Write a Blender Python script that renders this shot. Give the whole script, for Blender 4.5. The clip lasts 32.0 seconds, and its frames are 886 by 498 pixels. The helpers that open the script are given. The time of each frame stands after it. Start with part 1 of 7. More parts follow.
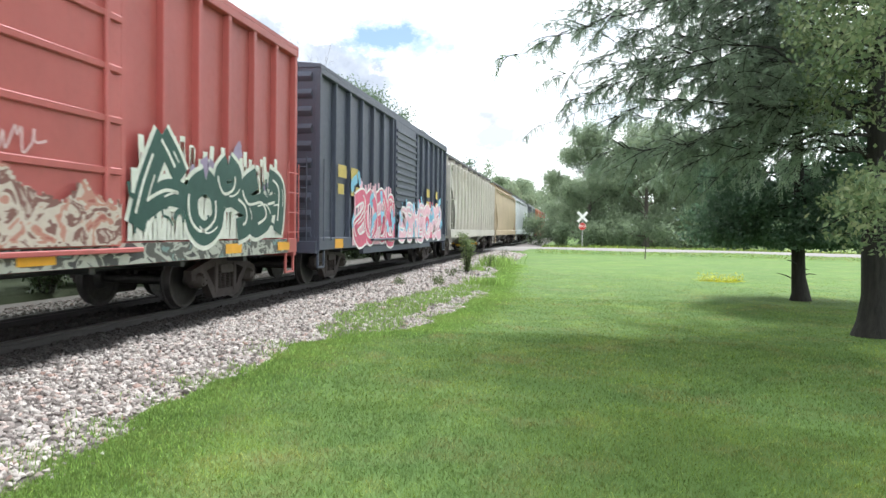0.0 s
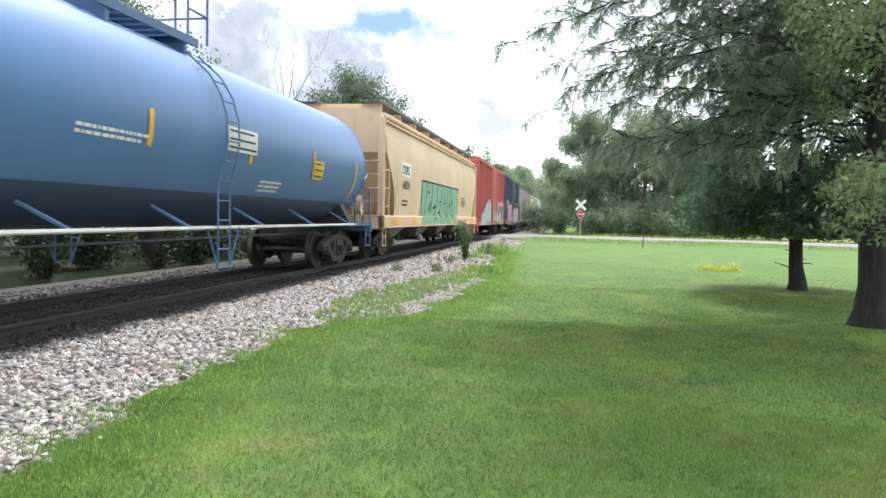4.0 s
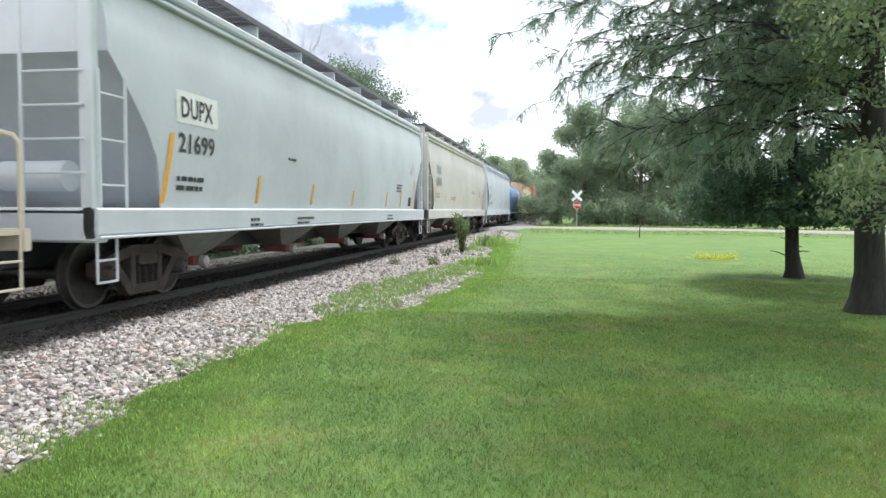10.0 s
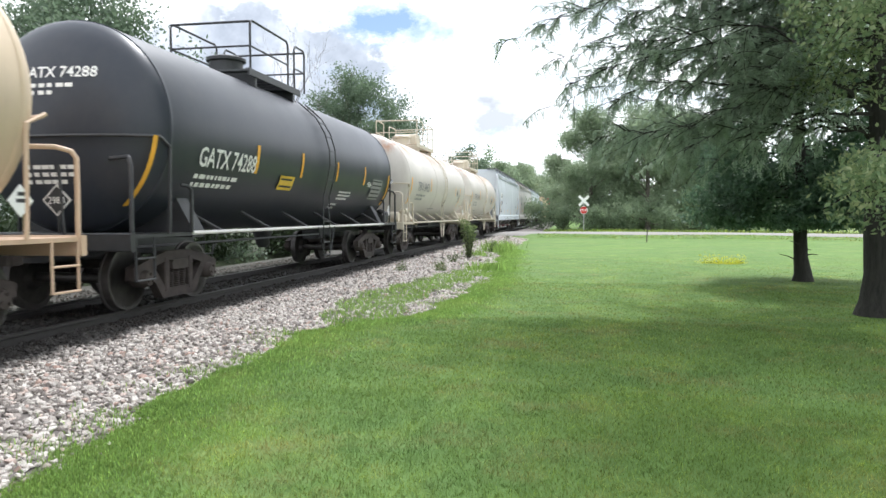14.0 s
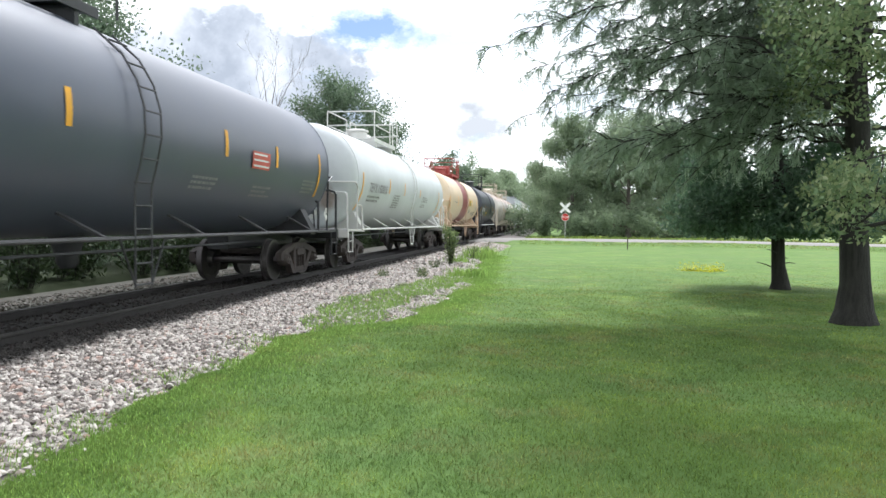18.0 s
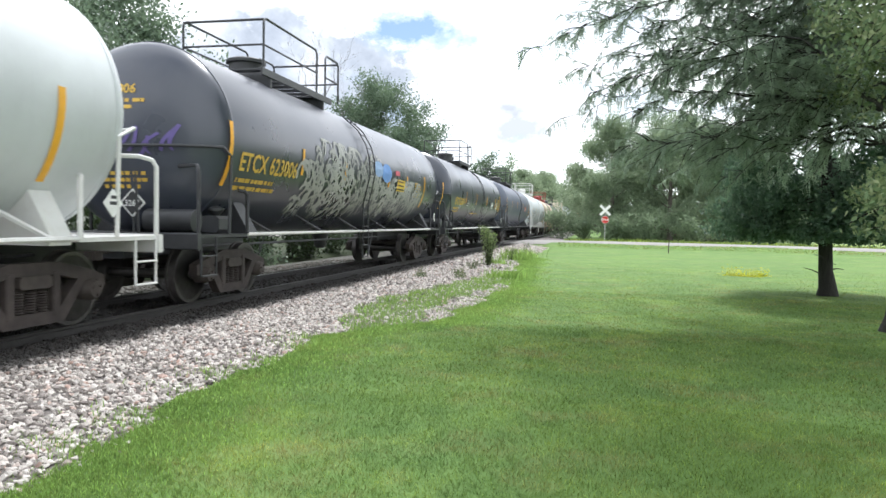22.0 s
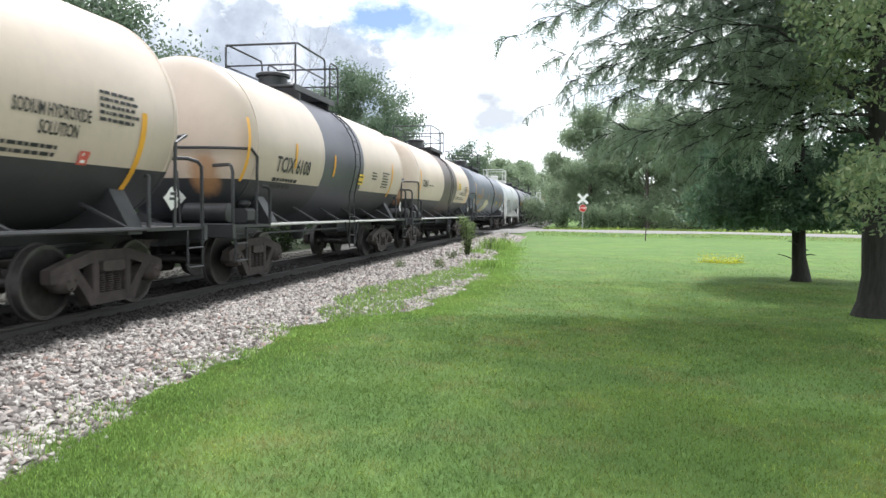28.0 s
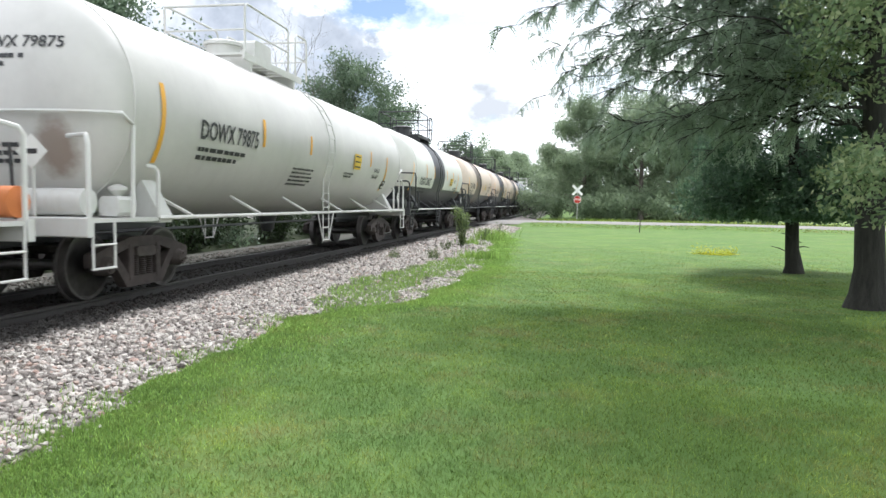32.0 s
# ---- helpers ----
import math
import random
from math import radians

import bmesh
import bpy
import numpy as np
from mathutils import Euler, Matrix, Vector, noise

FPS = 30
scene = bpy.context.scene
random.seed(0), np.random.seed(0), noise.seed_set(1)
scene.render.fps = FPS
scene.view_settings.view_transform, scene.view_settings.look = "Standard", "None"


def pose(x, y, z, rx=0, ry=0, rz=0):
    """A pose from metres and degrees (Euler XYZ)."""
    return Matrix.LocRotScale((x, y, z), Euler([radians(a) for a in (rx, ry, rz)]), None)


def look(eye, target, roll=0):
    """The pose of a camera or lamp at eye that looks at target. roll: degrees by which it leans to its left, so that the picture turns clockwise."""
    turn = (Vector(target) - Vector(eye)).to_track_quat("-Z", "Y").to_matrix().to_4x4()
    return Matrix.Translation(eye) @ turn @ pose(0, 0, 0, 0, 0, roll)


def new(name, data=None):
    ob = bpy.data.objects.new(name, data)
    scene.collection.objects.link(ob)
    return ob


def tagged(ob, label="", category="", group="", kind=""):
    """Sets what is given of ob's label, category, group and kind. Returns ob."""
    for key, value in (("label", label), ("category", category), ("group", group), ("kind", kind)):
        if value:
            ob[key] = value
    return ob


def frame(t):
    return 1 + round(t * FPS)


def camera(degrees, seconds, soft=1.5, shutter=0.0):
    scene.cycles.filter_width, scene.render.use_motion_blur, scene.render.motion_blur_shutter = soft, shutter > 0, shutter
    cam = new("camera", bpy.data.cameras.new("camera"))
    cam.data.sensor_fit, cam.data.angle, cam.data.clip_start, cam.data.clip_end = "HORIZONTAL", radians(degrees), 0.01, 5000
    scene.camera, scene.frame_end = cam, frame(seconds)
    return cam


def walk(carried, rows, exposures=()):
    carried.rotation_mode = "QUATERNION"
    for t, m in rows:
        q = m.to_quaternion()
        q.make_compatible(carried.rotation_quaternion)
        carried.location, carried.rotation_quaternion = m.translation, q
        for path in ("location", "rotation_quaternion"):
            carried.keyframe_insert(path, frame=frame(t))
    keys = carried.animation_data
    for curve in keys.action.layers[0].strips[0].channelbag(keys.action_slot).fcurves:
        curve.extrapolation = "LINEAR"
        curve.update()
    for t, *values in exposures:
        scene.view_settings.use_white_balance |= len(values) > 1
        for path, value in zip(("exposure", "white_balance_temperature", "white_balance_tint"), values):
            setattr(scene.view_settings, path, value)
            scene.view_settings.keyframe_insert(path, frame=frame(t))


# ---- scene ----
cam = camera(63.4, 32.0, soft=1.5, shutter=0.12)
EYE = 1.57
# t, pitch, roll, yaw of the held camera, which stands in one place
PATH = [
    (0.0, -1.57, -0.78, 10.31), (0.5, -1.79, -1.11, 10.3), (1.0, -1.89, -1.15, 10.48), (1.5, -1.98, -1.03, 10.63),
    (2.0, -2.3, -1.1, 10.77), (2.5, -2.56, -1.3, 10.6), (3.0, -2.64, -1.34, 10.31), (3.5, -2.59, -1.22, 10.27),
    (5.5, -2.61, -0.96, 9.86), (6.0, -2.6, -0.97, 9.88), (6.5, -2.71, -1.01, 10.29), (7.0, -2.82, -1.07, 10.59),
    (7.5, -3.05, -0.99, 10.49), (8.0, -3.17, -0.98, 10.34), (8.5, -3.23, -0.79, 10.22), (9.0, -3.47, -0.55, 9.94),
    (9.5, -3.41, -0.27, 9.69), (10.0, -3.15, -0.32, 9.88), (10.5, -3.05, -0.35, 10.27), (11.0, -3.03, -0.32, 10.45),
    (11.5, -2.99, -0.24, 10.32), (12.0, -2.99, -0.39, 10.13), (12.5, -2.85, -0.44, 9.91), (13.0, -2.65, -0.4, 9.95),
    (13.5, -2.59, -0.08, 10.27), (14.0, -2.68, 0.12, 10.41), (14.5, -2.72, 0.15, 10.45), (16.5, -2.9, 0.17, 9.55),
    (17.0, -2.62, -0.01, 9.31), (17.5, -2.28, -0.19, 9.15), (18.0, -2.21, -0.37, 8.98), (18.5, -2.36, -0.48, 8.85),
    (19.0, -2.56, -0.44, 8.81), (19.5, -2.76, -0.49, 8.87), (20.0, -2.9, -0.48, 8.98), (20.5, -2.86, -0.47, 9.35),
    (21.0, -2.68, -0.86, 10.35), (21.5, -2.46, -0.97, 11.49), (22.0, -2.15, -0.93, 12.04), (22.5, -2.59, -0.67, 11.02),
    (23.0, -3.2, -0.27, 9.47), (23.5, -3.41, -0.23, 8.54), (24.0, -3.22, -0.17, 8.44), (24.5, -3.03, -0.33, 8.55),
    (25.0, -3.0, -0.31, 8.74), (25.5, -3.11, -0.27, 8.83), (27.5, -2.24, -0.07, 10.2), (28.0, -2.94, -0.43, 10.33),
    (28.5, -3.22, -0.71, 10.33), (29.0, -3.19, -0.56, 10.17), (29.5, -3.14, -0.49, 9.89), (30.0, -3.16, -0.37, 9.69),
    (30.5, -3.36, -0.37, 9.83), (31.0, -3.67, -0.54, 9.94), (31.5, -3.8, -0.57, 9.81), (32.0, -3.67, -0.67, 9.9),
]
walk(cam, [(t, pose(0, 0, EYE, 90 + p, r, y)) for t, p, r, y in PATH], exposures=[(0.0, 0.82, 6150, 10), (3.0, 0.78, 6150, 10), (6.0, 0.65, 6150, 10), (11.0, 0.65, 6150, 10), (14.0, 0.68, 6150, 10), (17.0, 0.52, 6150, 10), (19.0, 0.70, 6150, 10), (22.0, 0.72, 6150, 10), (23.0, 0.58, 6150, 10), (25.0, 0.72, 6150, 10), (28.0, 0.60, 6150, 10), (32.0, 0.60, 6150, 10)])

# ---- sky and sun ----
SUN_EL, SUN_AZ = radians(57), radians(3)   # azimuth from +y towards +x
world = bpy.data.worlds.new("sky")
scene.world = world
world.use_nodes = True
wn = world.node_tree
wn.nodes.clear()


class Nodes:
    """Small helper to wire a node tree."""

    def __init__(self, tree):
        self.t = tree

    def add(self, kind, **kw):
        n = self.t.nodes.new(kind)
        for k, v in kw.items():
            if k in n.inputs.keys():
                n.inputs[k].default_value = v
        return n

    def link(self, a, b):
        self.t.links.new(a, b)
        return b

    def math(self, op, a, b=0.0, clamp=False):
        n = self.t.nodes.new("ShaderNodeMath")
        n.operation, n.use_clamp = op, clamp
        for i, v in enumerate((a, b)):
            if isinstance(v, (int, float)):
                n.inputs[i].default_value = v
            else:
                self.t.links.new(v, n.inputs[i])
        return n.outputs[0]

    def noise(self, vec, scale, detail=4.0, rough=0.55, distort=0.0):
        n = self.t.nodes.new("ShaderNodeTexNoise")
        n.inputs["Scale"].default_value, n.inputs["Detail"].default_value = scale, detail
        n.inputs["Roughness"].default_value, n.inputs["Distortion"].default_value = rough, distort
        if vec is not None:
            self.t.links.new(vec, n.inputs["Vector"])
        return n.outputs["Fac"]

    def mapping(self, vec, scale=(1, 1, 1), loc=(0, 0, 0)):
        n = self.t.nodes.new("ShaderNodeMapping")
        n.inputs["Scale"].default_value, n.inputs["Location"].default_value = scale, loc
        self.t.links.new(vec, n.inputs["Vector"])
        return n.outputs[0]

    def ramp(self, fac, stops, constant=False):
        n = self.t.nodes.new("ShaderNodeValToRGB")
        n.color_ramp.interpolation = "CONSTANT" if constant else "LINEAR"
        els = n.color_ramp.elements
        while len(els) < len(stops):
            els.new(0.5)
        for e, (p, c) in zip(els, stops):
            e.position = p
            e.color = (*c, 1) if len(c) == 3 else c
        self.t.links.new(fac, n.inputs[0])
        return n.outputs[0]

    def mix(self, fac, a, b, mode="MIX"):
        n = self.t.nodes.new("ShaderNodeMix")
        n.data_type, n.blend_type = "RGBA", mode
        for sock, v in ((n.inputs[0], fac), (n.inputs[6], a), (n.inputs[7], b)):
            if isinstance(v, (int, float)):
                sock.default_value = v
            elif isinstance(v, tuple):
                sock.default_value = (*v, 1)
            else:
                self.t.links.new(v, sock)
        return n.outputs[2]


def build_sky():
    k = Nodes(wn)
    sky = wn.nodes.new("ShaderNodeTexSky")
    sky.sky_type, sky.sun_disc = "NISHITA", False
    sky.sun_elevation, sky.sun_rotation = SUN_EL, SUN_AZ
    sky.air_density, sky.dust_density, sky.ozone_density = 1.0, 0.6, 1.6
    geo = wn.nodes.new("ShaderNodeTexCoord").outputs["Generated"]
    sep = wn.nodes.new("ShaderNodeSeparateXYZ")
    k.link(geo, sep.inputs[0])
    x, y, z = sep.outputs
    warp = k.math("ADD", k.math("MULTIPLY", k.noise(geo, 9.0, 3, 0.6), 0.6), k.math("MULTIPLY", k.noise(k.mapping(geo, (1, 1, 1.6)), 34.0, 8, 0.66), 0.7))
    warp = k.math("SUBTRACT", warp, 0.65)

    def blob(cx, cz, rx, rz, amount, edge):
        """A soft cloud-sized spot round a direction, its rim frayed by noise."""
        dx = k.math("DIVIDE", k.math("SUBTRACT", x, cx), rx)
        dz = k.math("DIVIDE", k.math("SUBTRACT", z, cz), rz)
        r = k.math("SQRT", k.math("ADD", k.math("MULTIPLY", dx, dx), k.math("MULTIPLY", dz, dz)))
        r = k.math("ADD", r, k.math("MULTIPLY", warp, amount))
        n = wn.nodes.new("ShaderNodeMapRange")
        n.inputs[1].default_value, n.inputs[2].default_value = 1.0 + edge, 1.0 - edge
        k.link(r, n.inputs[0])
        ahead = k.math("GREATER_THAN", y, 0.0)
        return k.math("MULTIPLY", n.outputs[0], ahead)

    # broken clouds over the rest of the dome
    flat = wn.nodes.new("ShaderNodeVectorMath")
    flat.operation = "DIVIDE"
    k.link(geo, flat.inputs[0])
    zz = wn.nodes.new("ShaderNodeCombineXYZ")
    zc = k.math("MAXIMUM", k.math("ADD", z, 0.25), 0.05)
    for i in range(3):
        k.link(zc, zz.inputs[i])
    k.link(zz.outputs[0], flat.inputs[1])
    cl = k.noise(flat.outputs[0], 1.6, 8, 0.6, 0.3)
    cover = wn.nodes.new("ShaderNodeMapRange")
    cover.inputs[1].default_value, cover.inputs[2].default_value = 0.30, 0.46
    k.link(cl, cover.inputs[0])
    gap = blob(-0.247, 0.256, 0.054, 0.020, 3.0, 0.6)
    mask = k.math("MULTIPLY", cover.outputs[0], k.math("SUBTRACT", 1.0, gap), True)
    mask = k.math("MAXIMUM", mask, k.math("SUBTRACT", 1.0, k.math("ADD", k.math("MULTIPLY", z, 2.6), gap), True), True)
    grey = blob(-0.41, 0.165, 0.175, 0.105, 1.0, 0.12)
    grey2 = blob(-0.104, 0.131, 0.052, 0.026, 2.4, 0.5)
    grey3 = blob(-0.120, 0.157, 0.026, 0.010, 1.8, 0.6)
    shade = k.noise(geo, 5.5, 6, 0.6)
    col = k.ramp(shade, [(0.30, (0.80, 0.84, 0.89)), (0.42, (1.0, 1.01, 1.02)), (0.75, (1.08, 1.08, 1.08))])
    puff = k.ramp(k.noise(geo, 14.0, 5, 0.6), [(0.36, (0.27, 0.30, 0.35)), (0.50, (0.36, 0.39, 0.44)), (0.68, (0.58, 0.60, 0.64))])
    col = k.mix(k.math("MULTIPLY", grey, 0.95), col, puff)
    col = k.mix(k.math("MULTIPLY", grey2, 0.85), col, (0.34, 0.36, 0.39))
    col = k.mix(k.math("MULTIPLY", grey3, 0.85), col, (0.33, 0.35, 0.38))
    bg_sky = k.add("ShaderNodeBackground", Strength=0.085)
    k.link(sky.outputs[0], bg_sky.inputs[0])
    bg_cl = k.add("ShaderNodeBackground", Strength=1.25)
    k.link(col, bg_cl.inputs[0])
    ms = wn.nodes.new("ShaderNodeMixShader")
    k.link(mask, ms.inputs[0])
    k.link(bg_sky.outputs[0], ms.inputs[1])
    k.link(bg_cl.outputs[0], ms.inputs[2])
    out = wn.nodes.new("ShaderNodeOutputWorld")
    k.link(ms.outputs[0], out.inputs[0])


build_sky()
sun = new("sun", bpy.data.lights.new("sun", "SUN"))
sun.data.energy, sun.data.angle, sun.data.color = 2.5, radians(5.0), (1.0, 0.975, 0.95)
SUN_DIR = Vector((math.sin(SUN_AZ) * math.cos(SUN_EL), math.cos(SUN_AZ) * math.cos(SUN_EL), math.sin(SUN_EL)))
sun.matrix_world = look(SUN_DIR * 60, (0, 0, 0))


# ---- mesh helpers ----
class Mesh:
    """Collects vertices and faces of one part."""

    def __init__(self):
        self.v, self.f = [], []

    def add(self, verts, faces):
        n = len(self.v)
        self.v += [tuple(p) for p in verts]
        self.f += [tuple(i + n for i in q) for q in faces]
        return self

    def box(self, x0, x1, y0, y1, z0, z1, c=0.012):
        """A box with its long edges chamfered."""
        d = (x1 - x0, y1 - y0, z1 - z0)
        a = max(range(3), key=lambda i: d[i])
        u, w = [i for i in range(3) if i != a]
        lo, hi = (x0, y0, z0), (x1, y1, z1)
        c = min(c, d[u] * 0.3, d[w] * 0.3)
        ring = [(lo[u] + c, lo[w]), (hi[u] - c, lo[w]), (hi[u], lo[w] + c), (hi[u], hi[w] - c),
                (hi[u] - c, hi[w]), (lo[u] + c, hi[w]), (lo[u], hi[w] - c), (lo[u], lo[w] + c)]
        vs = []
        for e in (lo[a], hi[a]):
            for p, q in ring:
                t = [0, 0, 0]
                t[a], t[u], t[w] = e, p, q
                vs.append(t)
        fs = [(i, (i + 1) % 8, 8 + (i + 1) % 8, 8 + i) for i in range(8)] + [tuple(range(7, -1, -1)), tuple(range(8, 16))]
        return self.add(vs, fs)

    def tube(self, pts, r, n=6):
        """A round bar along a line of points; r may be a list."""
        pts = [Vector(p) for p in pts]
        rs = r if isinstance(r, (list, tuple)) else [r] * len(pts)
        vs = []
        up = None
        for i, p in enumerate(pts):
            d = (pts[min(i + 1, len(pts) - 1)] - pts[max(i - 1, 0)]).normalized()
            if up is None:
                up = d.orthogonal().normalized()
            up = (up - d * up.dot(d)).normalized()
            w = d.cross(up)
            vs += [p + (up * math.cos(6.2832 * j / n) + w * math.sin(6.2832 * j / n)) * rs[i] for j in range(n)]
        m = len(pts)
        fs = [(i * n + j, i * n + (j + 1) % n, (i + 1) * n + (j + 1) % n, (i + 1) * n + j) for i in range(m - 1) for j in range(n)]
        fs += [tuple(range(n - 1, -1, -1)), tuple(range((m - 1) * n, m * n))]
        return self.add(vs, fs)

    def lathe(self, profile, axis="y", n=24, at=(0, 0, 0)):
        """A profile of (along, radius) turned round an axis."""
        vs = []
        for a, r in profile:
            for j in range(n):
                c, s = r * math.cos(6.2832 * j / n), r * math.sin(6.2832 * j / n)
                p = {"x": (a, c, s), "y": (s, a, c), "z": (c, s, a)}[axis]
                vs.append((p[0] + at[0], p[1] + at[1], p[2] + at[2]))
        m = len(profile)
        fs = [(i * n + j, i * n + (j + 1) % n, (i + 1) * n + (j + 1) % n, (i + 1) * n + j) for i in range(m - 1) for j in range(n)]
        fs += [tuple(range(n - 1, -1, -1)), tuple(range((m - 1) * n, m * n))]
        return self.add(vs, fs)

    def prism(self, outline, axis, lo, hi):
        """A flat outline pushed along an axis."""
        n = len(outline)
        vs = []
        for e in (lo, hi):
            for p, q in outline:
                vs.append({"x": (e, p, q), "y": (p, e, q), "z": (p, q, e)}[axis])
        fs = [(i, (i + 1) % n, n + (i + 1) % n, n + i) for i in range(n)] + [tuple(range(n - 1, -1, -1)), tuple(range(n, 2 * n))]
        return self.add(vs, fs)

    def done(self, name, mat, smooth=True):
        me = bpy.data.meshes.new(name)
        me.from_pydata(self.v, [], self.f)
        me.materials.append(mat)
        if smooth:
            me.shade_smooth()
            me.set_sharp_from_angle(angle=radians(38))
        me.update()
        return me


def arrays(name, verts, faces, mat, smooth=False):
    """A large mesh from numpy arrays of vertices and equal faces."""
    me = bpy.data.meshes.new(name)
    n, k = faces.shape
    me.vertices.add(len(verts))
    me.vertices.foreach_set("co", verts.astype(np.float32).ravel())
    me.loops.add(n * k)
    me.loops.foreach_set("vertex_index", faces.astype(np.int32).ravel())
    me.polygons.add(n)
    me.polygons.foreach_set("loop_start", np.arange(0, n * k, k, dtype=np.int32))
    me.polygons.foreach_set("use_smooth", np.full(n, smooth))
    me.materials.append(mat)
    me.update(calc_edges=True)
    return me


def thing(name, label, category, at=(0, 0, 0), group="", kind=""):
    ob = new(name)
    ob.empty_display_size = 0.3
    ob.location = at
    return tagged(ob, label, category, group, kind)


def part(name, me, parent, at=(0, 0, 0), label=""):
    ob = new(name, me)
    ob.parent = parent
    ob.location = at
    return tagged(ob, label)


# ---- materials ----
def material(name, rough=0.6, metal=0.0, spec=0.5):
    m = bpy.data.materials.new(name)
    m.use_nodes = True
    k = Nodes(m.node_tree)
    b = m.node_tree.nodes["Principled BSDF"]
    b.inputs["Roughness"].default_value, b.inputs["Metallic"].default_value = rough, metal
    b.inputs["Specular IOR Level"].default_value = spec
    return m, k, b


def coords(k, which="Object"):
    return k.t.nodes.new("ShaderNodeTexCoord").outputs[which]


def bump(k, b, height, strength=0.3, distance=0.02):
    n = k.t.nodes.new("ShaderNodeBump")
    n.inputs["Strength"].default_value, n.inputs["Distance"].default_value = strength, distance
    k.link(height, n.inputs["Height"])
    k.link(n.outputs[0], b.inputs["Normal"])


def shade(c, f):
    return tuple(min(1.0, v * f) for v in c)


def paint(name, color, dirt=(0.10, 0.085, 0.07), amount=0.35, rough=0.5, streak=True, scale=1.0, rust=0.0):
    """Weathered paint: uneven colour, dirt streaks that run down, a few rust stains."""
    m, k, b = material(name, rough)
    co = coords(k)
    big = k.noise(co, 0.5 * scale, 5, 0.6)
    fine = k.noise(co, 9.0 * scale, 5, 0.65)
    run = k.noise(k.mapping(co, (5.0, 5.0, 0.35)), 1.3, 5, 0.65) if streak else fine
    base = k.mix(k.ramp(big, [(0.3, (0, 0, 0)), (0.7, (1, 1, 1))]), shade(color, 0.86), shade(color, 1.08))
    d = k.math("MULTIPLY", k.ramp(run, [(0.50, (0, 0, 0)), (0.85, (1, 1, 1))]), amount * 0.55)
    col = k.mix(d, base, dirt)
    blotch = k.noise(k.mapping(co, (1, 0.5, 0.8), (5, 2, 9)), 1.6, 6, 0.7)
    col = k.mix(k.math("MULTIPLY", k.ramp(blotch, [(0.48, (0, 0, 0)), (0.75, (1, 1, 1))]), amount * 0.45), col, dirt)
    d2 = k.math("MULTIPLY", k.ramp(fine, [(0.55, (0, 0, 0)), (0.8, (1, 1, 1))]), amount * 0.5)
    col = k.mix(d2, col, dirt)
    if rust > 0:
        rr = k.noise(k.mapping(co, (1.5, 1.5, 0.5), (3, 7, 1)), 1.1, 6, 0.7)
        col = k.mix(k.math("MULTIPLY", k.ramp(rr, [(0.60, (0, 0, 0)), (0.72, (1, 1, 1))]), rust), col, (0.35, 0.13, 0.045))
    k.link(col, b.inputs["Base Color"])
    rg = k.math("ADD", k.math("MULTIPLY", fine, 0.3), rough - 0.12)
    k.link(rg, b.inputs["Roughness"])
    bump(k, b, fine, 0.12, 0.01)
    return m


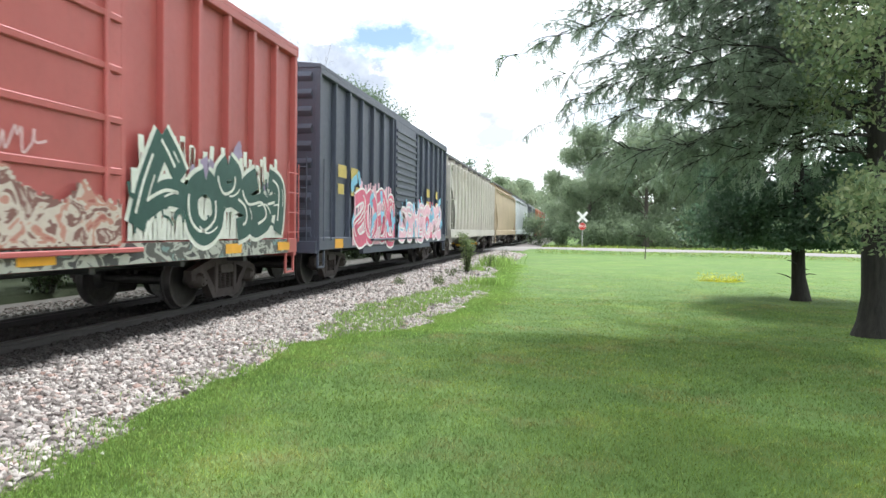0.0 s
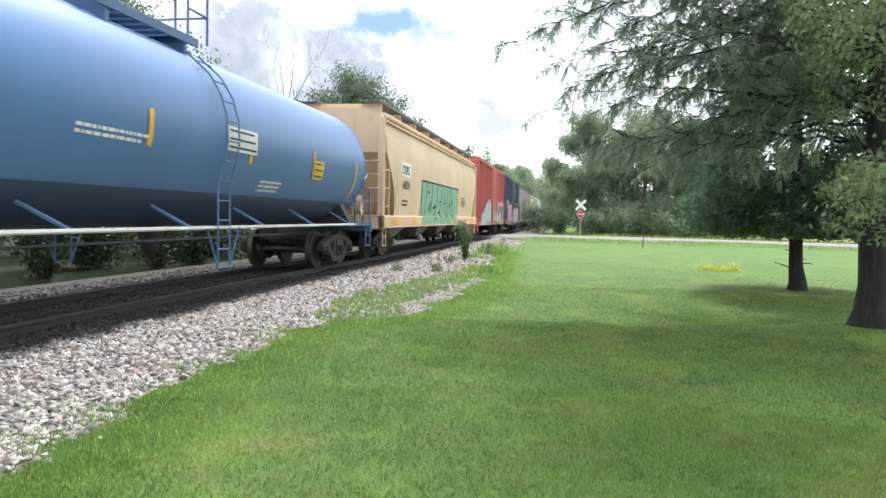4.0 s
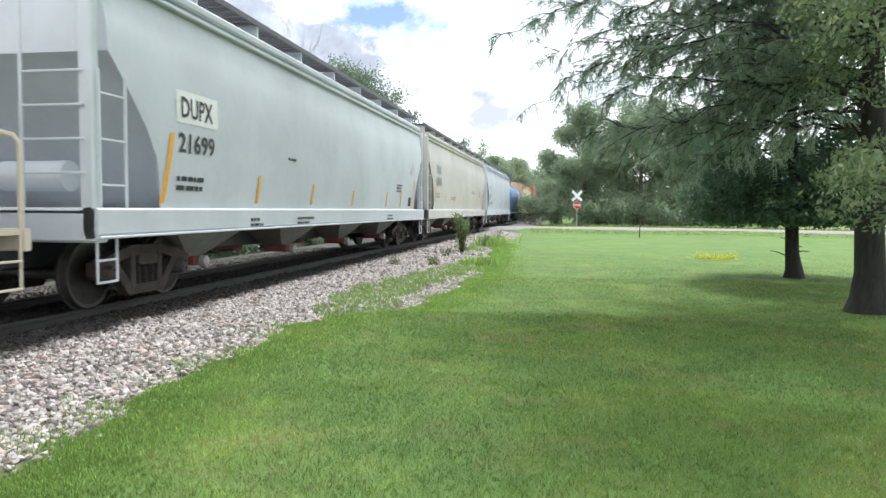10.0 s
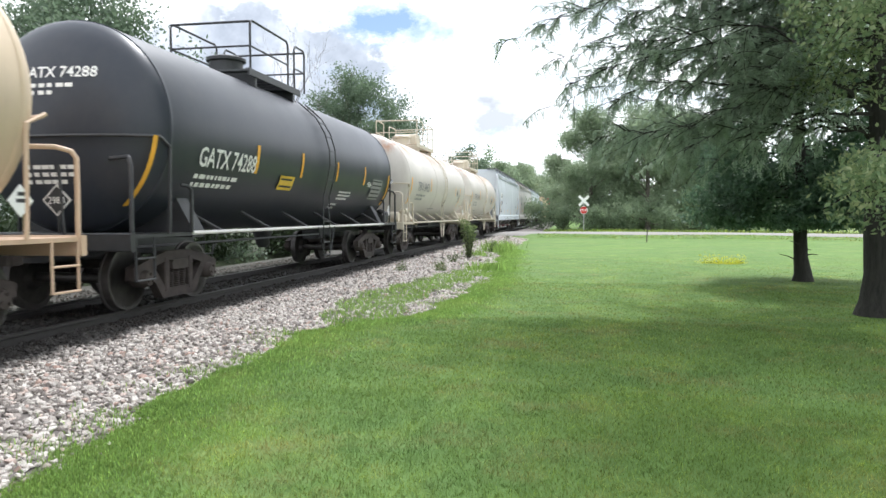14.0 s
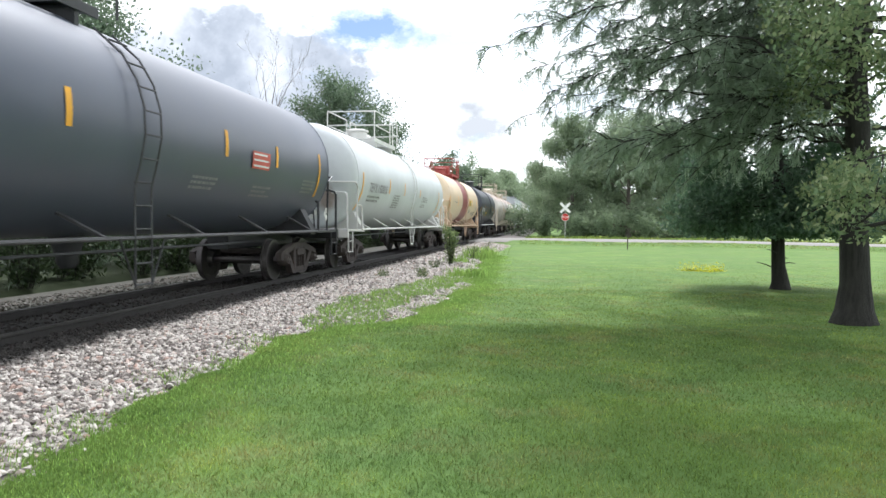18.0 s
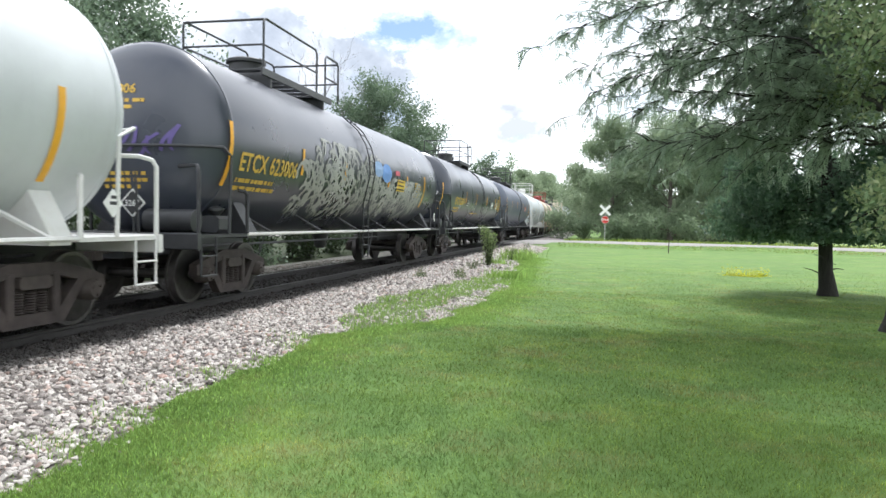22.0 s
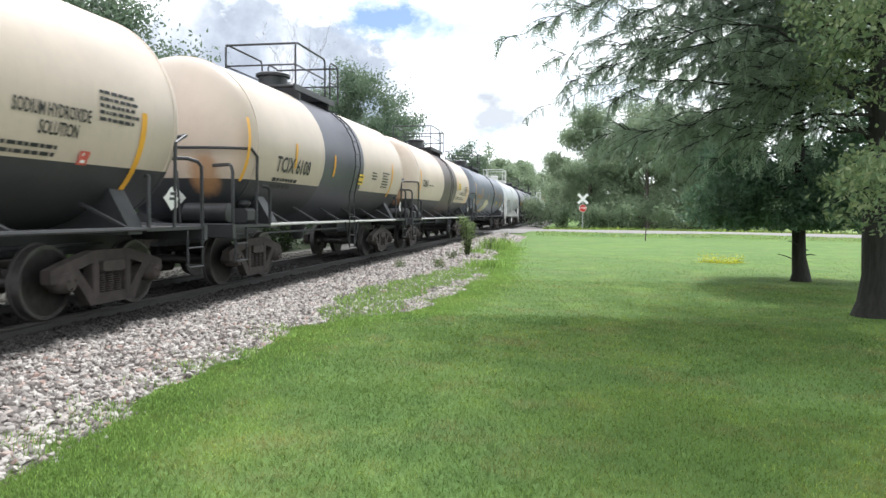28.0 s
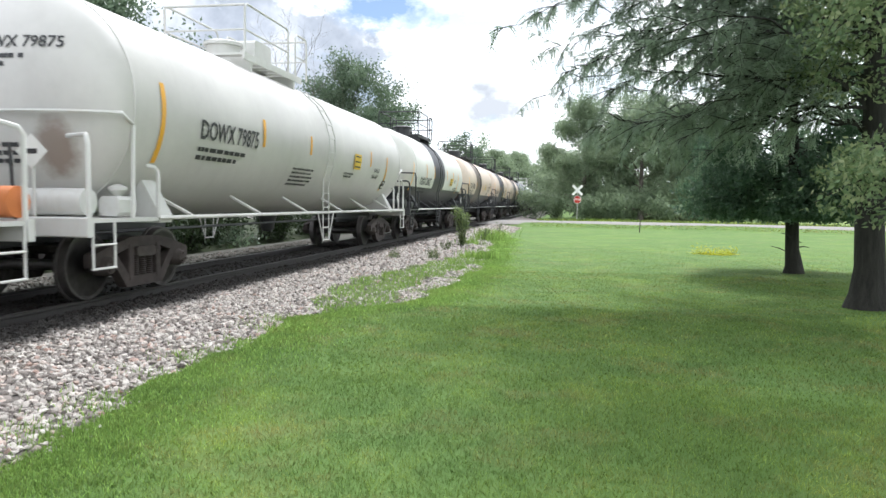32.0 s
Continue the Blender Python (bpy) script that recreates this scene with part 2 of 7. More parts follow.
def tank_paint(name, top, low=None, split=0.0, band=None, half=(0.0, 0.0), amount=0.3, rough=0.42, rust=0.0, coat=0.0, stain=None, spec=0.5):
    """Tank shell paint, in the tank's own space: a lower colour below split, a band round the middle, grime on top and runs of dirt."""
    m, k, b = material(name, rough, 0.0, spec)
    b.inputs["Coat Weight"].default_value, b.inputs["Coat Roughness"].default_value = coat, 0.22
    co = coords(k)
    sep = k.t.nodes.new("ShaderNodeSeparateXYZ")
    k.link(co, sep.inputs[0])
    x, y, z = sep.outputs
    big = k.noise(co, 0.6, 5, 0.6)
    fine = k.noise(co, 10.0, 5, 0.65)
    run = k.noise(k.mapping(co, (1.2, 3.5, 0.35)), 1.2, 6, 0.65)
    col = k.mix(k.ramp(big, [(0.3, (0, 0, 0)), (0.7, (1, 1, 1))]), shade(top, 0.88), shade(top, 1.06))
    if low:
        col = k.mix(k.math("LESS_THAN", z, split), col, low)
    if band:
        inb = k.math("MULTIPLY", k.math("GREATER_THAN", y, half[0]), k.math("LESS_THAN", y, half[1]))
        col = k.mix(inb, col, band)
    dirt = k.math("MULTIPLY", k.ramp(run, [(0.52, (0, 0, 0)), (0.88, (1, 1, 1))]), amount * 0.45)
    col = k.mix(dirt, col, (0.13, 0.11, 0.095))
    blotch = k.noise(k.mapping(co, (1, 0.45, 0.8), (4, 8, 3)), 1.7, 7, 0.72)
    col = k.mix(k.math("MULTIPLY", k.ramp(blotch, [(0.46, (0, 0, 0)), (0.78, (1, 1, 1))]), amount * 0.5), col, (0.16, 0.145, 0.135))
    if rust > 0:
        rr = k.noise(k.mapping(co, (1.2, 1.0, 0.8), (2, 5, 1)), 0.9, 6, 0.7)
        high = k.ramp(k.math("DIVIDE", z, 1.6), [(0.42, (0, 0, 0)), (0.72, (1, 1, 1))])
        rr = k.math("MULTIPLY", k.ramp(rr, [(0.44, (0, 0, 0)), (0.58, (1, 1, 1))]), high)
        col = k.mix(k.math("MULTIPLY", rr, rust), col, (0.42, 0.16, 0.05))
    if stain:
        # one old spill on the rear head
        dx, dz = k.math("MULTIPLY", k.math("SUBTRACT", x, 0.72), 3.2), k.math("MULTIPLY", k.math("ADD", z, 0.62), 2.2)
        d2 = k.math("ADD", k.math("MULTIPLY", dx, dx), k.math("MULTIPLY", dz, dz))
        d2 = k.math("ADD", d2, k.math("MULTIPLY", k.math("SUBTRACT", k.noise(co, 4.0, 5, 0.65), 0.5), 1.2))
        spot = k.math("MULTIPLY", k.ramp(d2, [(0.25, (1, 1, 1)), (0.95, (0, 0, 0))]), k.math("LESS_THAN", y, -3.0))
        col = k.mix(k.math("MULTIPLY", spot, 0.75), col, stain)
    k.link(col, b.inputs["Base Color"])
    k.link(k.math("ADD", k.math("MULTIPLY", big, 0.2), rough - 0.08), b.inputs["Roughness"])
    bump(k, b, k.math("ADD", k.math("MULTIPLY", big, 3.0), k.math("MULTIPLY", fine, 0.25)), 0.02, 0.01)
    return m


def plain(name, color, rough=0.6, metal=0.0, var=0.15, scale=6.0):
    m, k, b = material(name, rough, metal)
    co = coords(k)
    n1, n2 = k.noise(co, scale, 5, 0.6), k.noise(co, scale * 0.15, 3)
    f = k.math("ADD", k.math("MULTIPLY", n1, 0.6), k.math("MULTIPLY", n2, 0.4))
    k.link(k.mix(k.ramp(f, [(0.35, (0, 0, 0)), (0.65, (1, 1, 1))]), shade(color, 1 - var), shade(color, 1 + var)), b.inputs["Base Color"])
    bump(k, b, n1, 0.1, 0.005)
    return m

# ---- ground, ballast, road ----
RAIL_Z, TRACK_X = 0.23, -7.06
ROAD_Z = 0.28
rng = np.random.default_rng(7)


def lerp_table(v, table):
    return np.interp(v, [a for a, _ in table], [b for _, b in table])


EDGE = [(-420, -3.3), (2, -3.3), (9, -3.45), (10.2, -3.0), (11.5, -2.25), (16.5, -2.05), (24, -2.6), (31, -3.0), (45, -3.1), (900, -3.2)]


def edge_x(y):
    """Where the ballast gives way to grass."""
    y = np.asarray(y, float)
    return lerp_table(y, EDGE) + 0.10 * np.sin(y * 1.9) + 0.06 * np.sin(y * 5.3 + 1) + 0.03 * np.sin(y * 13.0)


def road_y(x):
    x = np.asarray(x, float)
    xp = np.clip(x, 0, 22)
    return 53.9 - 0.0165 * xp * xp - np.clip(x - 22, 0, 400) * 0.726


def ground_z(x, y):
    x, y = np.asarray(x, float), np.asarray(y, float)
    z = 0.02 * np.sin(x * 0.55 + y * 0.31) + 0.015 * np.sin(y * 0.9 - x * 0.4)
    z = z - 0.16 * np.clip((edge_x(y) - x) / 0.35, 0, 1) * (x > -12)
    d = np.abs(y - road_y(x))
    return z + ROAD_Z * 0.9 * np.clip((6.8 - d) / 2.6, 0, 1)


def bed_z(x, y):
    """Top of the ballast."""
    e = edge_x(y)
    z = np.interp(x, [-11.2, -9.9, -8.9, -5.25], [-0.06, 0.05, 0.10, 0.10])
    return np.where(x > -5.25, 0.10 - 0.15 * np.clip((x + 5.25) / (e + 0.12 + 5.25), 0, 1) ** 1.3, z)


def grass_mat(name, ground=False, lush_lit=0.0):
    m, k, b = material(name, 0.8, spec=0.08)
    pos = k.t.nodes.new("ShaderNodeNewGeometry")
    co = pos.outputs["Position"]
    big, mid = k.noise(co, 0.22, 4, 0.6), k.noise(co, 1.4, 5, 0.6)
    green = k.ramp(mid, [(0.30, (0.075, 0.137, 0.052)), (0.52, (0.108, 0.182, 0.070)), (0.75, (0.161, 0.228, 0.103))])
    green = k.mix(k.math("MULTIPLY", k.ramp(big, [(0.42, (0, 0, 0)), (0.68, (1, 1, 1))]), 0.55), green, (0.187, 0.287, 0.073))
    lime = k.ramp(k.noise(co, 0.75, 4, 0.6, 0.6), [(0.52, (0, 0, 0)), (0.68, (1, 1, 1))])
    green = k.mix(k.math("MULTIPLY", lime, 0.75), green, (0.232, 0.332, 0.099))
    cool = k.ramp(k.noise(k.mapping(co, (1, 1, 1), (7, 3, 0)), 0.55, 5, 0.65), [(0.50, (0, 0, 0)), (0.66, (1, 1, 1))])
    green = k.mix(k.math("MULTIPLY", cool, 0.75), green, (0.082, 0.153, 0.068))
    dry = k.noise(co, 0.8, 8, 0.75)
    green = k.mix(k.math("MULTIPLY", k.ramp(dry, [(0.50, (0, 0, 0)), (0.68, (1, 1, 1))]), 0.65), green, (0.249, 0.218, 0.132))
    bare = k.ramp(k.noise(k.mapping(co, (1, 1, 1), (11, 5, 2)), 0.55, 9, 0.8), [(0.60, (0, 0, 0)), (0.70, (1, 1, 1))])
    green = k.mix(k.math("MULTIPLY", bare, 0.7), green, (0.150, 0.125, 0.075))
    # unmown growth by the stones, with the strip's sunlight added to its colour
    if lush_lit:
        green = k.mix(lush_lit, green, k.mix(mid, (0.165, 0.285, 0.100), (0.230, 0.360, 0.140)))
    sep = k.t.nodes.new("ShaderNodeSeparateXYZ")
    k.link(co, sep.inputs[0])
    if ground:
        # dirt beyond the rails, painted darker to hold the shade of the woods
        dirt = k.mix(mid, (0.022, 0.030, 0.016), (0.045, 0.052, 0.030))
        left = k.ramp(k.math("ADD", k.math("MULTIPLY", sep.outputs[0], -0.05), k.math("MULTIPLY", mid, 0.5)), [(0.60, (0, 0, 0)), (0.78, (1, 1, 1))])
        green = k.mix(0.60, green, k.mix(k.noise(co, 60.0, 3, 0.7), (0.059, 0.112, 0.025), (0.160, 0.255, 0.058)))
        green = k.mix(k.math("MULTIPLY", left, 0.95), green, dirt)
        field = k.math("MULTIPLY", k.math("GREATER_THAN", sep.outputs[1], 62.0), k.math("GREATER_THAN", sep.outputs[0], 6.0))
        green = k.mix(field, green, k.mix(mid, (0.160, 0.224, 0.075), (0.235, 0.296, 0.113)))
        bump(k, b, k.noise(co, 45.0, 4, 0.7), 0.5, 0.03)
        k.link(green, b.inputs["Base Color"])
    else:
        isl = pos.outputs["Random Per Island"]
        var = k.ramp(isl, [(0.0, (0.719, 0.673, 0.504)), (0.45, (1.137, 1.010, 0.823)), (0.85, (1.40, 1.32, 1.16)), (1.0, (2.3, 1.95, 1.55))])
        k.link(k.mix(1.0, green, var, "MULTIPLY"), b.inputs["Base Color"])
        tr = k.t.nodes.new("ShaderNodeBsdfTranslucent")
        k.link(k.mix(1.0, k.mix(1.0, green, var, "MULTIPLY"), (1.12, 1.20, 0.95) if lush_lit else (1.30, 1.25, 1.0), "MULTIPLY"), tr.inputs[0])
        mx = k.t.nodes.new("ShaderNodeMixShader")
        mx.inputs[0].default_value = 0.58
        k.link(b.outputs[0], mx.inputs[1])
        k.link(tr.outputs[0], mx.inputs[2])
        k.link(mx.outputs[0], k.t.nodes["Material Output"].inputs[0])
    return m


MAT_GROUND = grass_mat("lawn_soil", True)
MAT_GRASS = grass_mat("grass_blade")
MAT_FRINGE_LIT = grass_mat("sunlit_fringe_blade", lush_lit=0.75)


def build_ground():
    gx = np.unique(np.concatenate([np.linspace(-900, -40, 18), np.linspace(-40, -12, 15), np.linspace(-12, 12, 97), np.linspace(12, 60, 33), np.linspace(60, 1500, 20)]))
    gy = np.unique(np.concatenate([np.linspace(-500, -10, 20), np.linspace(-10, 30, 120), np.linspace(30, 64, 80), np.linspace(64, 200, 24), np.linspace(200, 2600, 20)]))
    X, Y = np.meshgrid(gx, gy)
    Z = ground_z(X, Y)
    v = np.stack([X, Y, Z], -1).reshape(-1, 3)
    nx, ny = len(gx), len(gy)
    i = (np.arange(ny - 1)[:, None] * nx + np.arange(nx - 1)[None, :]).ravel()
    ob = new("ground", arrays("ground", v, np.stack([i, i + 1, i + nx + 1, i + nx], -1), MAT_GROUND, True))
    tagged(ob, "green mown lawn with worn dry patches", "lawn", kind="structure")


build_ground()


def ballast_mat(name, stones):
    m, k, b = material(name, 0.85, spec=0.3)
    pos = k.t.nodes.new("ShaderNodeNewGeometry")
    co = pos.outputs["Position"]
    sep = k.t.nodes.new("ShaderNodeSeparateXYZ")
    k.link(co, sep.inputs[0])
    pick = pos.outputs["Random Per Island"] if stones else k.noise(co, 22.0, 4, 0.7)
    col = k.ramp(pick, [(0.0, (0.095, 0.080, 0.070)), (0.20, (0.29, 0.255, 0.228)), (0.48, (0.49, 0.448, 0.405)), (0.85, (0.72, 0.675, 0.620)), (1.0, (0.46, 0.31, 0.25))])
    # bed painted near black: the shade in the gaps between stones
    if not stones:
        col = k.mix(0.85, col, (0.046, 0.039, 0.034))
    grain = k.noise(co, 90.0, 4, 0.7)
    col = k.mix(k.math("MULTIPLY", grain, 0.30), col, (0.30, 0.27, 0.26))
    # oily, brake-dusted stone along the rails, with the train's shade painted in
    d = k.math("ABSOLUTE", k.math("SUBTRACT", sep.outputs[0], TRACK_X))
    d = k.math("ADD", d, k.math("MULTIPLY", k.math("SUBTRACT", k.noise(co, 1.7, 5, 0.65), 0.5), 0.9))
    oil_shade = k.ramp(k.math("DIVIDE", d, 4.0), [(0.38, (1, 1, 1)), (0.47, (0, 0, 0))])
    col = k.mix(k.math("MULTIPLY", oil_shade, 0.93), col, (0.012, 0.0115, 0.011))
    # weeds and soot on the far shoulder, darkened also for the woods' shade
    far = k.ramp(k.math("ADD", k.math("MULTIPLY", sep.outputs[0], -0.1), k.math("MULTIPLY", k.noise(co, 0.9, 5, 0.6), 0.15)), [(0.84, (0, 0, 0)), (0.92, (1, 1, 1))])
    col = k.mix(k.math("MULTIPLY", far, 0.75), col, (0.055, 0.055, 0.042))
    k.link(col, b.inputs["Base Color"])
    bump(k, b, k.noise(co, 30.0 if not stones else 120.0, 4, 0.7), 0.6, 0.02)
    return m


MAT_BED, MAT_STONE = ballast_mat("ballast_bed_shaded", False), ballast_mat("ballast_stone", True)


def build_bed():
    ys = np.unique(np.concatenate([np.linspace(-460, 0, 60), np.linspace(0, 40, 161), np.linspace(40, 900, 90)]))
    us = np.linspace(0, 1, 26)
    E = edge_x(ys) + 0.12
    X = -11.2 + (E[:, None] + 11.2) * us[None, :]
    Y = np.repeat(ys[:, None], len(us), 1)
    v = np.stack([X, Y, bed_z(X, Y)], -1).reshape(-1, 3)
    n = len(us)
    i = (np.arange(len(ys) - 1)[:, None] * n + np.arange(n - 1)[None, :]).ravel()
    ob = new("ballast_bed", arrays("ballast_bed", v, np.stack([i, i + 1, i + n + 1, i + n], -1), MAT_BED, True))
    tagged(ob, "grey crushed stone ballast bed under the rails", "ballast", kind="structure")


build_bed()


def rocks(x, y, z, size, mat, name, rough=0.46):
    """Angular stones, one eight- or twenty-sided lump at each place."""
    p = (1 + 5 ** 0.5) / 2
    base = np.array([(-1, p, 0), (1, p, 0), (-1, -p, 0), (1, -p, 0), (0, -1, p), (0, 1, p), (0, -1, -p), (0, 1, -p), (p, 0, -1), (p, 0, 1), (-p, 0, -1), (-p, 0, 1)]) / 1.9
    tri = np.array([(0, 11, 5), (0, 5, 1), (0, 1, 7), (0, 7, 10), (0, 10, 11), (1, 5, 9), (5, 11, 4), (11, 10, 2), (10, 7, 6), (7, 1, 8),
                    (3, 9, 4), (3, 4, 2), (3, 2, 6), (3, 6, 8), (3, 8, 9), (4, 9, 5), (2, 4, 11), (6, 2, 10), (8, 6, 7), (9, 8, 1)])
    n = len(x)
    v = base[None] * (1 + rng.uniform(-rough, rough, (n, 12, 1))) * rng.uniform(0.65, 1.25, (n, 1, 3)) * np.array([1, 1, 0.72])
    a = rng.uniform(0, 6.28, n)
    c, s = np.cos(a)[:, None], np.sin(a)[:, None]
    tilt = rng.uniform(-0.5, 0.5, (n, 1))
    vx, vy, vz = v[..., 0], v[..., 1], v[..., 2]
    vz, vy = vz + tilt * vy, vy - tilt * vz
    v = np.stack([vx * c - vy * s, vx * s + vy * c, vz], -1) * size[:, None, None] * 0.5
    v += np.stack([x, y, z], -1)[:, None, :]
    f = tri[None] + (np.arange(n) * 12)[:, None, None]
    return arrays(name, v.reshape(-1, 3), f.reshape(-1, 3), mat)


ISLAND = [(9.6, -3.35, -3.2), (10.8, -3.9, -2.75), (13.0, -4.05, -2.85), (15.0, -3.75, -2.7), (17.0, -3.55, -2.45), (20.5, -3.1, -2.3), (22.0, -2.9, -2.6)]


def on_island(x, y):
    """The strip of grass that has crept into the ballast."""
    lo = np.interp(y, [r[0] for r in ISLAND], [r[1] for r in ISLAND]) + 0.12 * np.sin(y * 4.1)
    hi = np.interp(y, [r[0] for r in ISLAND], [r[2] for r in ISLAND]) + 0.10 * np.sin(y * 3.3 + 2)
    return (y > 9.6) & (y < 22.0) & (x > lo) & (x < hi)


def scatter_stones():
    for y0, y1, dens, s0, s1, x0 in ((2.5, 13, 660, 0.024, 0.066, -6.2), (13, 24, 320, 0.036, 0.076, -6.0), (24, 62, 75, 0.06, 0.12, -5.9), (2.5, 26, 90, 0.03, 0.07, -9.9), (-12, 2.5, 90, 0.05, 0.10, -6.1)):
        n = int((y1 - y0) * (-2.0 - x0) * dens) if x0 > -9 else int((y1 - y0) * 3.7 * dens)
        x, y = rng.uniform(x0, -2.0 if x0 > -9 else -6.2, n), rng.uniform(y0, y1, n)
        keep = (x < edge_x(y) + rng.normal(0, 0.15, n)) & ~(on_island(x, y) & (rng.random(n) > 0.30))
        x, y = x[keep], y[keep]
        size = rng.uniform(s0, s1, len(x))
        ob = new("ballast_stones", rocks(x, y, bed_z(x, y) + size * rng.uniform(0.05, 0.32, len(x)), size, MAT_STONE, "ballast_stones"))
        tagged(ob, "pale grey and pinkish crushed ballast stones", "gravel", kind="stuff")


scatter_stones()


def blades(x, y, z, h, w, lean=0.5):
    """Grass blades: a narrow bent pair of faces each."""
    n = len(x)
    a = rng.uniform(0, 6.28, n)
    b = a + rng.normal(1.57, 0.5, n)
    l = rng.uniform(0.1, lean, n) * h
    px, py = np.cos(a) * w * 0.5, np.sin(a) * w * 0.5
    dx, dy = np.cos(b) * l, np.sin(b) * l
    z0 = z - 0.01
    v = np.empty((n, 5, 3))
    v[:, 0] = np.stack([x - px, y - py, z0], -1)
    v[:, 1] = np.stack([x + px, y + py, z0], -1)
    v[:, 2] = np.stack([x + px * 0.8 + dx * 0.35, y + py * 0.8 + dy * 0.35, z0 + h * 0.62], -1)
    v[:, 3] = np.stack([x - px * 0.8 + dx * 0.35, y - py * 0.8 + dy * 0.35, z0 + h * 0.62], -1)
    v[:, 4] = np.stack([x + dx, y + dy, z0 + h], -1)
    o = (np.arange(n) * 5)[:, None]
    f = np.concatenate([o + np.array([0, 1, 2]), o + np.array([0, 2, 3]), o + np.array([3, 2, 4])])
    return v.reshape(-1, 3), f


def scatter_grass():
    V, F, base = [], [], 0

    def put(x, y, z, h, w, lean):
        nonlocal base
        v, f = blades(x, y, z, h, w, lean)
        V.append(v)
        F.append(f + base)
        base += len(v)

    for r0, r1, dens, h0, h1, w in ((3.2, 6.5, 3000, 0.020, 0.050, 0.0046), (6.5, 11, 1300, 0.022, 0.048, 0.0072), (11, 17, 640, 0.016, 0.034, 0.0115), (17, 31, 190, 0.014, 0.028, 0.019)):
        a0, a1 = -0.50, 0.86
        n = int(0.5 * (a1 - a0 + 0.25) * (r1 ** 2 - r0 ** 2) * dens)
        r = np.sqrt(rng.uniform(r0 ** 2, r1 ** 2, n))
        a = rng.uniform(a0 - 0.25, min(a1, 0.47), n)
        x, y = np.sin(a) * r, np.cos(a) * r
        keep = (x > edge_x(y) - 0.05 + rng.normal(0, 0.06, n)) & (rng.random(n) < np.clip((31 - r) / 15, 0, 1))
        x, y = x[keep], y[keep]
        put(x, y, ground_z(x, y), rng.uniform(h0, h1, len(x)), w * rng.uniform(0.6, 1.4, len(x)), 1.7)
    n = 60000
    x, y = rng.uniform(-4, 9, n), rng.uniform(-9, 5, n)
    keep = (x > edge_x(y)) & ((y < 3.1) | (x > 0.47 * y + 0.6)) & (np.hypot(x, y) > 0.4)
    x, y = x[keep], y[keep]
    put(x, y, ground_z(x, y), rng.uniform(0.02, 0.045, len(x)), 0.011 * rng.uniform(0.6, 1.4, len(x)), 1.7)
    v, f = np.concatenate(V), np.concatenate(F)
    ob = new("lawn_grass", arrays("lawn_grass", v, f, MAT_GRASS))
    tagged(ob, "short green mown lawn grass with dry spots", "grass", kind="stuff")
    V.clear(), F.clear()
    base = 0
    # taller unmown fringe along the stones, and the island
    n = 60000
    y = 2.8 + 30 * rng.random(n) ** 1.7
    x = edge_x(y) + np.abs(rng.normal(0, 0.42, n)) - np.abs(rng.normal(0, 0.13, n))
    put(x, y, np.maximum(ground_z(x, y), -0.04), rng.uniform(0.022, 0.055, n), 0.006 + 0.0005 * y, 0.9)
    n = 20000
    y, x = rng.uniform(9.5, 22, n), rng.uniform(-4.2, -2.2, n)
    k = on_island(x, y)
    x, y = x[k], y[k]
    put(x, y, bed_z(x, y), rng.uniform(0.03, 0.10, len(x)), 0.012, 0.8)
    # thin grass that has crept in among the stones
    n = 9000
    y = 2.8 + 24 * rng.random(n) ** 1.5
    x = edge_x(y) - np.abs(rng.normal(0, 0.26, n))
    k = (np.sin(y * 3.1) + np.sin(y * 7.7 + 1) + rng.normal(0, 0.7, n)) > 0.3
    x, y = x[k], y[k]
    put(x, y, bed_z(x, y) + 0.01, rng.uniform(0.03, 0.085, len(x)), 0.006 + 0.0005 * y, 1.1)
    # rank tufts where the lawn meets the stones
    for cx, cy, n, s, hh in ((-3.40, 7.3, 420, 0.16, 0.11), (-3.4, 8.3, 200, 0.12, 0.10), (-3.3, 5.4, 160, 0.10, 0.09), (-3.15, 9.9, 300, 0.2, 0.12), (-2.5, 20.5, 300, 0.3, 0.35), (-3.2, 30.0, 260, 0.35, 0.5), (-3.4, 33.5, 260, 0.4, 0.5), (-3.6, 27.0, 160, 0.3, 0.3)):
        x, y = rng.normal(cx, s, n), rng.normal(cy, s, n)
        put(x, y, np.maximum(bed_z(x, y), ground_z(x, y)) - 0.01, rng.uniform(0.4, 1, n) * hh, 0.011 + 0.0006 * cy, 0.8)
    v, f = np.concatenate(V), np.concatenate(F)
    ob = new("fringe_grass", arrays("fringe_grass", v, f, MAT_FRINGE_LIT))
    tagged(ob, "bright unmown grass along the ballast stones", "grass", kind="stuff")
    # verge growth by the road and the field behind it
    V.clear(), F.clear()
    base = 0
    n = 16000
    x = rng.uniform(-2.5, 34, n)
    side = rng.random(n)
    y = road_y(x) + np.where(side < 0.35, -rng.uniform(3.9, 6.2, n), rng.uniform(3.9, 14.0, n))
    put(x, y, ground_z(x, y), np.where(side < 0.35, rng.uniform(0.03, 0.07, n), rng.uniform(0.12, 0.35, n)), 0.05, 0.6)
    ob = new("roadside_grass", arrays("roadside_grass", np.concatenate(V), np.concatenate(F), MAT_GRASS))
    tagged(ob, "tall pale grass along the road verge", "grass", kind="stuff")


scatter_grass()


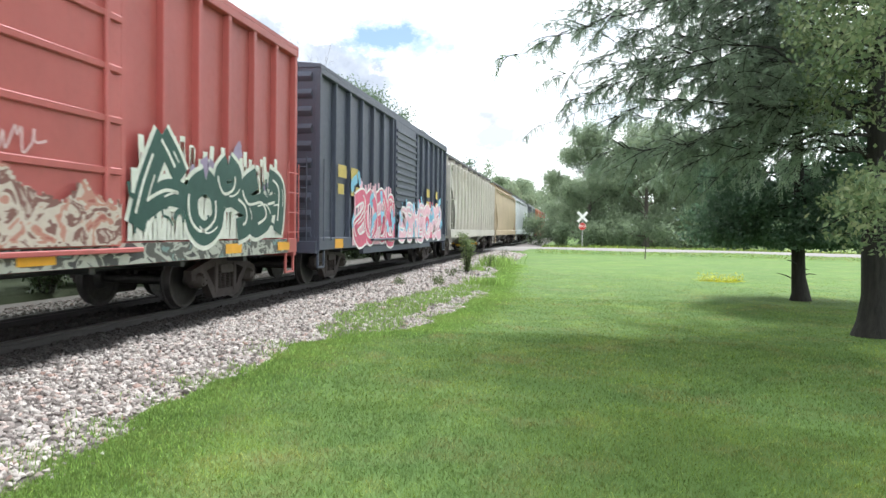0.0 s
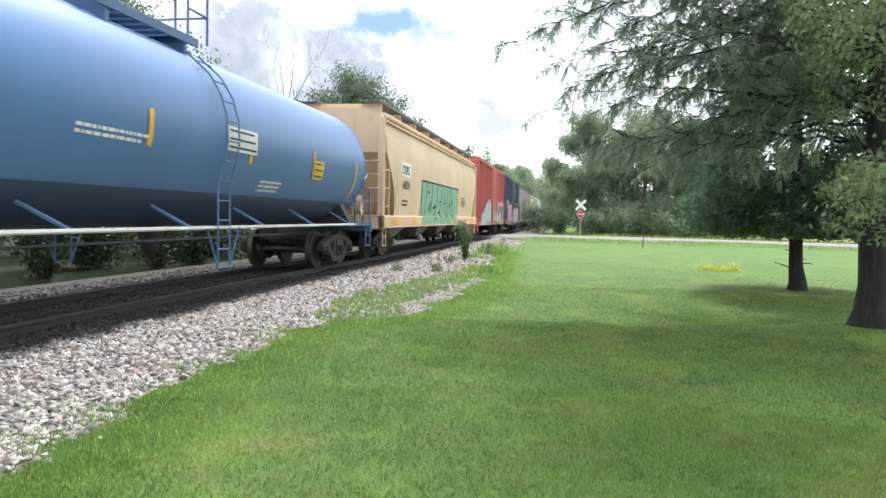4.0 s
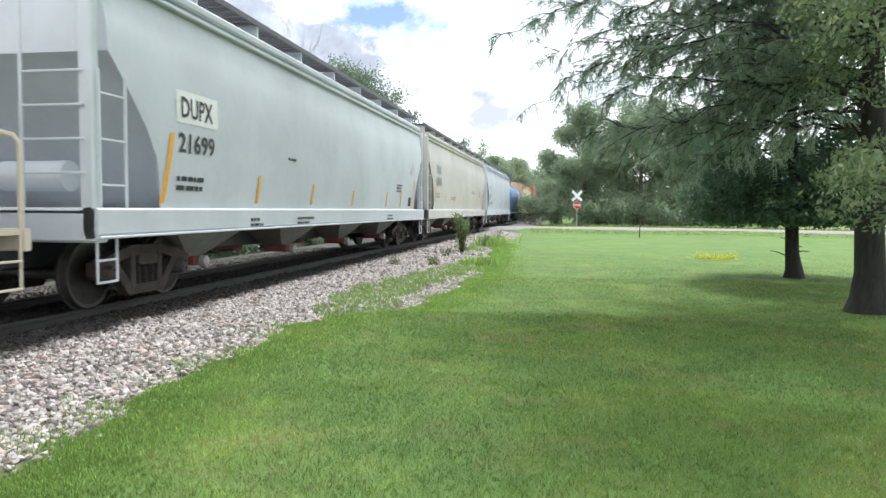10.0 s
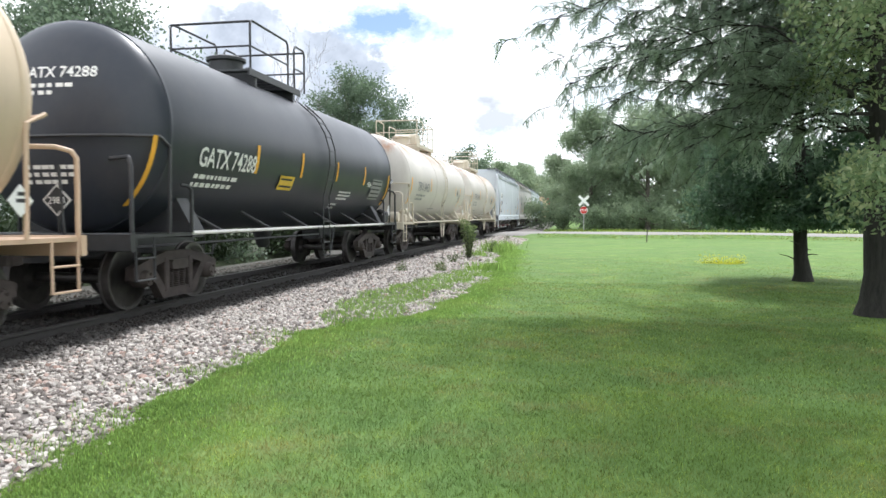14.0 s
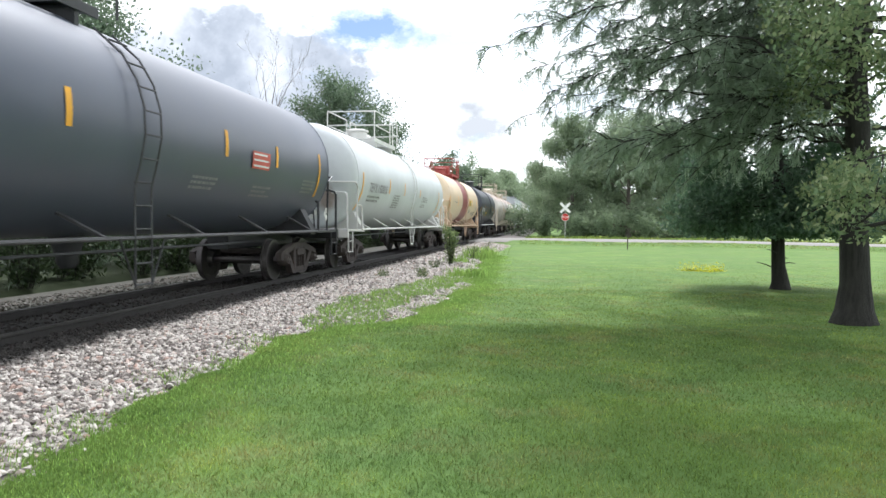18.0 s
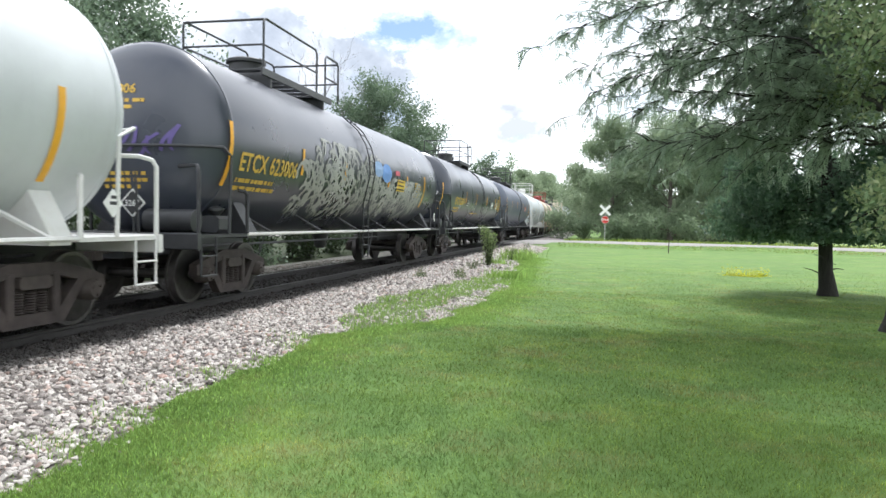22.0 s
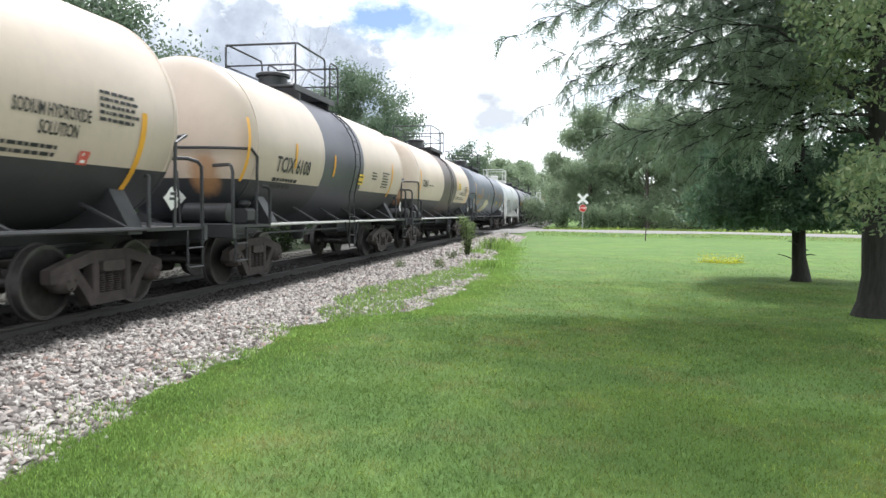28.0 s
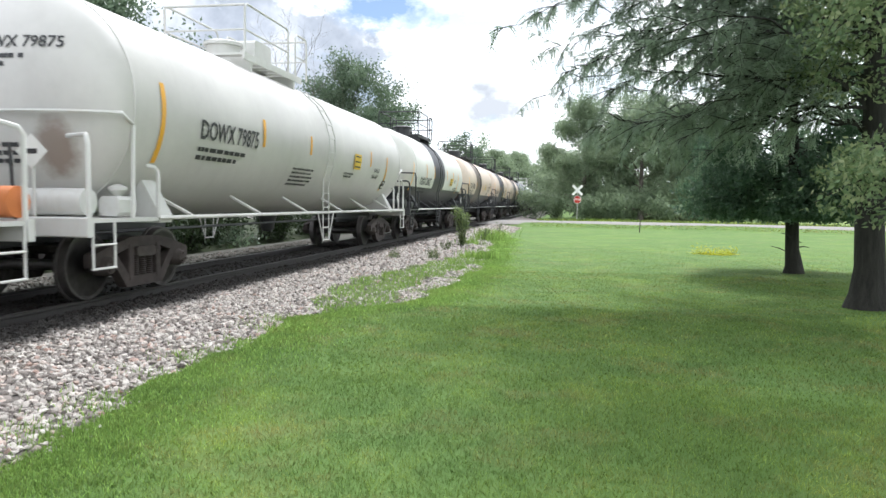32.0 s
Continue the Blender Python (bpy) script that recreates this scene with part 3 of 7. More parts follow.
def build_road():
    m, k, b = material("road_gravel", 0.9)
    co = coords(k)
    n1, n2 = k.noise(co, 0.35, 5), k.noise(co, 30.0, 4, 0.7)
    k.link(k.mix(k.math("MULTIPLY", n2, 0.6), k.mix(n1, (0.21, 0.20, 0.185), (0.28, 0.265, 0.245)), (0.17, 0.16, 0.15)), b.inputs["Base Color"])
    bump(k, b, n2, 0.3)
    xs = np.concatenate([np.linspace(-90, -12, 12), np.linspace(-11, 24, 50), np.linspace(26, 60, 12)])
    vs, n = [], 5
    for x in xs:
        yc = float(road_y(x))
        for o, z in ((-3.9, -0.12), (-3.4, 0.0), (0, 0.05), (3.4, 0.0), (3.9, -0.12)):
            lift = ROAD_Z if abs(x - TRACK_X) > 1.2 else RAIL_Z - 0.045
            vs.append((x, yc + o, lift + z * (1 if abs(x - TRACK_X) > 1.2 else 0.5)))
    i = (np.arange(len(xs) - 1)[:, None] * n + np.arange(n - 1)[None, :]).ravel()
    ob = new("road", arrays("road", np.array(vs), np.stack([i, i + n, i + n + 1, i + 1], -1), m, True))
    tagged(ob, "pale gravel country road that crosses the rails", "road", kind="structure")


build_road()

# ---- rails and ties ----
MAT_STEEL = plain("rail_steel", (0.045, 0.042, 0.040), 0.5, 0.3, 0.2, 12)
MAT_TIE = plain("creosoted_tie", (0.018, 0.017, 0.016), 0.9, 0, 0.35, 9)
MAT_DARKIRON = plain("grimy_iron", (0.055, 0.045, 0.040), 0.75, 0.2, 0.35, 8)
MAT_WHEEL = plain("wheel_steel", (0.085, 0.078, 0.076), 0.5, 0.6, 0.3, 10)
MAT_RIM = plain("bright_wheel_rim", (0.085, 0.08, 0.078), 0.4, 0.6, 0.3, 10)
MAT_RUST = plain("grimy_rusty_iron", (0.043, 0.034, 0.031), 0.8, 0.1, 0.45, 7)
MAT_BLACK = plain("black_paint", (0.032, 0.033, 0.036), 0.5, 0, 0.3, 5)
MAT_WHITE = plain("white_lettering", (0.78, 0.78, 0.76), 0.6, 0, 0.08, 5)
MAT_INK = plain("black_lettering", (0.035, 0.035, 0.038), 0.6, 0, 0.2, 5)
MAT_GREYINK = plain("faded_lettering", (0.25, 0.25, 0.25), 0.6, 0, 0.2, 5)
MAT_YELLOW = plain("yellow_reflective", (0.80, 0.40, 0.03), 0.5, 0, 0.12, 5)
MAT_SIGNYEL = plain("yellow_label", (0.75, 0.50, 0.04), 0.5, 0, 0.12, 5)
MAT_REDINK = plain("red_lettering", (0.60, 0.12, 0.09), 0.6, 0, 0.15, 5)

track = thing("railway_track", "rusty steel rails on dark wooden ties in ballast", "railway", kind="structure")
RAIL_OUTLINE = [(-0.07, -0.17), (0.07, -0.17), (0.07, -0.158), (0.012, -0.13), (0.010, -0.05), (0.036, -0.036), (0.036, -0.008), (0.026, 0), (-0.026, 0), (-0.036, -0.008), (-0.036, -0.036), (-0.010, -0.05), (-0.012, -0.13), (-0.07, -0.158)]
rail_mesh = Mesh().prism(RAIL_OUTLINE, "y", -460, 900).done("rail", MAT_STEEL, False)
for sx in (-0.755, 0.755):
    part("rail", rail_mesh, track, (TRACK_X + sx, 0, RAIL_Z))
tie_mesh = Mesh().box(-1.3, 1.3, -0.115, 0.115, -0.18, 0.0, 0.015).done("tie", MAT_TIE, False)
for i in range(230):
    part("tie", tie_mesh, track, (TRACK_X + random.uniform(-0.03, 0.03), -6 + i * 0.53 + random.uniform(-0.02, 0.02), RAIL_Z - 0.165))


# ---- crossing sign and marker post ----
def text_mesh(body, size, mat, name="lettering"):
    """Built-in font as flat faces in x (along) and y (up), centred on its start."""
    cu = bpy.data.curves.new("lettering", "FONT")
    cu.body, cu.size, cu.resolution_u, cu.offset = body, size, 2, 0.016 * size
    ob = bpy.data.objects.new("lettering", cu)
    scene.collection.objects.link(ob)
    bpy.context.view_layer.update()
    me = bpy.data.meshes.new_from_object(ob.evaluated_get(bpy.context.evaluated_depsgraph_get()))
    bpy.data.objects.remove(ob)
    v = [tuple(p.co) for p in me.vertices]
    f = [tuple(p.vertices) for p in me.polygons]
    bpy.data.meshes.remove(me)
    return v, f


def crossing_sign(x, y, z):
    t = thing("crossing_sign", "white crossbuck over a red stop sign on a steel post", "sign", (x, y, z))
    steel = plain("galvanised_post", (0.42, 0.42, 0.41), 0.5, 0.5)
    red = plain("stop_red", (0.55, 0.035, 0.03), 0.5)
    part("post", Mesh().box(-0.045, 0.045, -0.03, 0.03, -0.3, 2.95).done("post", steel), t)
    for a in (45, -45):
        m = Mesh().box(-0.61, 0.61, -0.012, 0.012, -0.115, 0.115, 0.004).done("crossbuck_board", MAT_WHITE)
        b = part("crossbuck_board", m, t, (0, -0.05 - (0.026 if a > 0 else 0), 2.62))
        b.rotation_euler = (0, radians(a), 0)
    o = [(0.36 * math.cos(radians(22.5 + 45 * i)), 0.36 * math.sin(radians(22.5 + 45 * i))) for i in range(8)]
    stop = part("stop_plate", Mesh().prism(o, "y", -0.012, 0.0).done("stop_plate", red, False), t, (0, -0.05, 1.78), "red octagonal stop sign")
    rim = Mesh()
    for i in range(8):
        p, q = o[i], o[(i + 1) % 8]
        rim.add([(p[0], -0.015, p[1]), (q[0], -0.015, q[1]), (q[0] * 0.93, -0.015, q[1] * 0.93), (p[0] * 0.93, -0.015, p[1] * 0.93)], [(0, 1, 2, 3)])
    part("border", rim.done("border", MAT_WHITE, False), stop)
    v, f = text_mesh("STOP", 0.27, MAT_WHITE)
    w = max(p[0] for p in v)
    part("lettering", Mesh().add([(p[0] - w / 2, -0.018, p[1] - 0.09) for p in v], f).done("lettering", MAT_WHITE, False), stop)


crossing_sign(0.78, 66.0, 0.24)
mp = thing("marker_post", "thin dark steel marker post in the grass", "post", (4.1, 43.0, 0.0))
part("stake", Mesh().tube([(0, 0, -0.2), (0.02, 0, 0.5), (0.03, 0, 0.85)], [0.03, 0.028, 0.022], 6).done("stake", MAT_DARKIRON), mp)
part("cap", Mesh().tube([(0.03, 0, 0.84), (0.031, 0, 0.9)], 0.035, 6).done("cap", MAT_DARKIRON), mp)


# ---- freight cars ----
# a car's own space: +y the way it rolls, +x the side seen from the lawn, z = 0 on the rail head
def make_truck():
    """Meshes of one two-axle truck, shared by all the cars."""
    d = {}
    f = Mesh()
    top = [(-1.14, 0.46), (-1.14, 0.62), (-0.86, 0.70), (-0.36, 0.82), (0.36, 0.82), (0.86, 0.70), (1.14, 0.62), (1.14, 0.46), (1.02, 0.46), (0.98, 0.57), (0.80, 0.57), (0.34, 0.68), (-0.34, 0.68), (-0.80, 0.57), (-0.98, 0.57), (-1.02, 0.46)]
    low = [(-0.82, 0.60), (-0.66, 0.60), (-0.36, 0.27), (0.36, 0.27), (0.66, 0.60), (0.82, 0.60), (0.44, 0.13), (-0.44, 0.13)]
    f.prism(top, "x", 0.95, 1.09).prism(low, "x", 0.95, 1.09)
    for y in (-0.33, 0.33):
        f.box(0.94, 1.10, y - 0.06, y + 0.06, 0.22, 0.72, 0.015)
    d["frame"] = f.done("side_frame", MAT_RUST)
    s = Mesh()
    for y in (-0.17, 0.0, 0.17):
        s.lathe([(0.27 + i * 0.0145, 0.075 if i % 2 else 0.055) for i in range(19)], "z", 10, (1.02, y, 0))
    d["spring"] = s.done("spring_set", MAT_RUST)
    d["bolster"] = Mesh().box(-1.12, 1.12, -0.23, 0.23, 0.54, 0.68, 0.03).done("bolster", MAT_DARKIRON)
    w = Mesh()
    for sx in (1, -1):
        prof = [(0.60, 0.10), (0.60, 0.15), (0.69, 0.20), (0.70, 0.38), (0.683, 0.40), (0.683, 0.482), (0.715, 0.484), (0.72, 0.459), (0.82, 0.452), (0.825, 0.405), (0.775, 0.385), (0.755, 0.20), (0.80, 0.14), (0.82, 0.10)]
        w.lathe([(sx * a, r) for a, r in prof][::sx], "x", 28)
    w.lathe([(-0.9, 0.075), (0.9, 0.075)], "x", 10)
    d["wheels"] = w.done("wheelset", MAT_WHEEL)
    r = Mesh()
    for sx in (1,):
        r.lathe([(sx * a, q) for a, q in [(0.824, 0.452), (0.829, 0.450), (0.829, 0.407), (0.824, 0.405)]][::sx], "x", 28)
    d["rim"] = r.done("rim", MAT_RIM)
    c = Mesh()
    for sx in (1,):
        c.lathe([(sx * a, q) for a, q in [(0.93, 0.13), (1.10, 0.13), (1.13, 0.11), (1.17, 0.10), (1.18, 0.03)]][::sx], "x", 12)
        for i in range(3):
            q = 2.0944 * i
            c.lathe([(sx * 1.17, 0.02), (sx * 1.20, 0.02)][::sx], "x", 6, (0, 0.065 * math.cos(q), 0.065 * math.sin(q)))
    d["cap"] = c.done("bearing_cap", MAT_DARKIRON)
    b = Mesh()
    for y in (-0.40, 0.40):
        b.box(-0.7, 0.7, y - 0.05, y + 0.05, 0.33, 0.45, 0.01)
    d["beam"] = b.done("brake_beam", MAT_DARKIRON)
    return d


TRUCK = make_truck()
COUPLER = Mesh().box(-0.09, 0.09, -0.1, 0.62, 0.80, 0.98, 0.02).box(-0.16, 0.13, 0.40, 0.66, 0.72, 1.05, 0.05).done("coupler", MAT_RUST)
WHEELSETS = {}
DETAIL = {}


def trucks(car, centre):
    """Two trucks with their wheelsets, and what turns on them."""
    WHEELSETS[car] = []
    for cy in (-centre, centre):
        t = part("truck", TRUCK["bolster"], car, (0, cy, 0), "rusty two-axle truck")
        part("side_frame", TRUCK["frame"], t)
        f = part("side_frame", TRUCK["frame"], t)
        f.rotation_euler = (0, 0, math.pi)
        part("spring_set", TRUCK["spring"], t)
        f = part("spring_set", TRUCK["spring"], t)
        f.rotation_euler = (0, 0, math.pi)
        part("brake_beam", TRUCK["beam"], t)
        for ay in (-0.89, 0.89):
            w = part("wheelset", TRUCK["wheels"], car, (0, cy + ay, 0.457))
            part("wheel_rim", TRUCK["rim"], w)
            part("wheel_rim", TRUCK["rim"], w).rotation_euler = (0, 0, math.pi)
            part("bearing_cap", TRUCK["cap"], w)
            part("bearing_cap", TRUCK["cap"], w).rotation_euler = (0, 0, math.pi)
            WHEELSETS[car].append(w)


def couplers(car, half):
    for s in (1, -1):
        c = part("coupler", COUPLER, car, (0, s * (half - 0.62), 0))
        if s < 0:
            c.rotation_euler = (0, 0, math.pi)


def ladder(x, y0, y1, z0, z1, n, bow=None, r=0.014):
    """Two stiles and n rungs; bow(z) gives the offset from x."""
    m = Mesh()
    off = bow or (lambda z: 0.0)
    zs = [z0 + (z1 - z0) * i / 8 for i in range(9)] if bow else [z0, z1]
    for y in (y0, y1):
        m.tube([(x + off(z), y, z) for z in zs], r * 1.2, 5)
    for i in range(n):
        z = z0 + (z1 - z0) * (i + 0.5) / n
        m.tube([(x + off(z), y0, z), (x + off(z), y1, z)], r, 5)
    return m


def ladder_part(name, car, mat, x, y0, y1, z0, z1, n, bow=None, r=0.014):
    """A ladder as a part of a car, its second stile and its rungs as pieces of it."""
    off = bow or (lambda z: 0.0)
    zs = [z0 + (z1 - z0) * i / 8 for i in range(9)] if bow else [z0, z1]
    stile = part(name, Mesh().tube([(x + off(z), y0, z) for z in zs], r * 1.2, 5).done(name, mat), car)
    part("stile", Mesh().tube([(x + off(z), y1, z) for z in zs], r * 1.2, 5).done("stile", mat), stile)
    for i in range(n):
        z = z0 + (z1 - z0) * (i + 0.5) / n
        part("rung", Mesh().tube([(x + off(z), y0, z), (x + off(z), y1, z)], r, 5).done("rung", mat), stile)


class Decals:
    """Flat markings laid on a car's side, whose outline surf(z) gives x."""

    def __init__(self, car, surf, lift=0.012, dy=0.0):
        self.car, self.surf, self.lift, self.dy = car, surf, lift, dy

    def _map(self, pts, lift):
        return [(self.surf(z) + lift, y + self.dy, z) for y, z in pts]

    def quad(self, m, y0, y1, z0, z1, lift=None, slant=0.0):
        n = max(1, int(math.ceil((z1 - z0) / 0.12)))
        L = self.lift if lift is None else lift
        pts = []
        for i in range(n + 1):
            z = z0 + (z1 - z0) * i / n
            pts += [(y0 + slant * (z - z0), z), (y1 + slant * (z - z0), z)]
        m.add(self._map(pts, L), [(2 * i, 2 * i + 1, 2 * i + 3, 2 * i + 2) for i in range(n)])

    def patch(self, name, mat, y0, y1, z0, z1, label="", lift=None, slant=0.0):
        m = Mesh()
        self.quad(m, y0, y1, z0, z1, lift, slant)
        return part(name, m.done(name, mat), self.car, label=label)

    def text(self, body, y, z, h, mat, width=None, lift=None, name="lettering"):
        """Letters whose foot stands at z and whose line starts at y."""
        v, f = text_mesh(body, h / 0.72, mat)
        w = max(p[0] for p in v) - min(p[0] for p in v)
        sx = (width / w) if width else 1.0
        x0 = min(p[0] for p in v)
        m = Mesh()
        m.add(self._map([(y + (p[0] - x0) * sx, z + p[1]) for p in v], (self.lift + 0.006) if lift is None else lift), f)
        return part(name, m.done(name, mat, False), self.car)

    def bars(self, y, z, width, lines, h, mat, seed=0, name="small_lettering"):
        """Lines of writing too small to read, as broken bars."""
        r = random.Random(seed)
        m = Mesh()
        for i in range(lines):
            zz, yy = z - i * h * 1.9, y
            while yy < y + width * r.uniform(0.75, 1.0):
                w = h * r.uniform(0.8, 3.2)
                self.quad(m, yy, yy + w, zz, zz + h)
                yy += w + h * r.uniform(0.35, 0.8)
        ob = part(name, m.done(name, mat, False), self.car)
        tagged(ob, kind="stuff")
        return ob

    def stroke(self, m, pts, w, lift):
        """A painted line of breadth w through points (y, z)."""
        P = [Vector(p) for p in pts]
        L, R = [], []
        for i, p in enumerate(P):
            d = (P[min(i + 1, len(P) - 1)] - P[max(i - 1, 0)]).normalized()
            n = Vector((-d.y, d.x)) * w * 0.5
            L.append(p + n)
            R.append(p - n)
        m.add(self._map([tuple(q) for q in L + R], lift), [(i, i + 1, len(P) + i + 1, len(P) + i) for i in range(len(P) - 1)])


def stripes(dc, ys, mat, z=2.35, h=0.5, w=0.10):
    for i, y in enumerate(ys):
        dc.patch("reflective_stripe", mat, y - w / 2, y + w / 2, z - h / 2, z + h / 2)


def curve(pts, n=6):
    """A smooth line through points (Catmull-Rom)."""
    P = [pts[0]] + list(pts) + [pts[-1]]
    out = []
    for i in range(1, len(P) - 2):
        for j in range(n):
            t = j / n
            q = [0.5 * (2 * P[i][k] + (P[i + 1][k] - P[i - 1][k]) * t + (2 * P[i - 1][k] - 5 * P[i][k] + 4 * P[i + 1][k] - P[i + 2][k]) * t * t
                        + (3 * P[i][k] - P[i - 1][k] - 3 * P[i + 1][k] + P[i + 2][k]) * t ** 3) for k in (0, 1)]
            out.append(tuple(q))
    out.append(tuple(pts[-1]))
    return out


def spray_paint(name, colors, scale=2.2, seed=0.0):
    """Layers of spray paint: blotches of several colours, run into one another."""
    m, k, b = material(name, 0.55)
    co = k.mapping(coords(k), (1, 1, 1.3), (seed, seed * 1.7, seed * 0.6))
    f = k.noise(co, scale, 3, 0.5, 1.4)
    n = len(colors)
    col = k.ramp(f, [(0.28 + 0.44 * i / n, c) for i, c in enumerate(colors)], True)
    k.link(k.mix(k.math("MULTIPLY", k.noise(co, 14.0, 4, 0.6), 0.35), col, shade(colors[0], 0.5)), b.inputs["Base Color"])
    return m


LETTERS = {
    "A": ([(0.0, 0.0), (0.2, 0.5), (0.42, 1.05), (0.6, 0.6), (0.9, 0.02)], [(0.12, 0.35), (0.45, 0.42), (0.75, 0.36)]),
    "O": ([(0.5, 0.0), (0.08, 0.2), (0.1, 0.7), (0.45, 0.95), (0.85, 0.7), (0.88, 0.25), (0.5, 0.0)],),
    "B": ([(0.5, 0.5), (0.15, 0.62), (0.25, 0.95), (0.6, 0.95), (0.7, 0.65), (0.4, 0.5)], [(0.5, 0.5), (0.1, 0.35), (0.2, 0.0), (0.75, 0.02), (0.9, 0.3), (0.5, 0.5)]),
    "E": ([(0.85, 0.6), (0.3, 0.55), (0.55, 0.9), (0.2, 0.85), (0.05, 0.4), (0.35, 0.02), (0.9, 0.12)],),
    "a": ([(0.15, 0.06), (0.38, 0.5), (0.78, 0.98)], [(0.78, 0.98), (1.0, 0.78), (1.3, 0.58)], [(0.3, 0.25), (0.9, 0.42), (1.5, 0.36)]),
    "o": ([(0.95, 0.6), (0.6, 0.45), (0.6, 0.15), (0.95, 0.0), (1.35, 0.15), (1.33, 0.45), (0.95, 0.6)],),
    "e": ([(0.71, 0.82), (0.42, 0.65), (0.6, 0.45), (0.97, 0.52), (1.0, 0.7), (0.71, 0.82)], [(0.88, 0.45), (1.39, 0.32), (1.47, 0.12), (1.05, 0.04)]),
    "s": ([(0.8, 0.72), (0.3, 0.55), (0.56, 0.35), (1.07, 0.38), (1.24, 0.2), (0.73, 0.08), (0.5, 0.2)],),
    "p": ([(0.32, 0.74), (0.83, 0.62), (0.83, 0.25), (0.72, 0.0)], [(0.3, 0.36), (0.8, 0.42)]),
    "S": ([(0.9, 0.85), (0.4, 0.98), (0.1, 0.75), (0.45, 0.5), (0.85, 0.3), (0.55, 0.02), (0.05, 0.1)],),
}


def wild(dc, name, y0, y1, z0, z1, word, ground, stroke, light, extra, seed, label, upright=False):
    """A crowded graffiti piece: fat interlocking letters with rims on a jagged ground."""
    r = random.Random(seed)
    h, n = z1 - z0, len(word)
    w = (y1 - y0) / n
    m = Mesh()
    cols = n * 9
    for i in range(cols):
        ya, yb = y0 + (y1 - y0) * i / cols, y0 + (y1 - y0) * (i + 1) / cols
        end = min(1.0, 0.45 + 0.18 * min(i, cols - 1 - i))
        dc.quad(m, ya - 0.01, yb + 0.01, z0, z0 + h * end * (r.uniform(0.74, 0.94) if upright else r.uniform(0.78, 1.06)), dc.lift + 0.001, r.uniform(-0.1, 0.1))
    tagged(part(name + "_ground", m.done("paint", ground, False), dc.car, label=label), kind="stuff")
    rim, body, hi, ex = Mesh(), Mesh(), Mesh(), Mesh()
    fat = 1.35 if upright else 1.0
    for i, ch in enumerate(word):
        hh = h * r.uniform(0.82, 1.0)
        a, sc = y0 + (i - 0.05) * w, w * r.uniform(1.0, 1.22)
        lean, flip = (0.0, 0) if upright else (r.uniform(-0.12, 0.18), 1 + i % 3)
        if upright:
            hh, a, sc = h * 0.98, y0 + i * w, w
        for s, st in enumerate(LETTERS[ch]):
            c = curve([(a + sc * ((1 - p if flip & 1 else p) + lean * q) + r.uniform(-0.04, 0.04) * w, z0 + hh * (0.06 + 0.86 * (1 - q if flip & 2 else q))) for p, q in st], 6)
            e = 0.0007 * (s + 2 * (i % 3))
            dc.stroke(rim, c, w * 0.40 * fat, dc.lift + 0.003 + e)
            dc.stroke(body, c, w * 0.29 * fat, dc.lift + 0.008 + e)
            k = len(c) // 5
            dc.stroke(hi, [(p[0] - w * 0.08, p[1] + w * 0.03) for p in c[k:-k - 1]], w * 0.05, dc.lift + 0.0125 + e)
            dc.stroke(hi, [(p[0] + w * 0.11, p[1]) for p in c[2 * k:3 * k + 2]], w * 0.03, dc.lift + 0.0125 + e)
        for s in range(3):
            p, q = a + sc * r.uniform(0, 1), z0 + h * r.uniform(0.1, 0.95)
            dc.stroke(ex, curve([(p, q), (p + w * r.uniform(-0.2, 0.2), q + h * 0.10), (p + w * r.uniform(-0.2, 0.3), q + h * 0.2)], 4), w * r.uniform(0.10, 0.24), dc.lift + (0.002 if upright else 0.0150) + 0.0003 * s)
    if upright:
        # loose curls between the letters and down to the sill
        for i in range(n * 7):
            p, q, t = y0 + (y1 - y0) * r.uniform(0.02, 0.96), z0 + h * r.uniform(0.0, 0.5), r.uniform(-1, 1)
            dc.stroke(body, curve([(p, q), (p + 0.10 * t, q + 0.10), (p + 0.25 * t, q + 0.14), (p + 0.3 * t, q + 0.3)], 4), r.uniform(0.03, 0.09), dc.lift + 0.0115)
    for nm, mm, mat in (("_rim", rim, light), ("_letters", body, stroke), ("_highlight", hi, light), ("_overspray", ex, extra)):
        tagged(part(name + nm, mm.done("paint", mat, False), dc.car), kind="stuff")


def slashes(dc, y0, y1, z0, z1, mat, n, seed):
    """Wild-style painting that nobody can read: crossing leaf-like strokes."""
    r = random.Random(seed)
    m = Mesh()
    for i in range(n):
        y, z = y0 + (y1 - y0) * (i + r.random()) / n, r.uniform(z0, z1 - 0.2)
        a, l = r.choice((0.9, 1.2, 1.5, 1.9, 2.3)) + r.uniform(-0.25, 0.25), r.uniform(0.25, 0.75)
        turn = r.uniform(0.5, 1.5) * r.choice((-1, 1))
        pts = [(y, z)]
        for j in range(4):
            a += turn * (0.2 if j < 2 else 0.9)
            pts.append((pts[-1][0] + math.cos(a) * l * 0.27, min(z1, max(z0 - 0.1, pts[-1][1] + math.sin(a) * l * 0.27))))
        dc.stroke(m, curve(pts, 4), r.uniform(0.028, 0.080), dc.lift + 0.002 + 0.00004 * i)
    tagged(part("silver_graffiti", m.done("paint", mat, False), dc.car, label="silver wild style graffiti"), kind="stuff")


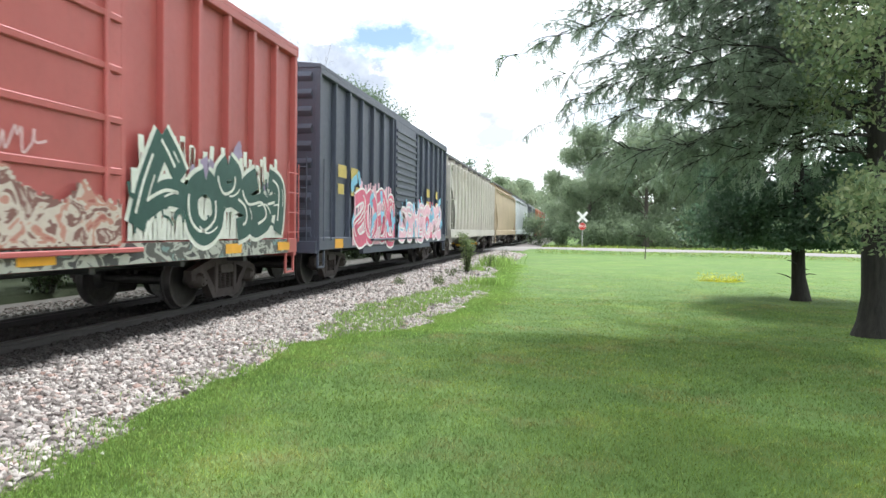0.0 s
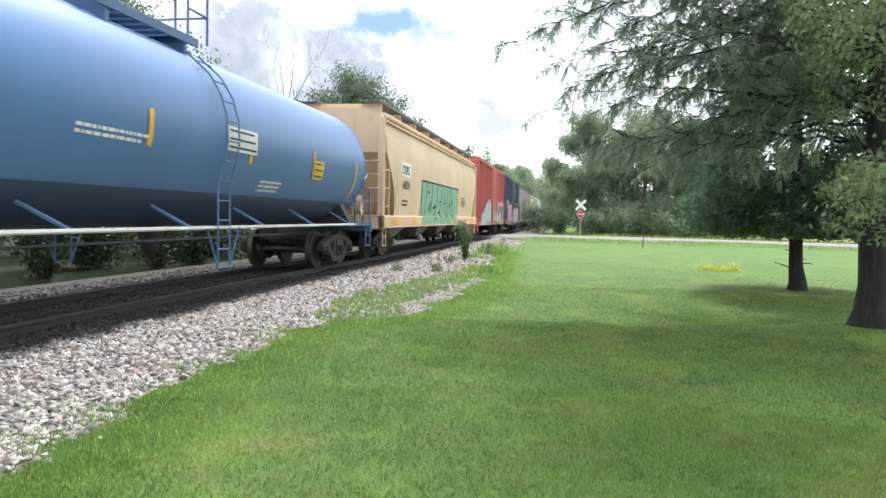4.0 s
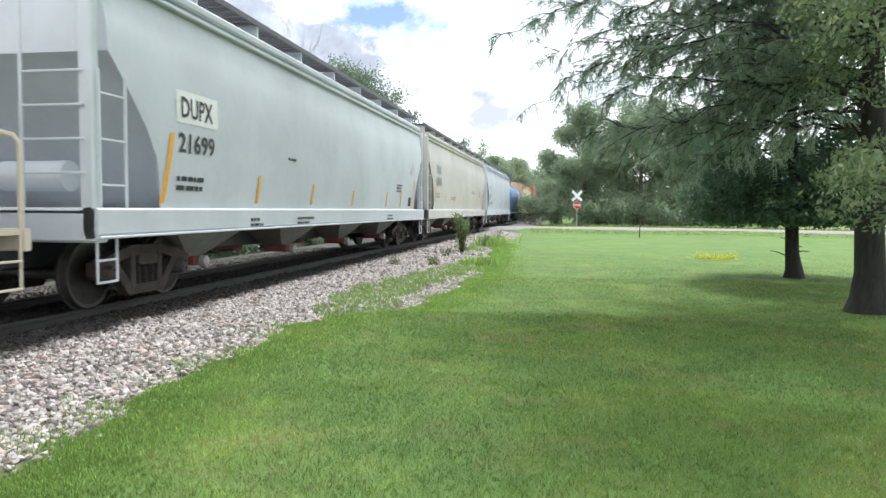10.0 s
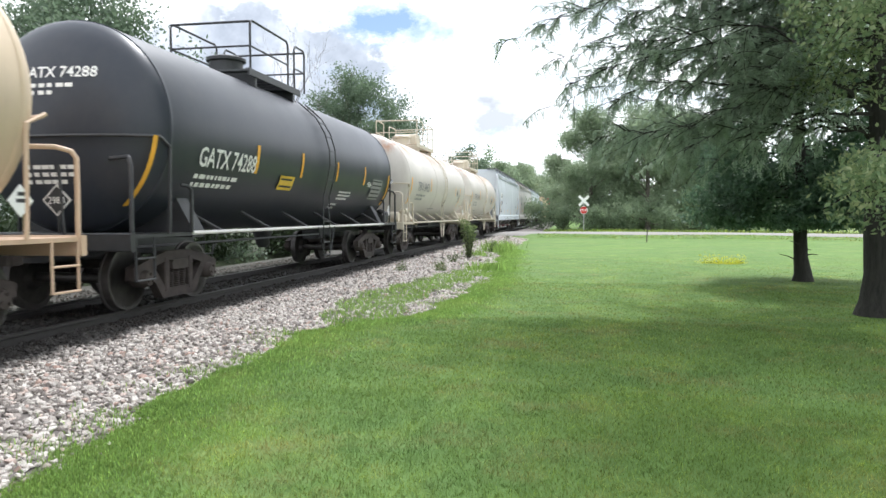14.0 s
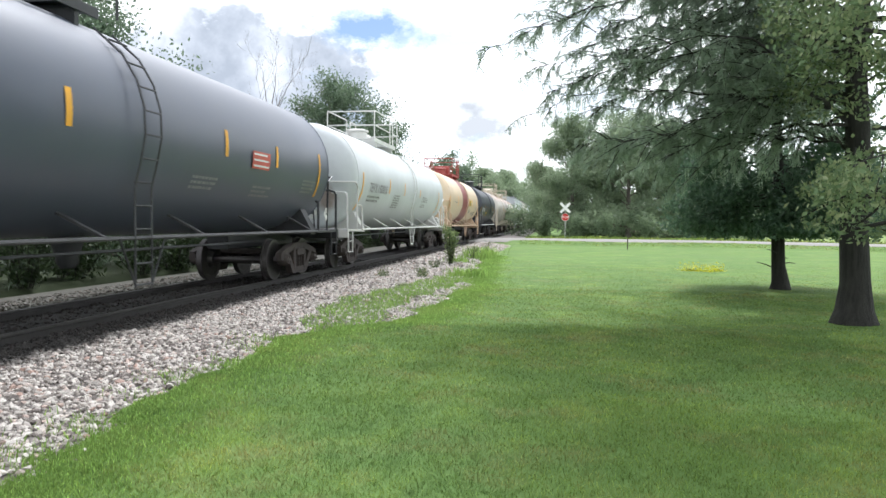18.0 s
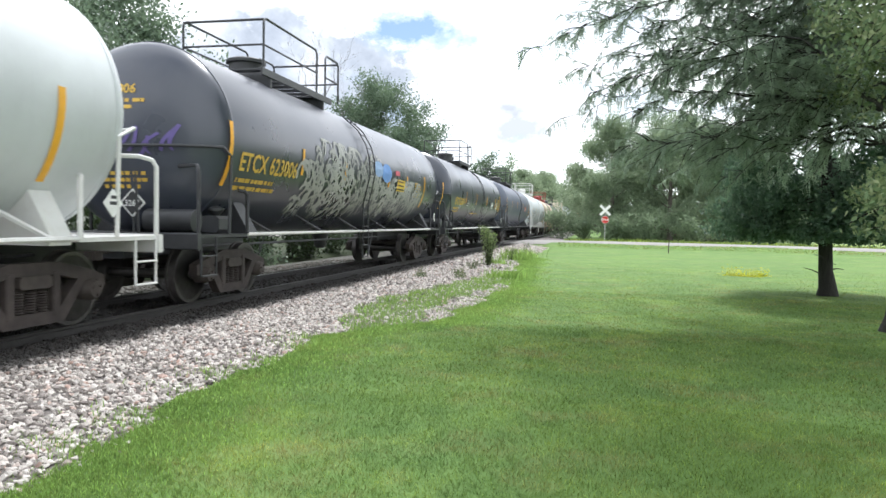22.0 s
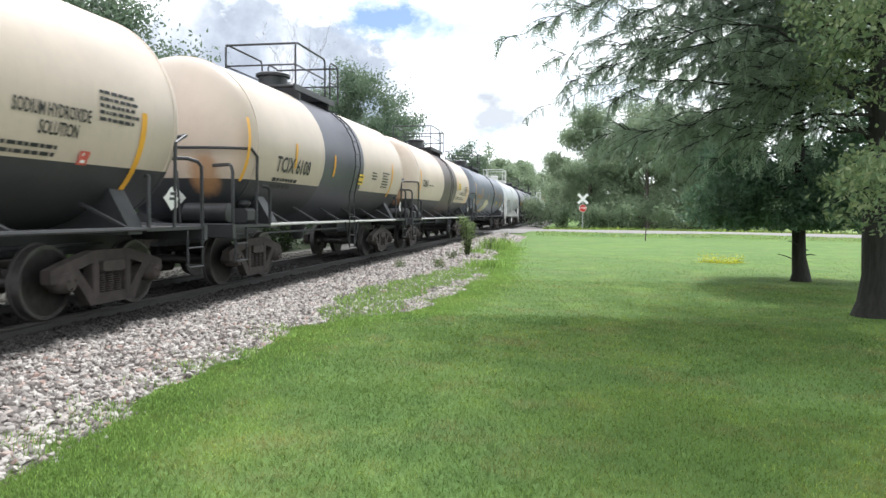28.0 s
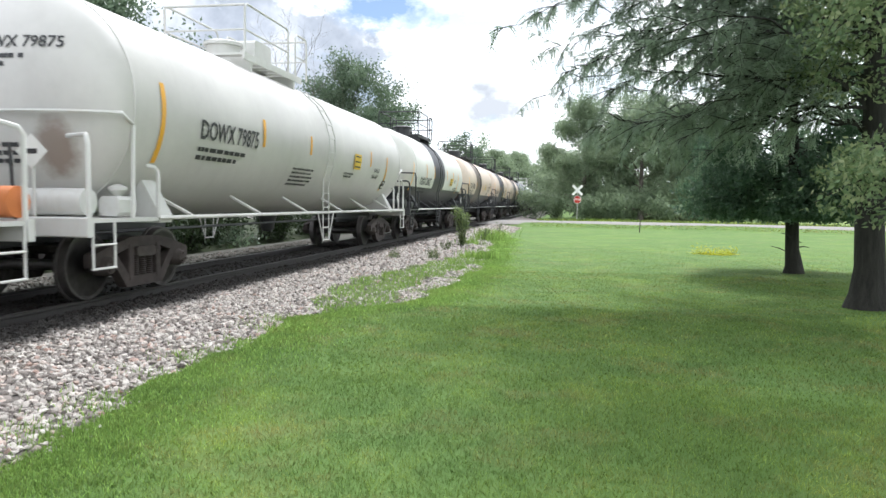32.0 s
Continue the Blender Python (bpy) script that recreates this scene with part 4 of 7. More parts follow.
def splash(dc, name, tops, z0, mat, seed, label):
    """Spray paint with a ragged upper edge that follows the given heights."""
    r = random.Random(seed)
    m = Mesh()
    n = int((tops[-1][0] - tops[0][0]) / 0.04)
    drift = 0.0
    for i in range(n):
        y = tops[0][0] + i * 0.04
        drift = 0.82 * drift + r.uniform(-0.05, 0.05)
        top = float(np.interp(y, [a for a, _ in tops], [b for _, b in tops])) + drift + 0.05 * math.sin(y * 9) + r.uniform(-0.015, 0.015)
        dc.quad(m, y - 0.002, y + 0.043, z0, top, dc.lift + 0.001 + 0.0003 * (i % 2))
    tagged(part(name, m.done("paint", mat, False), dc.car, label=label), kind="stuff")


def tag(dc, y0, y1, z0, z1, mat, seed, w=0.025, loops=7):
    """A quick scrawl in one colour."""
    r = random.Random(seed)
    m = Mesh()
    pts = []
    for i in range(loops * 3):
        y = y0 + (y1 - y0) * i / (loops * 3 - 1) + r.uniform(-0.08, 0.08)
        pts.append((y, r.uniform(z0, z1) if i % 3 else (z0 if i % 2 else z1)))
    dc.stroke(m, curve(pts, 5), w, dc.lift + 0.004)
    part("graffiti_tag", m.done("paint", mat, False), dc.car)


# -- tank cars
CARS = {}


def tank_car(k, length, spec):
    """A tank car: shell, sills, running rails, ladders, dome platform, trucks, lettering."""
    R, zc = spec.get("r", 1.52), spec.get("zc", 2.60)
    half = length / 2 - spec.get("end", 0.75)
    sill = length / 2 - 0.47
    dy = spec.get("dy", 0.0)
    mat = spec["mat"]
    trim = spec.get("trim", MAT_BLACK)
    under = spec.get("under", MAT_BLACK)
    car = thing("tank_car", spec["label"], "tank car", (TRACK_X, 0, RAIL_Z), group="freight train cars")
    CARS[k] = car
    # shell with dished heads
    hd = spec.get("head", 0.62)
    prof = [(-half + hd * (1 - math.cos(a)), max(0.02, R * math.sin(a))) for a in [math.pi / 2 * i / 9 for i in range(10)]]
    cut = spec.get("front_cut", 0.0)
    body = prof + [(half * (i / 4 - 1) * 0.9, R) for i in range(1, 8)] + [(-y - cut, r) for y, r in prof[::-1]]
    shell = part("tank_shell", Mesh().lathe(body, "y", 56).done("tank_shell", mat), car, (0, 0, zc))
    for y in ((-half + hd, half - hd - cut) if not spec.get("jacket") else (-half + hd, -1.3, 1.3, half - hd)):
        ring = Mesh().lathe([(y - 0.03, R + 0.001), (y - 0.025, R + 0.008), (y + 0.025, R + 0.008), (y + 0.03, R + 0.001)], "y", 56)
        part("weld_seam", ring.done("weld_seam", mat), car, (0, 0, zc))
    surf = lambda z: math.sqrt(max(0.05, R * R - (z - zc) ** 2))
    # stub sills, bolsters and saddles
    for s in (-1, 1):
        m = Mesh().box(-0.24, 0.24, min(s * sill, s * (half - 3.4)), max(s * sill, s * (half - 3.4)), 0.72, 1.10, 0.03)
        part("stub_sill", m.done("stub_sill", under), car)
        yb = s * (length / 2 - 2.2)
        m = Mesh().prism([(-1.42, 1.02), (1.42, 1.02), (1.42, 1.14), (1.15, 1.62), (-1.15, 1.62), (-1.42, 1.14)], "y", yb - 0.16, yb + 0.16)
        part("saddle", m.done("saddle", under if not spec.get("light_under") else trim), car)
        # end platform, with its sill and corner steps
        e0, e1 = sorted((s * sill, s * (sill - 1.5)))
        m = Mesh().box(-1.45, 1.45, e0, e1, 1.05, 1.10, 0.01).box(-1.48, 1.48, s * sill - 0.05, s * sill + 0.05, 0.88, 1.12, 0.015)
        part("end_platform", m.done("end_platform", trim), car)
        for sx in (1, -1):
            m = Mesh()
            for yy in (s * (sill - 0.08), s * (sill - 0.50)):
                m.tube([(sx * 1.46, yy, 1.06), (sx * 1.46, yy, 0.48)], 0.018, 5)
            for zz in (0.49, 0.78):
                m.box(sx * 1.46 - 0.03, sx * 1.46 + 0.03, min(s * (sill - 0.50), s * (sill - 0.08)), max(s * (sill - 0.50), s * (sill - 0.08)), zz - 0.012, zz + 0.012, 0.005)
            part("corner_step", m.done("corner_step", trim), car)
            # upright hand hold that bends over the platform corner
            m = Mesh().tube([(sx * 1.44, s * (sill - 0.04), 1.1), (sx * 1.44, s * (sill - 0.04), 2.0), (sx * 1.40, s * (sill - 0.07), 2.08), (sx * 1.30, s * (sill - 0.2), 2.12), (sx * 0.9, s * (half - 0.12), 2.12)], 0.030, 7)
            part("hand_rail", m.done("hand_rail", trim), car)
            m = Mesh().tube([(sx * 1.46, s * (sill - 1.48), 1.1), (sx * 1.46, s * (sill - 1.48), 1.72), (sx * 1.44, s * (sill - 1.44), 1.78), (sx * 1.36, s * (sill - 1.36), 1.80)], 0.030, 7)
            part("hand_rail", m.done("hand_rail", trim), car)
        # rail round the head
        pts = [(R * math.cos(a) * 1.03, s * (half - hd * 0.75 + hd * 0.85 * math.sin(a)), 2.42) for a in [math.pi * i / 12 for i in range(1, 12)]]
        pts = [(1.47, s * (half - hd * 0.95), 1.1), (1.50, s * (half - hd * 0.95), 2.30)] + pts + [(-1.50, s * (half - hd * 0.95), 2.30), (-1.47, s * (half - hd * 0.95), 1.1)]
        part("head_rail", Mesh().tube(pts, 0.027, 6).done("head_rail", trim), car)
        # brake gear and reservoir on the platform
        if s == spec.get("brake_end", -1):
            part("air_reservoir", Mesh().lathe([(-0.42, 0.05), (-0.40, 0.17), (0.40, 0.17), (0.42, 0.05)], "x", 16, (0.95 if spec.get("res_mat") else 0.85, s * (sill - (0.02 if spec.get("res_mat") else 0.30)), 1.30)).done("air_reservoir", spec.get("res_mat", trim)), car)
            part("brake_valve", Mesh().box(1.05, 1.35, s * (sill - 0.95) - 0.18, s * (sill - 0.95) + 0.18, 1.12, 1.38, 0.05).lathe([(1.38, 0.05), (1.46, 0.12), (1.50, 0.12), (1.54, 0.03)], "z", 10, (1.2, s * (sill - 0.95), 0)).done("brake_valve", trim), car)
        # diamond warning plate on its bracket
        m = Mesh()
        if s < 0:
            py = -sill - 0.04
            cx, cz, r = spec.get("placard_at", (0.42, 1.55)) + (0.21,)
            for e, order in ((0.0, (0, 1, 2, 3)), (0.012, (3, 2, 1, 0))):
                m.add([(cx - r, py + e, cz), (cx, py + e, cz - r), (cx + r, py + e, cz), (cx, py + e, cz + r)], [order])
            pl = part("placard", m.done("placard", MAT_WHITE, False), car, label="white diamond hazard placard")
            part("placard_post", Mesh().tube([(cx, py + 0.03, 1.06), (cx, py + 0.03, cz)], 0.02, 5).done("placard_post", trim), car)
            if spec.get("hazard"):
                q = r * 0.86
                part("field", Mesh().add([(cx - q, py - 0.005, cz), (cx, py - 0.005, cz - q), (cx + q, py - 0.005, cz), (cx, py - 0.005, cz + q)], [(0, 1, 2, 3)]).done("field", MAT_INK, False), pl, label="black field")
                v, f = text_mesh(spec["hazard"], 0.125, MAT_WHITE)
                w = max(p[0] for p in v)
                part("lettering", Mesh().add([(cx + p[0] - w / 2, py - 0.010, cz + p[1] - 0.045) for p in v], f).done("lettering", MAT_WHITE, False), pl)
            else:
                part("lettering", Mesh().box(cx - 0.08, cx + 0.08, py - 0.006, py - 0.003, cz - 0.03, cz + 0.03, 0.001).done("lettering", MAT_INK), pl)
            part("brake_hose", Mesh().tube([(0.55, py - 0.02, 0.95), (0.55, py - 0.06, 1.3), (0.50, py - 0.05, 2.0)], 0.02, 6).done("brake_hose", MAT_INK), car)
            continue
        yy = s * (sill - 0.95)
        m.add([(1.485, yy - 0.17, 1.50), (1.485, yy, 1.33), (1.485, yy + 0.17, 1.50), (1.485, yy, 1.67)], [(0, 1, 2, 3)])
        m.add([(1.47, yy - 0.17, 1.50), (1.47, yy, 1.33), (1.47, yy + 0.17, 1.50), (1.47, yy, 1.67)], [(3, 2, 1, 0)])
        pl = part("placard", m.done("placard", MAT_WHITE, False), car, label="white diamond hazard placard")
        m = Mesh()
        for a, b, c in ((-0.07, 0.07, 1.50), (-0.05, 0.05, 1.57)):
            m.add([(1.490, yy + a, c - 0.02), (1.490, yy + b, c - 0.02), (1.490, yy + b, c + 0.02), (1.490, yy + a, c + 0.02)], [(0, 1, 2, 3)])
        part("lettering", m.done("lettering", MAT_INK, False), pl)
    # long side rails on slanted brackets
    rail_mat = spec.get("rail", trim)
    for sx in (1, -1):
        part("side_rail", Mesh().tube([(sx * 1.45, -sill + 1.5, 1.09), (sx * 1.45, sill - 1.5, 1.09)], 0.03, 6).done("side_rail", rail_mat), car)
        n = 6
        for i in range(n):
            y = (-half + 1.9) + (2 * half - 3.8) * i / (n - 1)
            zt = 1.42
            xt = math.sqrt(R * R - (zt - zc) ** 2)
            part("bracket", Mesh().tube([(sx * 1.45, y + 0.28, 1.09), (sx * xt, y, zt)], 0.028, 5).done("bracket", trim), car)
    # ladder in the middle, both sides, and its low step
    ly = spec.get("ladder", 0.6) + dy
    lmat = spec.get("ladder_mat", trim)
    for sx in (1, -1):
        bow = lambda z: sx * (max(math.sqrt(max(0.04, R * R - (z - zc) ** 2)) + 0.10, 0.0) - 1.45) if z > 1.9 else 0.0
        ladder_part("ladder", car, lmat, sx * 1.47, ly - 0.2, ly + 0.2, 1.05, zc + R * 0.86, 9, bow)
        step = part("ladder_step", Mesh().tube([(sx * 1.47, ly - 0.2, 1.1), (sx * 1.47, ly - 0.2, 0.42)], 0.016, 5).done("ladder_step", lmat), car)
        part("stile", Mesh().tube([(sx * 1.47, ly + 0.2, 1.1), (sx * 1.47, ly + 0.2, 0.42)], 0.016, 5).done("stile", lmat), step)
        for e in (-1, 1):
            part("brace", Mesh().tube([(sx * 1.47, ly + e * 0.55, 1.09), (sx * 1.47, ly + e * 0.2, 0.45)], 0.016, 5).done("brace", lmat), step)
        for zz in (0.45, 0.74):
            part("rung", Mesh().tube([(sx * 1.47, ly - 0.2, zz), (sx * 1.47, ly + 0.2, zz)], 0.016, 5).done("rung", lmat), step)
    # platform, manway and rails on top
    py, pl2 = spec.get("plat", 0.0) + dy, spec.get("plat_half", 1.25)
    top = zc + R
    pm = spec.get("plat_mat", trim)
    slat = Mesh().box(-0.85, 0.85, -0.10, 0.10, 0.02, 0.06, 0.005).done("platform_slat", pm)
    for i in range(9):
        part("platform_slat", slat, car, (0, py - pl2 + 2 * pl2 * i / 8, top))
    edge = Mesh().box(-0.02, 0.02, py - pl2 - 0.1, py + pl2 + 0.1, top - 0.06, top + 0.08, 0.005).done("platform_edge", pm)
    for x in (-0.85, 0.85):
        part("platform_edge", edge, car, (x, 0, 0))
    for y in (py - pl2 * 0.8, py + pl2 * 0.8):
        part("platform_bracket", Mesh().box(-0.84, 0.84, y - 0.04, y + 0.04, top - 0.30, top + 0.02, 0.005).done("platform_bracket", pm), car)
    part("manway", Mesh().lathe([(top - 0.1, 0.34), (top + 0.36, 0.34), (top + 0.37, 0.40), (top + 0.43, 0.40), (top + 0.47, 0.30), (top + 0.49, 0.05)], "z", 20, (0, py - pl2 * 0.45, 0)).done("manway", pm), car)
    if spec.get("housing"):
        part("valve_housing", Mesh().box(-0.45, 0.45, py - 0.1, py + 0.75, top, top + 0.62, 0.06).done("valve_housing", pm), car)
    else:
        for i, yy in enumerate((0.1, 0.5)):
            part("valve", Mesh().lathe([(top, 0.09), (top + 0.22, 0.09), (top + 0.24, 0.14), (top + 0.30, 0.14), (top + 0.38, 0.05)], "z", 10, (0.15 - 0.3 * i, py + pl2 * yy, 0)).done("valve", pm), car)
    hr = top + spec.get("rail_h", 1.02)
    for sx in (1, -1):
        for f0, f1 in (((-1, -0.28), (0.28, 1)) if spec.get("split_rail") else ((-1, 0.55), (0.85, 1.35))):
            ya, yb = py + pl2 * f0, py + pl2 * f1
            pts = [(sx * 0.84, ya, top + 0.05), (sx * 0.84, ya, hr - 0.08), (sx * 0.84, ya + 0.08, hr), (sx * 0.84, yb - 0.08, hr), (sx * 0.84, yb, hr - 0.08), (sx * 0.84, yb, top + 0.05)]
            part("guard_rail", Mesh().tube(pts, 0.024, 6).done("guard_rail", pm), car)
            part("guard_rail", Mesh().tube([(sx * 0.84, ya, top + 0.52), (sx * 0.84, yb, top + 0.52)], 0.02, 5).done("guard_rail", pm), car)
    for ya in (py - pl2, py + pl2 * (1.0 if spec.get("split_rail") else 1.35)):
        part("guard_rail", Mesh().tube([(-0.84, ya, hr - 0.03), (0.84, ya, hr - 0.03)], 0.024, 6).done("guard_rail", pm), car)
        part("guard_rail", Mesh().tube([(-0.84, ya, top + 0.52), (0.84, ya, top + 0.52)], 0.02, 5).done("guard_rail", pm), car)
    # bottom outlet
    part("bottom_outlet", Mesh().lathe([(0.62, 0.10), (0.70, 0.16), (0.80, 0.16), (1.15, 0.28)], "z", 14, (0, 0.2, 0)).done("bottom_outlet", under), car)
    part("brake_pipe", Mesh().tube([(0.42, -sill + 1, 0.86), (0.42, sill - 1, 0.86)], 0.025, 5).tube([(-0.3, -half + 3, 0.80), (-0.3, half - 3, 0.80)], 0.02, 5).done("brake_pipe", under), car)
    trucks(car, length / 2 - 2.2)
    couplers(car, length / 2 + 0.05)
    # lettering and stripes
    dc = Decals(car, surf, dy=dy)
    st = spec.get("stripe_mat", MAT_YELLOW)
    for y, z, h in spec.get("stripes", ()):
        dc.patch("reflective_stripe", st, y - 0.055, y + 0.055, z - h / 2, z + h / 2)
    ink = spec.get("ink", MAT_WHITE)
    if spec.get("mark"):
        y, z, h, w = spec["mark_at"]
        dc.text(spec["mark"], y, z, h, ink, w)
        dc.bars(y, z - h * 0.62, w * 0.75, 2, h * 0.22, ink, k)
    for i, (y, z, w, n) in enumerate(spec.get("bars", ())):
        dc.bars(y, z, w, n, 0.042, ink, k * 10 + i)
    for kind, y0, y1, z0, z1 in spec.get("labels", ()):
        mm = {"y": MAT_SIGNYEL, "w": MAT_WHITE, "k": MAT_INK, "r": MAT_REDINK, "g": MAT_GREYINK}[kind]
        p = dc.patch("label_panel", mm, y0, y1, z0, z1, lift=0.028)
        m2 = Mesh()
        nl = max(2, int((z1 - z0) / 0.1))
        for i in range(nl):
            zz = z0 + (z1 - z0) * (i + 0.5) / nl
            dc.quad(m2, y0 + 0.04, y1 - 0.05 * (1 + i % 3), zz - 0.018, zz + 0.018, 0.033)
        tagged(part("small_lettering", m2.done("small_lettering", MAT_WHITE if kind in "kr" else MAT_INK, False), p), kind="stuff")
    for body, y, z, h, w in spec.get("texts", ()):
        dc.text(body, y, z, h, ink, w)
    if spec.get("head_mark"):
        # number and data on the rear head, laid on its curve
        def on_head(x, z):
            q = min(0.98, (x * x + (z - zc) ** 2) / (R * R))
            return (x, -(half - hd) - hd * math.sqrt(1 - q) - 0.012, z)
        if spec.get("head_tag"):
            rr, m3 = random.Random(k + 70), Mesh()
            for i in range(7):
                x, z = -0.25 + 0.17 * i, rr.uniform(2.2, 2.45)
                c = curve([(x, z), (x + rr.uniform(-0.1, 0.2), z + 0.15), (x + rr.uniform(0, 0.25), z + rr.uniform(0.25, 0.4))], 4)
                n = len(c)
                pts = [on_head(p[0], p[1]) for p in c] + [on_head(p[0] + 0.06, p[1] - 0.02) for p in c]
                m3.add(pts, [(j, j + 1, n + j + 1, n + j) for j in range(n - 1)])
            tagged(part("graffiti_tag", m3.done("paint", spec["head_tag"], False), car, label="faint purple scrawl"), kind="stuff")
        v, f = text_mesh(spec["head_mark"], 0.15 / 0.72, ink)
        part("head_lettering", Mesh().add([on_head(-0.42 + p[0], 3.22 + p[1]) for p in v], f).done("head_lettering", ink, False), car)
        m2, rr = Mesh(), random.Random(k)
        for zz, n in ((3.08, 6), (2.98, 4), (1.98, 6), (1.88, 6), (1.78, 5)):
            for i in range(n):
                x = -0.35 + i * 0.13
                w = rr.uniform(0.06, 0.12)
                m2.add([on_head(x, zz), on_head(x + w, zz), on_head(x + w, zz + 0.055), on_head(x, zz + 0.055)], [(0, 1, 2, 3)])
        tagged(part("small_lettering", m2.done("small_lettering", ink, False), car), kind="stuff")
    return car, dc


# -- covered hoppers
def hopper_car(k, length, spec):
    """A covered hopper: bulging sides over sloped ends, side sills, roof walk, outlets."""
    car = thing("covered_hopper", spec["label"], "hopper car", (TRACK_X, 0, RAIL_Z), group="freight train cars")
    CARS[k] = car
    mat, trim = spec["mat"], spec.get("trim", spec["mat"])
    half = length / 2 - 0.52          # over the end sills
    hb = half - 0.30                  # over the body
    z_s, z_e = 1.34, 4.36             # side sill top, eave
    bulge = spec.get("bulge", 0.07)

    def surf(z):
        u = (z - z_s) / (z_e - z_s)
        return 1.50 + bulge * math.sin(math.pi * min(1, max(0, u)) ** 0.8) - 0.10 * max(0.0, u - 0.75) / 0.25

    def low(y):
        """Underside of the body: flat in the middle, cut away and sloped up at the ends."""
        d = hb - abs(y)
        return float(np.interp(d, [0, 0.12, 0.75, 1.02, 1.10, 1.16], [3.24, 3.12, 2.42, 2.02, 1.75, z_s - 0.05]))

    def slope(y):
        """The slope sheet inside the end, above the cut edge of the side."""
        return max(low(y), float(np.interp(hb - abs(y), [0, 0.3, 2.2], [3.24, 3.16, z_s - 0.05])))

    ys = [-hb + d for d in (0, 0.12, 0.35, 0.55, 0.75, 0.9, 1.02, 1.10, 1.16, 1.7, 2.2)] + [0]
    ys = ys + [-y for y in ys[-2::-1]]
    nz = 9
    vs, fs = [], []
    for y in ys:
        zl = low(y)
        prof = [(surf(zl + (z_e - zl) * i / nz), zl + (z_e - zl) * i / nz) for i in range(nz + 1)]
        prof += [(0.95, z_e + 0.16), (0.0, z_e + 0.22)]
        ring = [(0.0, slope(y)), (1.44, slope(y))] + prof
        ring = ring + [(-x, z) for x, z in ring[-2:0:-1]]
        vs += [(x, y, z) for x, z in ring]
        n = len(ring)
    for i in range(len(ys) - 1):
        fs += [(i * n + j, i * n + (j + 1) % n, (i + 1) * n + (j + 1) % n, (i + 1) * n + j) for j in range(n)]
    fs += [tuple(range(n - 1, -1, -1)), tuple(range((len(ys) - 1) * n, len(ys) * n))]
    part("hopper_body", Mesh().add(vs, fs).done("hopper_body", mat), car)
    if spec.get("ribs"):
        for i in range(spec["ribs"]):
            y = -hb + 0.5 + (2 * hb - 1.0) * i / (spec["ribs"] - 1)
            z0 = max(low(y), z_s)
            for sx in (1, -1):
                part("side_post", Mesh().box(min(sx * 1.5, sx * 1.66), max(sx * 1.5, sx * 1.66), y - 0.05, y + 0.05, z0, z_e - 0.02).done("side_post", mat), car)
    for sx in (1, -1):
        a, b = sorted((sx * 1.40, sx * 1.60))
        part("side_sill", Mesh().box(a, b, -half, half, 1.00, z_s, 0.03).done("side_sill", spec.get("sill", trim)), car)
        part("sill_flange", Mesh().box(min(sx * 1.42, sx * 1.63), max(sx * 1.42, sx * 1.63), -half, half, 0.965, 1.00, 0.008).done("sill_flange", trim), car)
        a, b = sorted((sx * 1.36, sx * 1.50))
        part("eave", Mesh().box(a, b, -hb - 0.05, hb + 0.05, z_e - 0.08, z_e + 0.06, 0.03).done("eave", trim), car)
        part("eave_rib", Mesh().box(min(sx * 1.44, sx * 1.535), max(sx * 1.44, sx * 1.535), -hb, hb, z_e - 0.22, z_e - 0.17, 0.01).done("eave_rib", trim), car)
    # roof walk on its stands
    walk_m = Mesh()
    n = int(2 * hb / 0.32)
    for i in range(n):
        y = -hb + 0.15 + i * 0.32
        walk_m.box(0.70, 1.28, y, y + 0.24, z_e + 0.40, z_e + 0.43, 0.004).box(-1.28, -0.70, y, y + 0.24, z_e + 0.40, z_e + 0.43, 0.004)
    for x in (0.69, 1.30, -0.69, -1.30):
        walk_m.box(x - 0.02, x + 0.02, -hb, hb, z_e + 0.37, z_e + 0.47, 0.004)
    part("roof_walk", walk_m.done("roof_walk", spec.get("walk", MAT_WALK)), car, label="grated metal roof walk")
    for i in range(9):
        y = -hb + 0.4 + (2 * hb - 0.8) * i / 8
        part("walk_stand", Mesh().box(-1.28, 1.28, y - 0.025, y + 0.025, z_e + 0.04, z_e + 0.38, 0.004).done("walk_stand", trim), car)
    part("hatch", Mesh().box(-0.42, 0.42, -hb + 0.6, hb - 0.6, z_e + 0.2, z_e + 0.40, 0.06).done("hatch", trim), car)
    for s in (1, -1):
        for sx in (1, -1):
            a, b = sorted((s * half, s * (half - 0.14)))
            xa, xb = sorted((sx * 1.36, sx * 1.55))
            part("corner_post", Mesh().box(xa, xb, a, b, z_s - 0.05, z_e - 0.1, 0.02).done("corner_post", trim), car)
            part("corner_brace", Mesh().tube([(sx * 1.42, s * (half - 0.1), z_e - 0.15), (sx * 1.40, s * (hb - 0.05), z_e + 0.02)], 0.05, 5).done("corner_brace", trim), car)
            l0, l1 = sorted((s * (half - 0.10), s * (half - 0.62)))
            ladder_part("ladder", car, trim, sx * 1.56, l0, l1, 1.34, 2.98, 3, None, 0.019)
            m = Mesh()
            for yy in (s * (half - 0.08), s * (half - 0.46)):
                m.tube([(sx * 1.52, yy, 1.02), (sx * 1.52, yy, 0.42)], 0.018, 5)
            for zz in (0.43, 0.70):
                m.tube([(sx * 1.52, s * (half - 0.08), zz), (sx * 1.52, s * (half - 0.46), zz)], 0.018, 5)
            part("stirrup", m.done("stirrup", trim), car)
        m = Mesh()
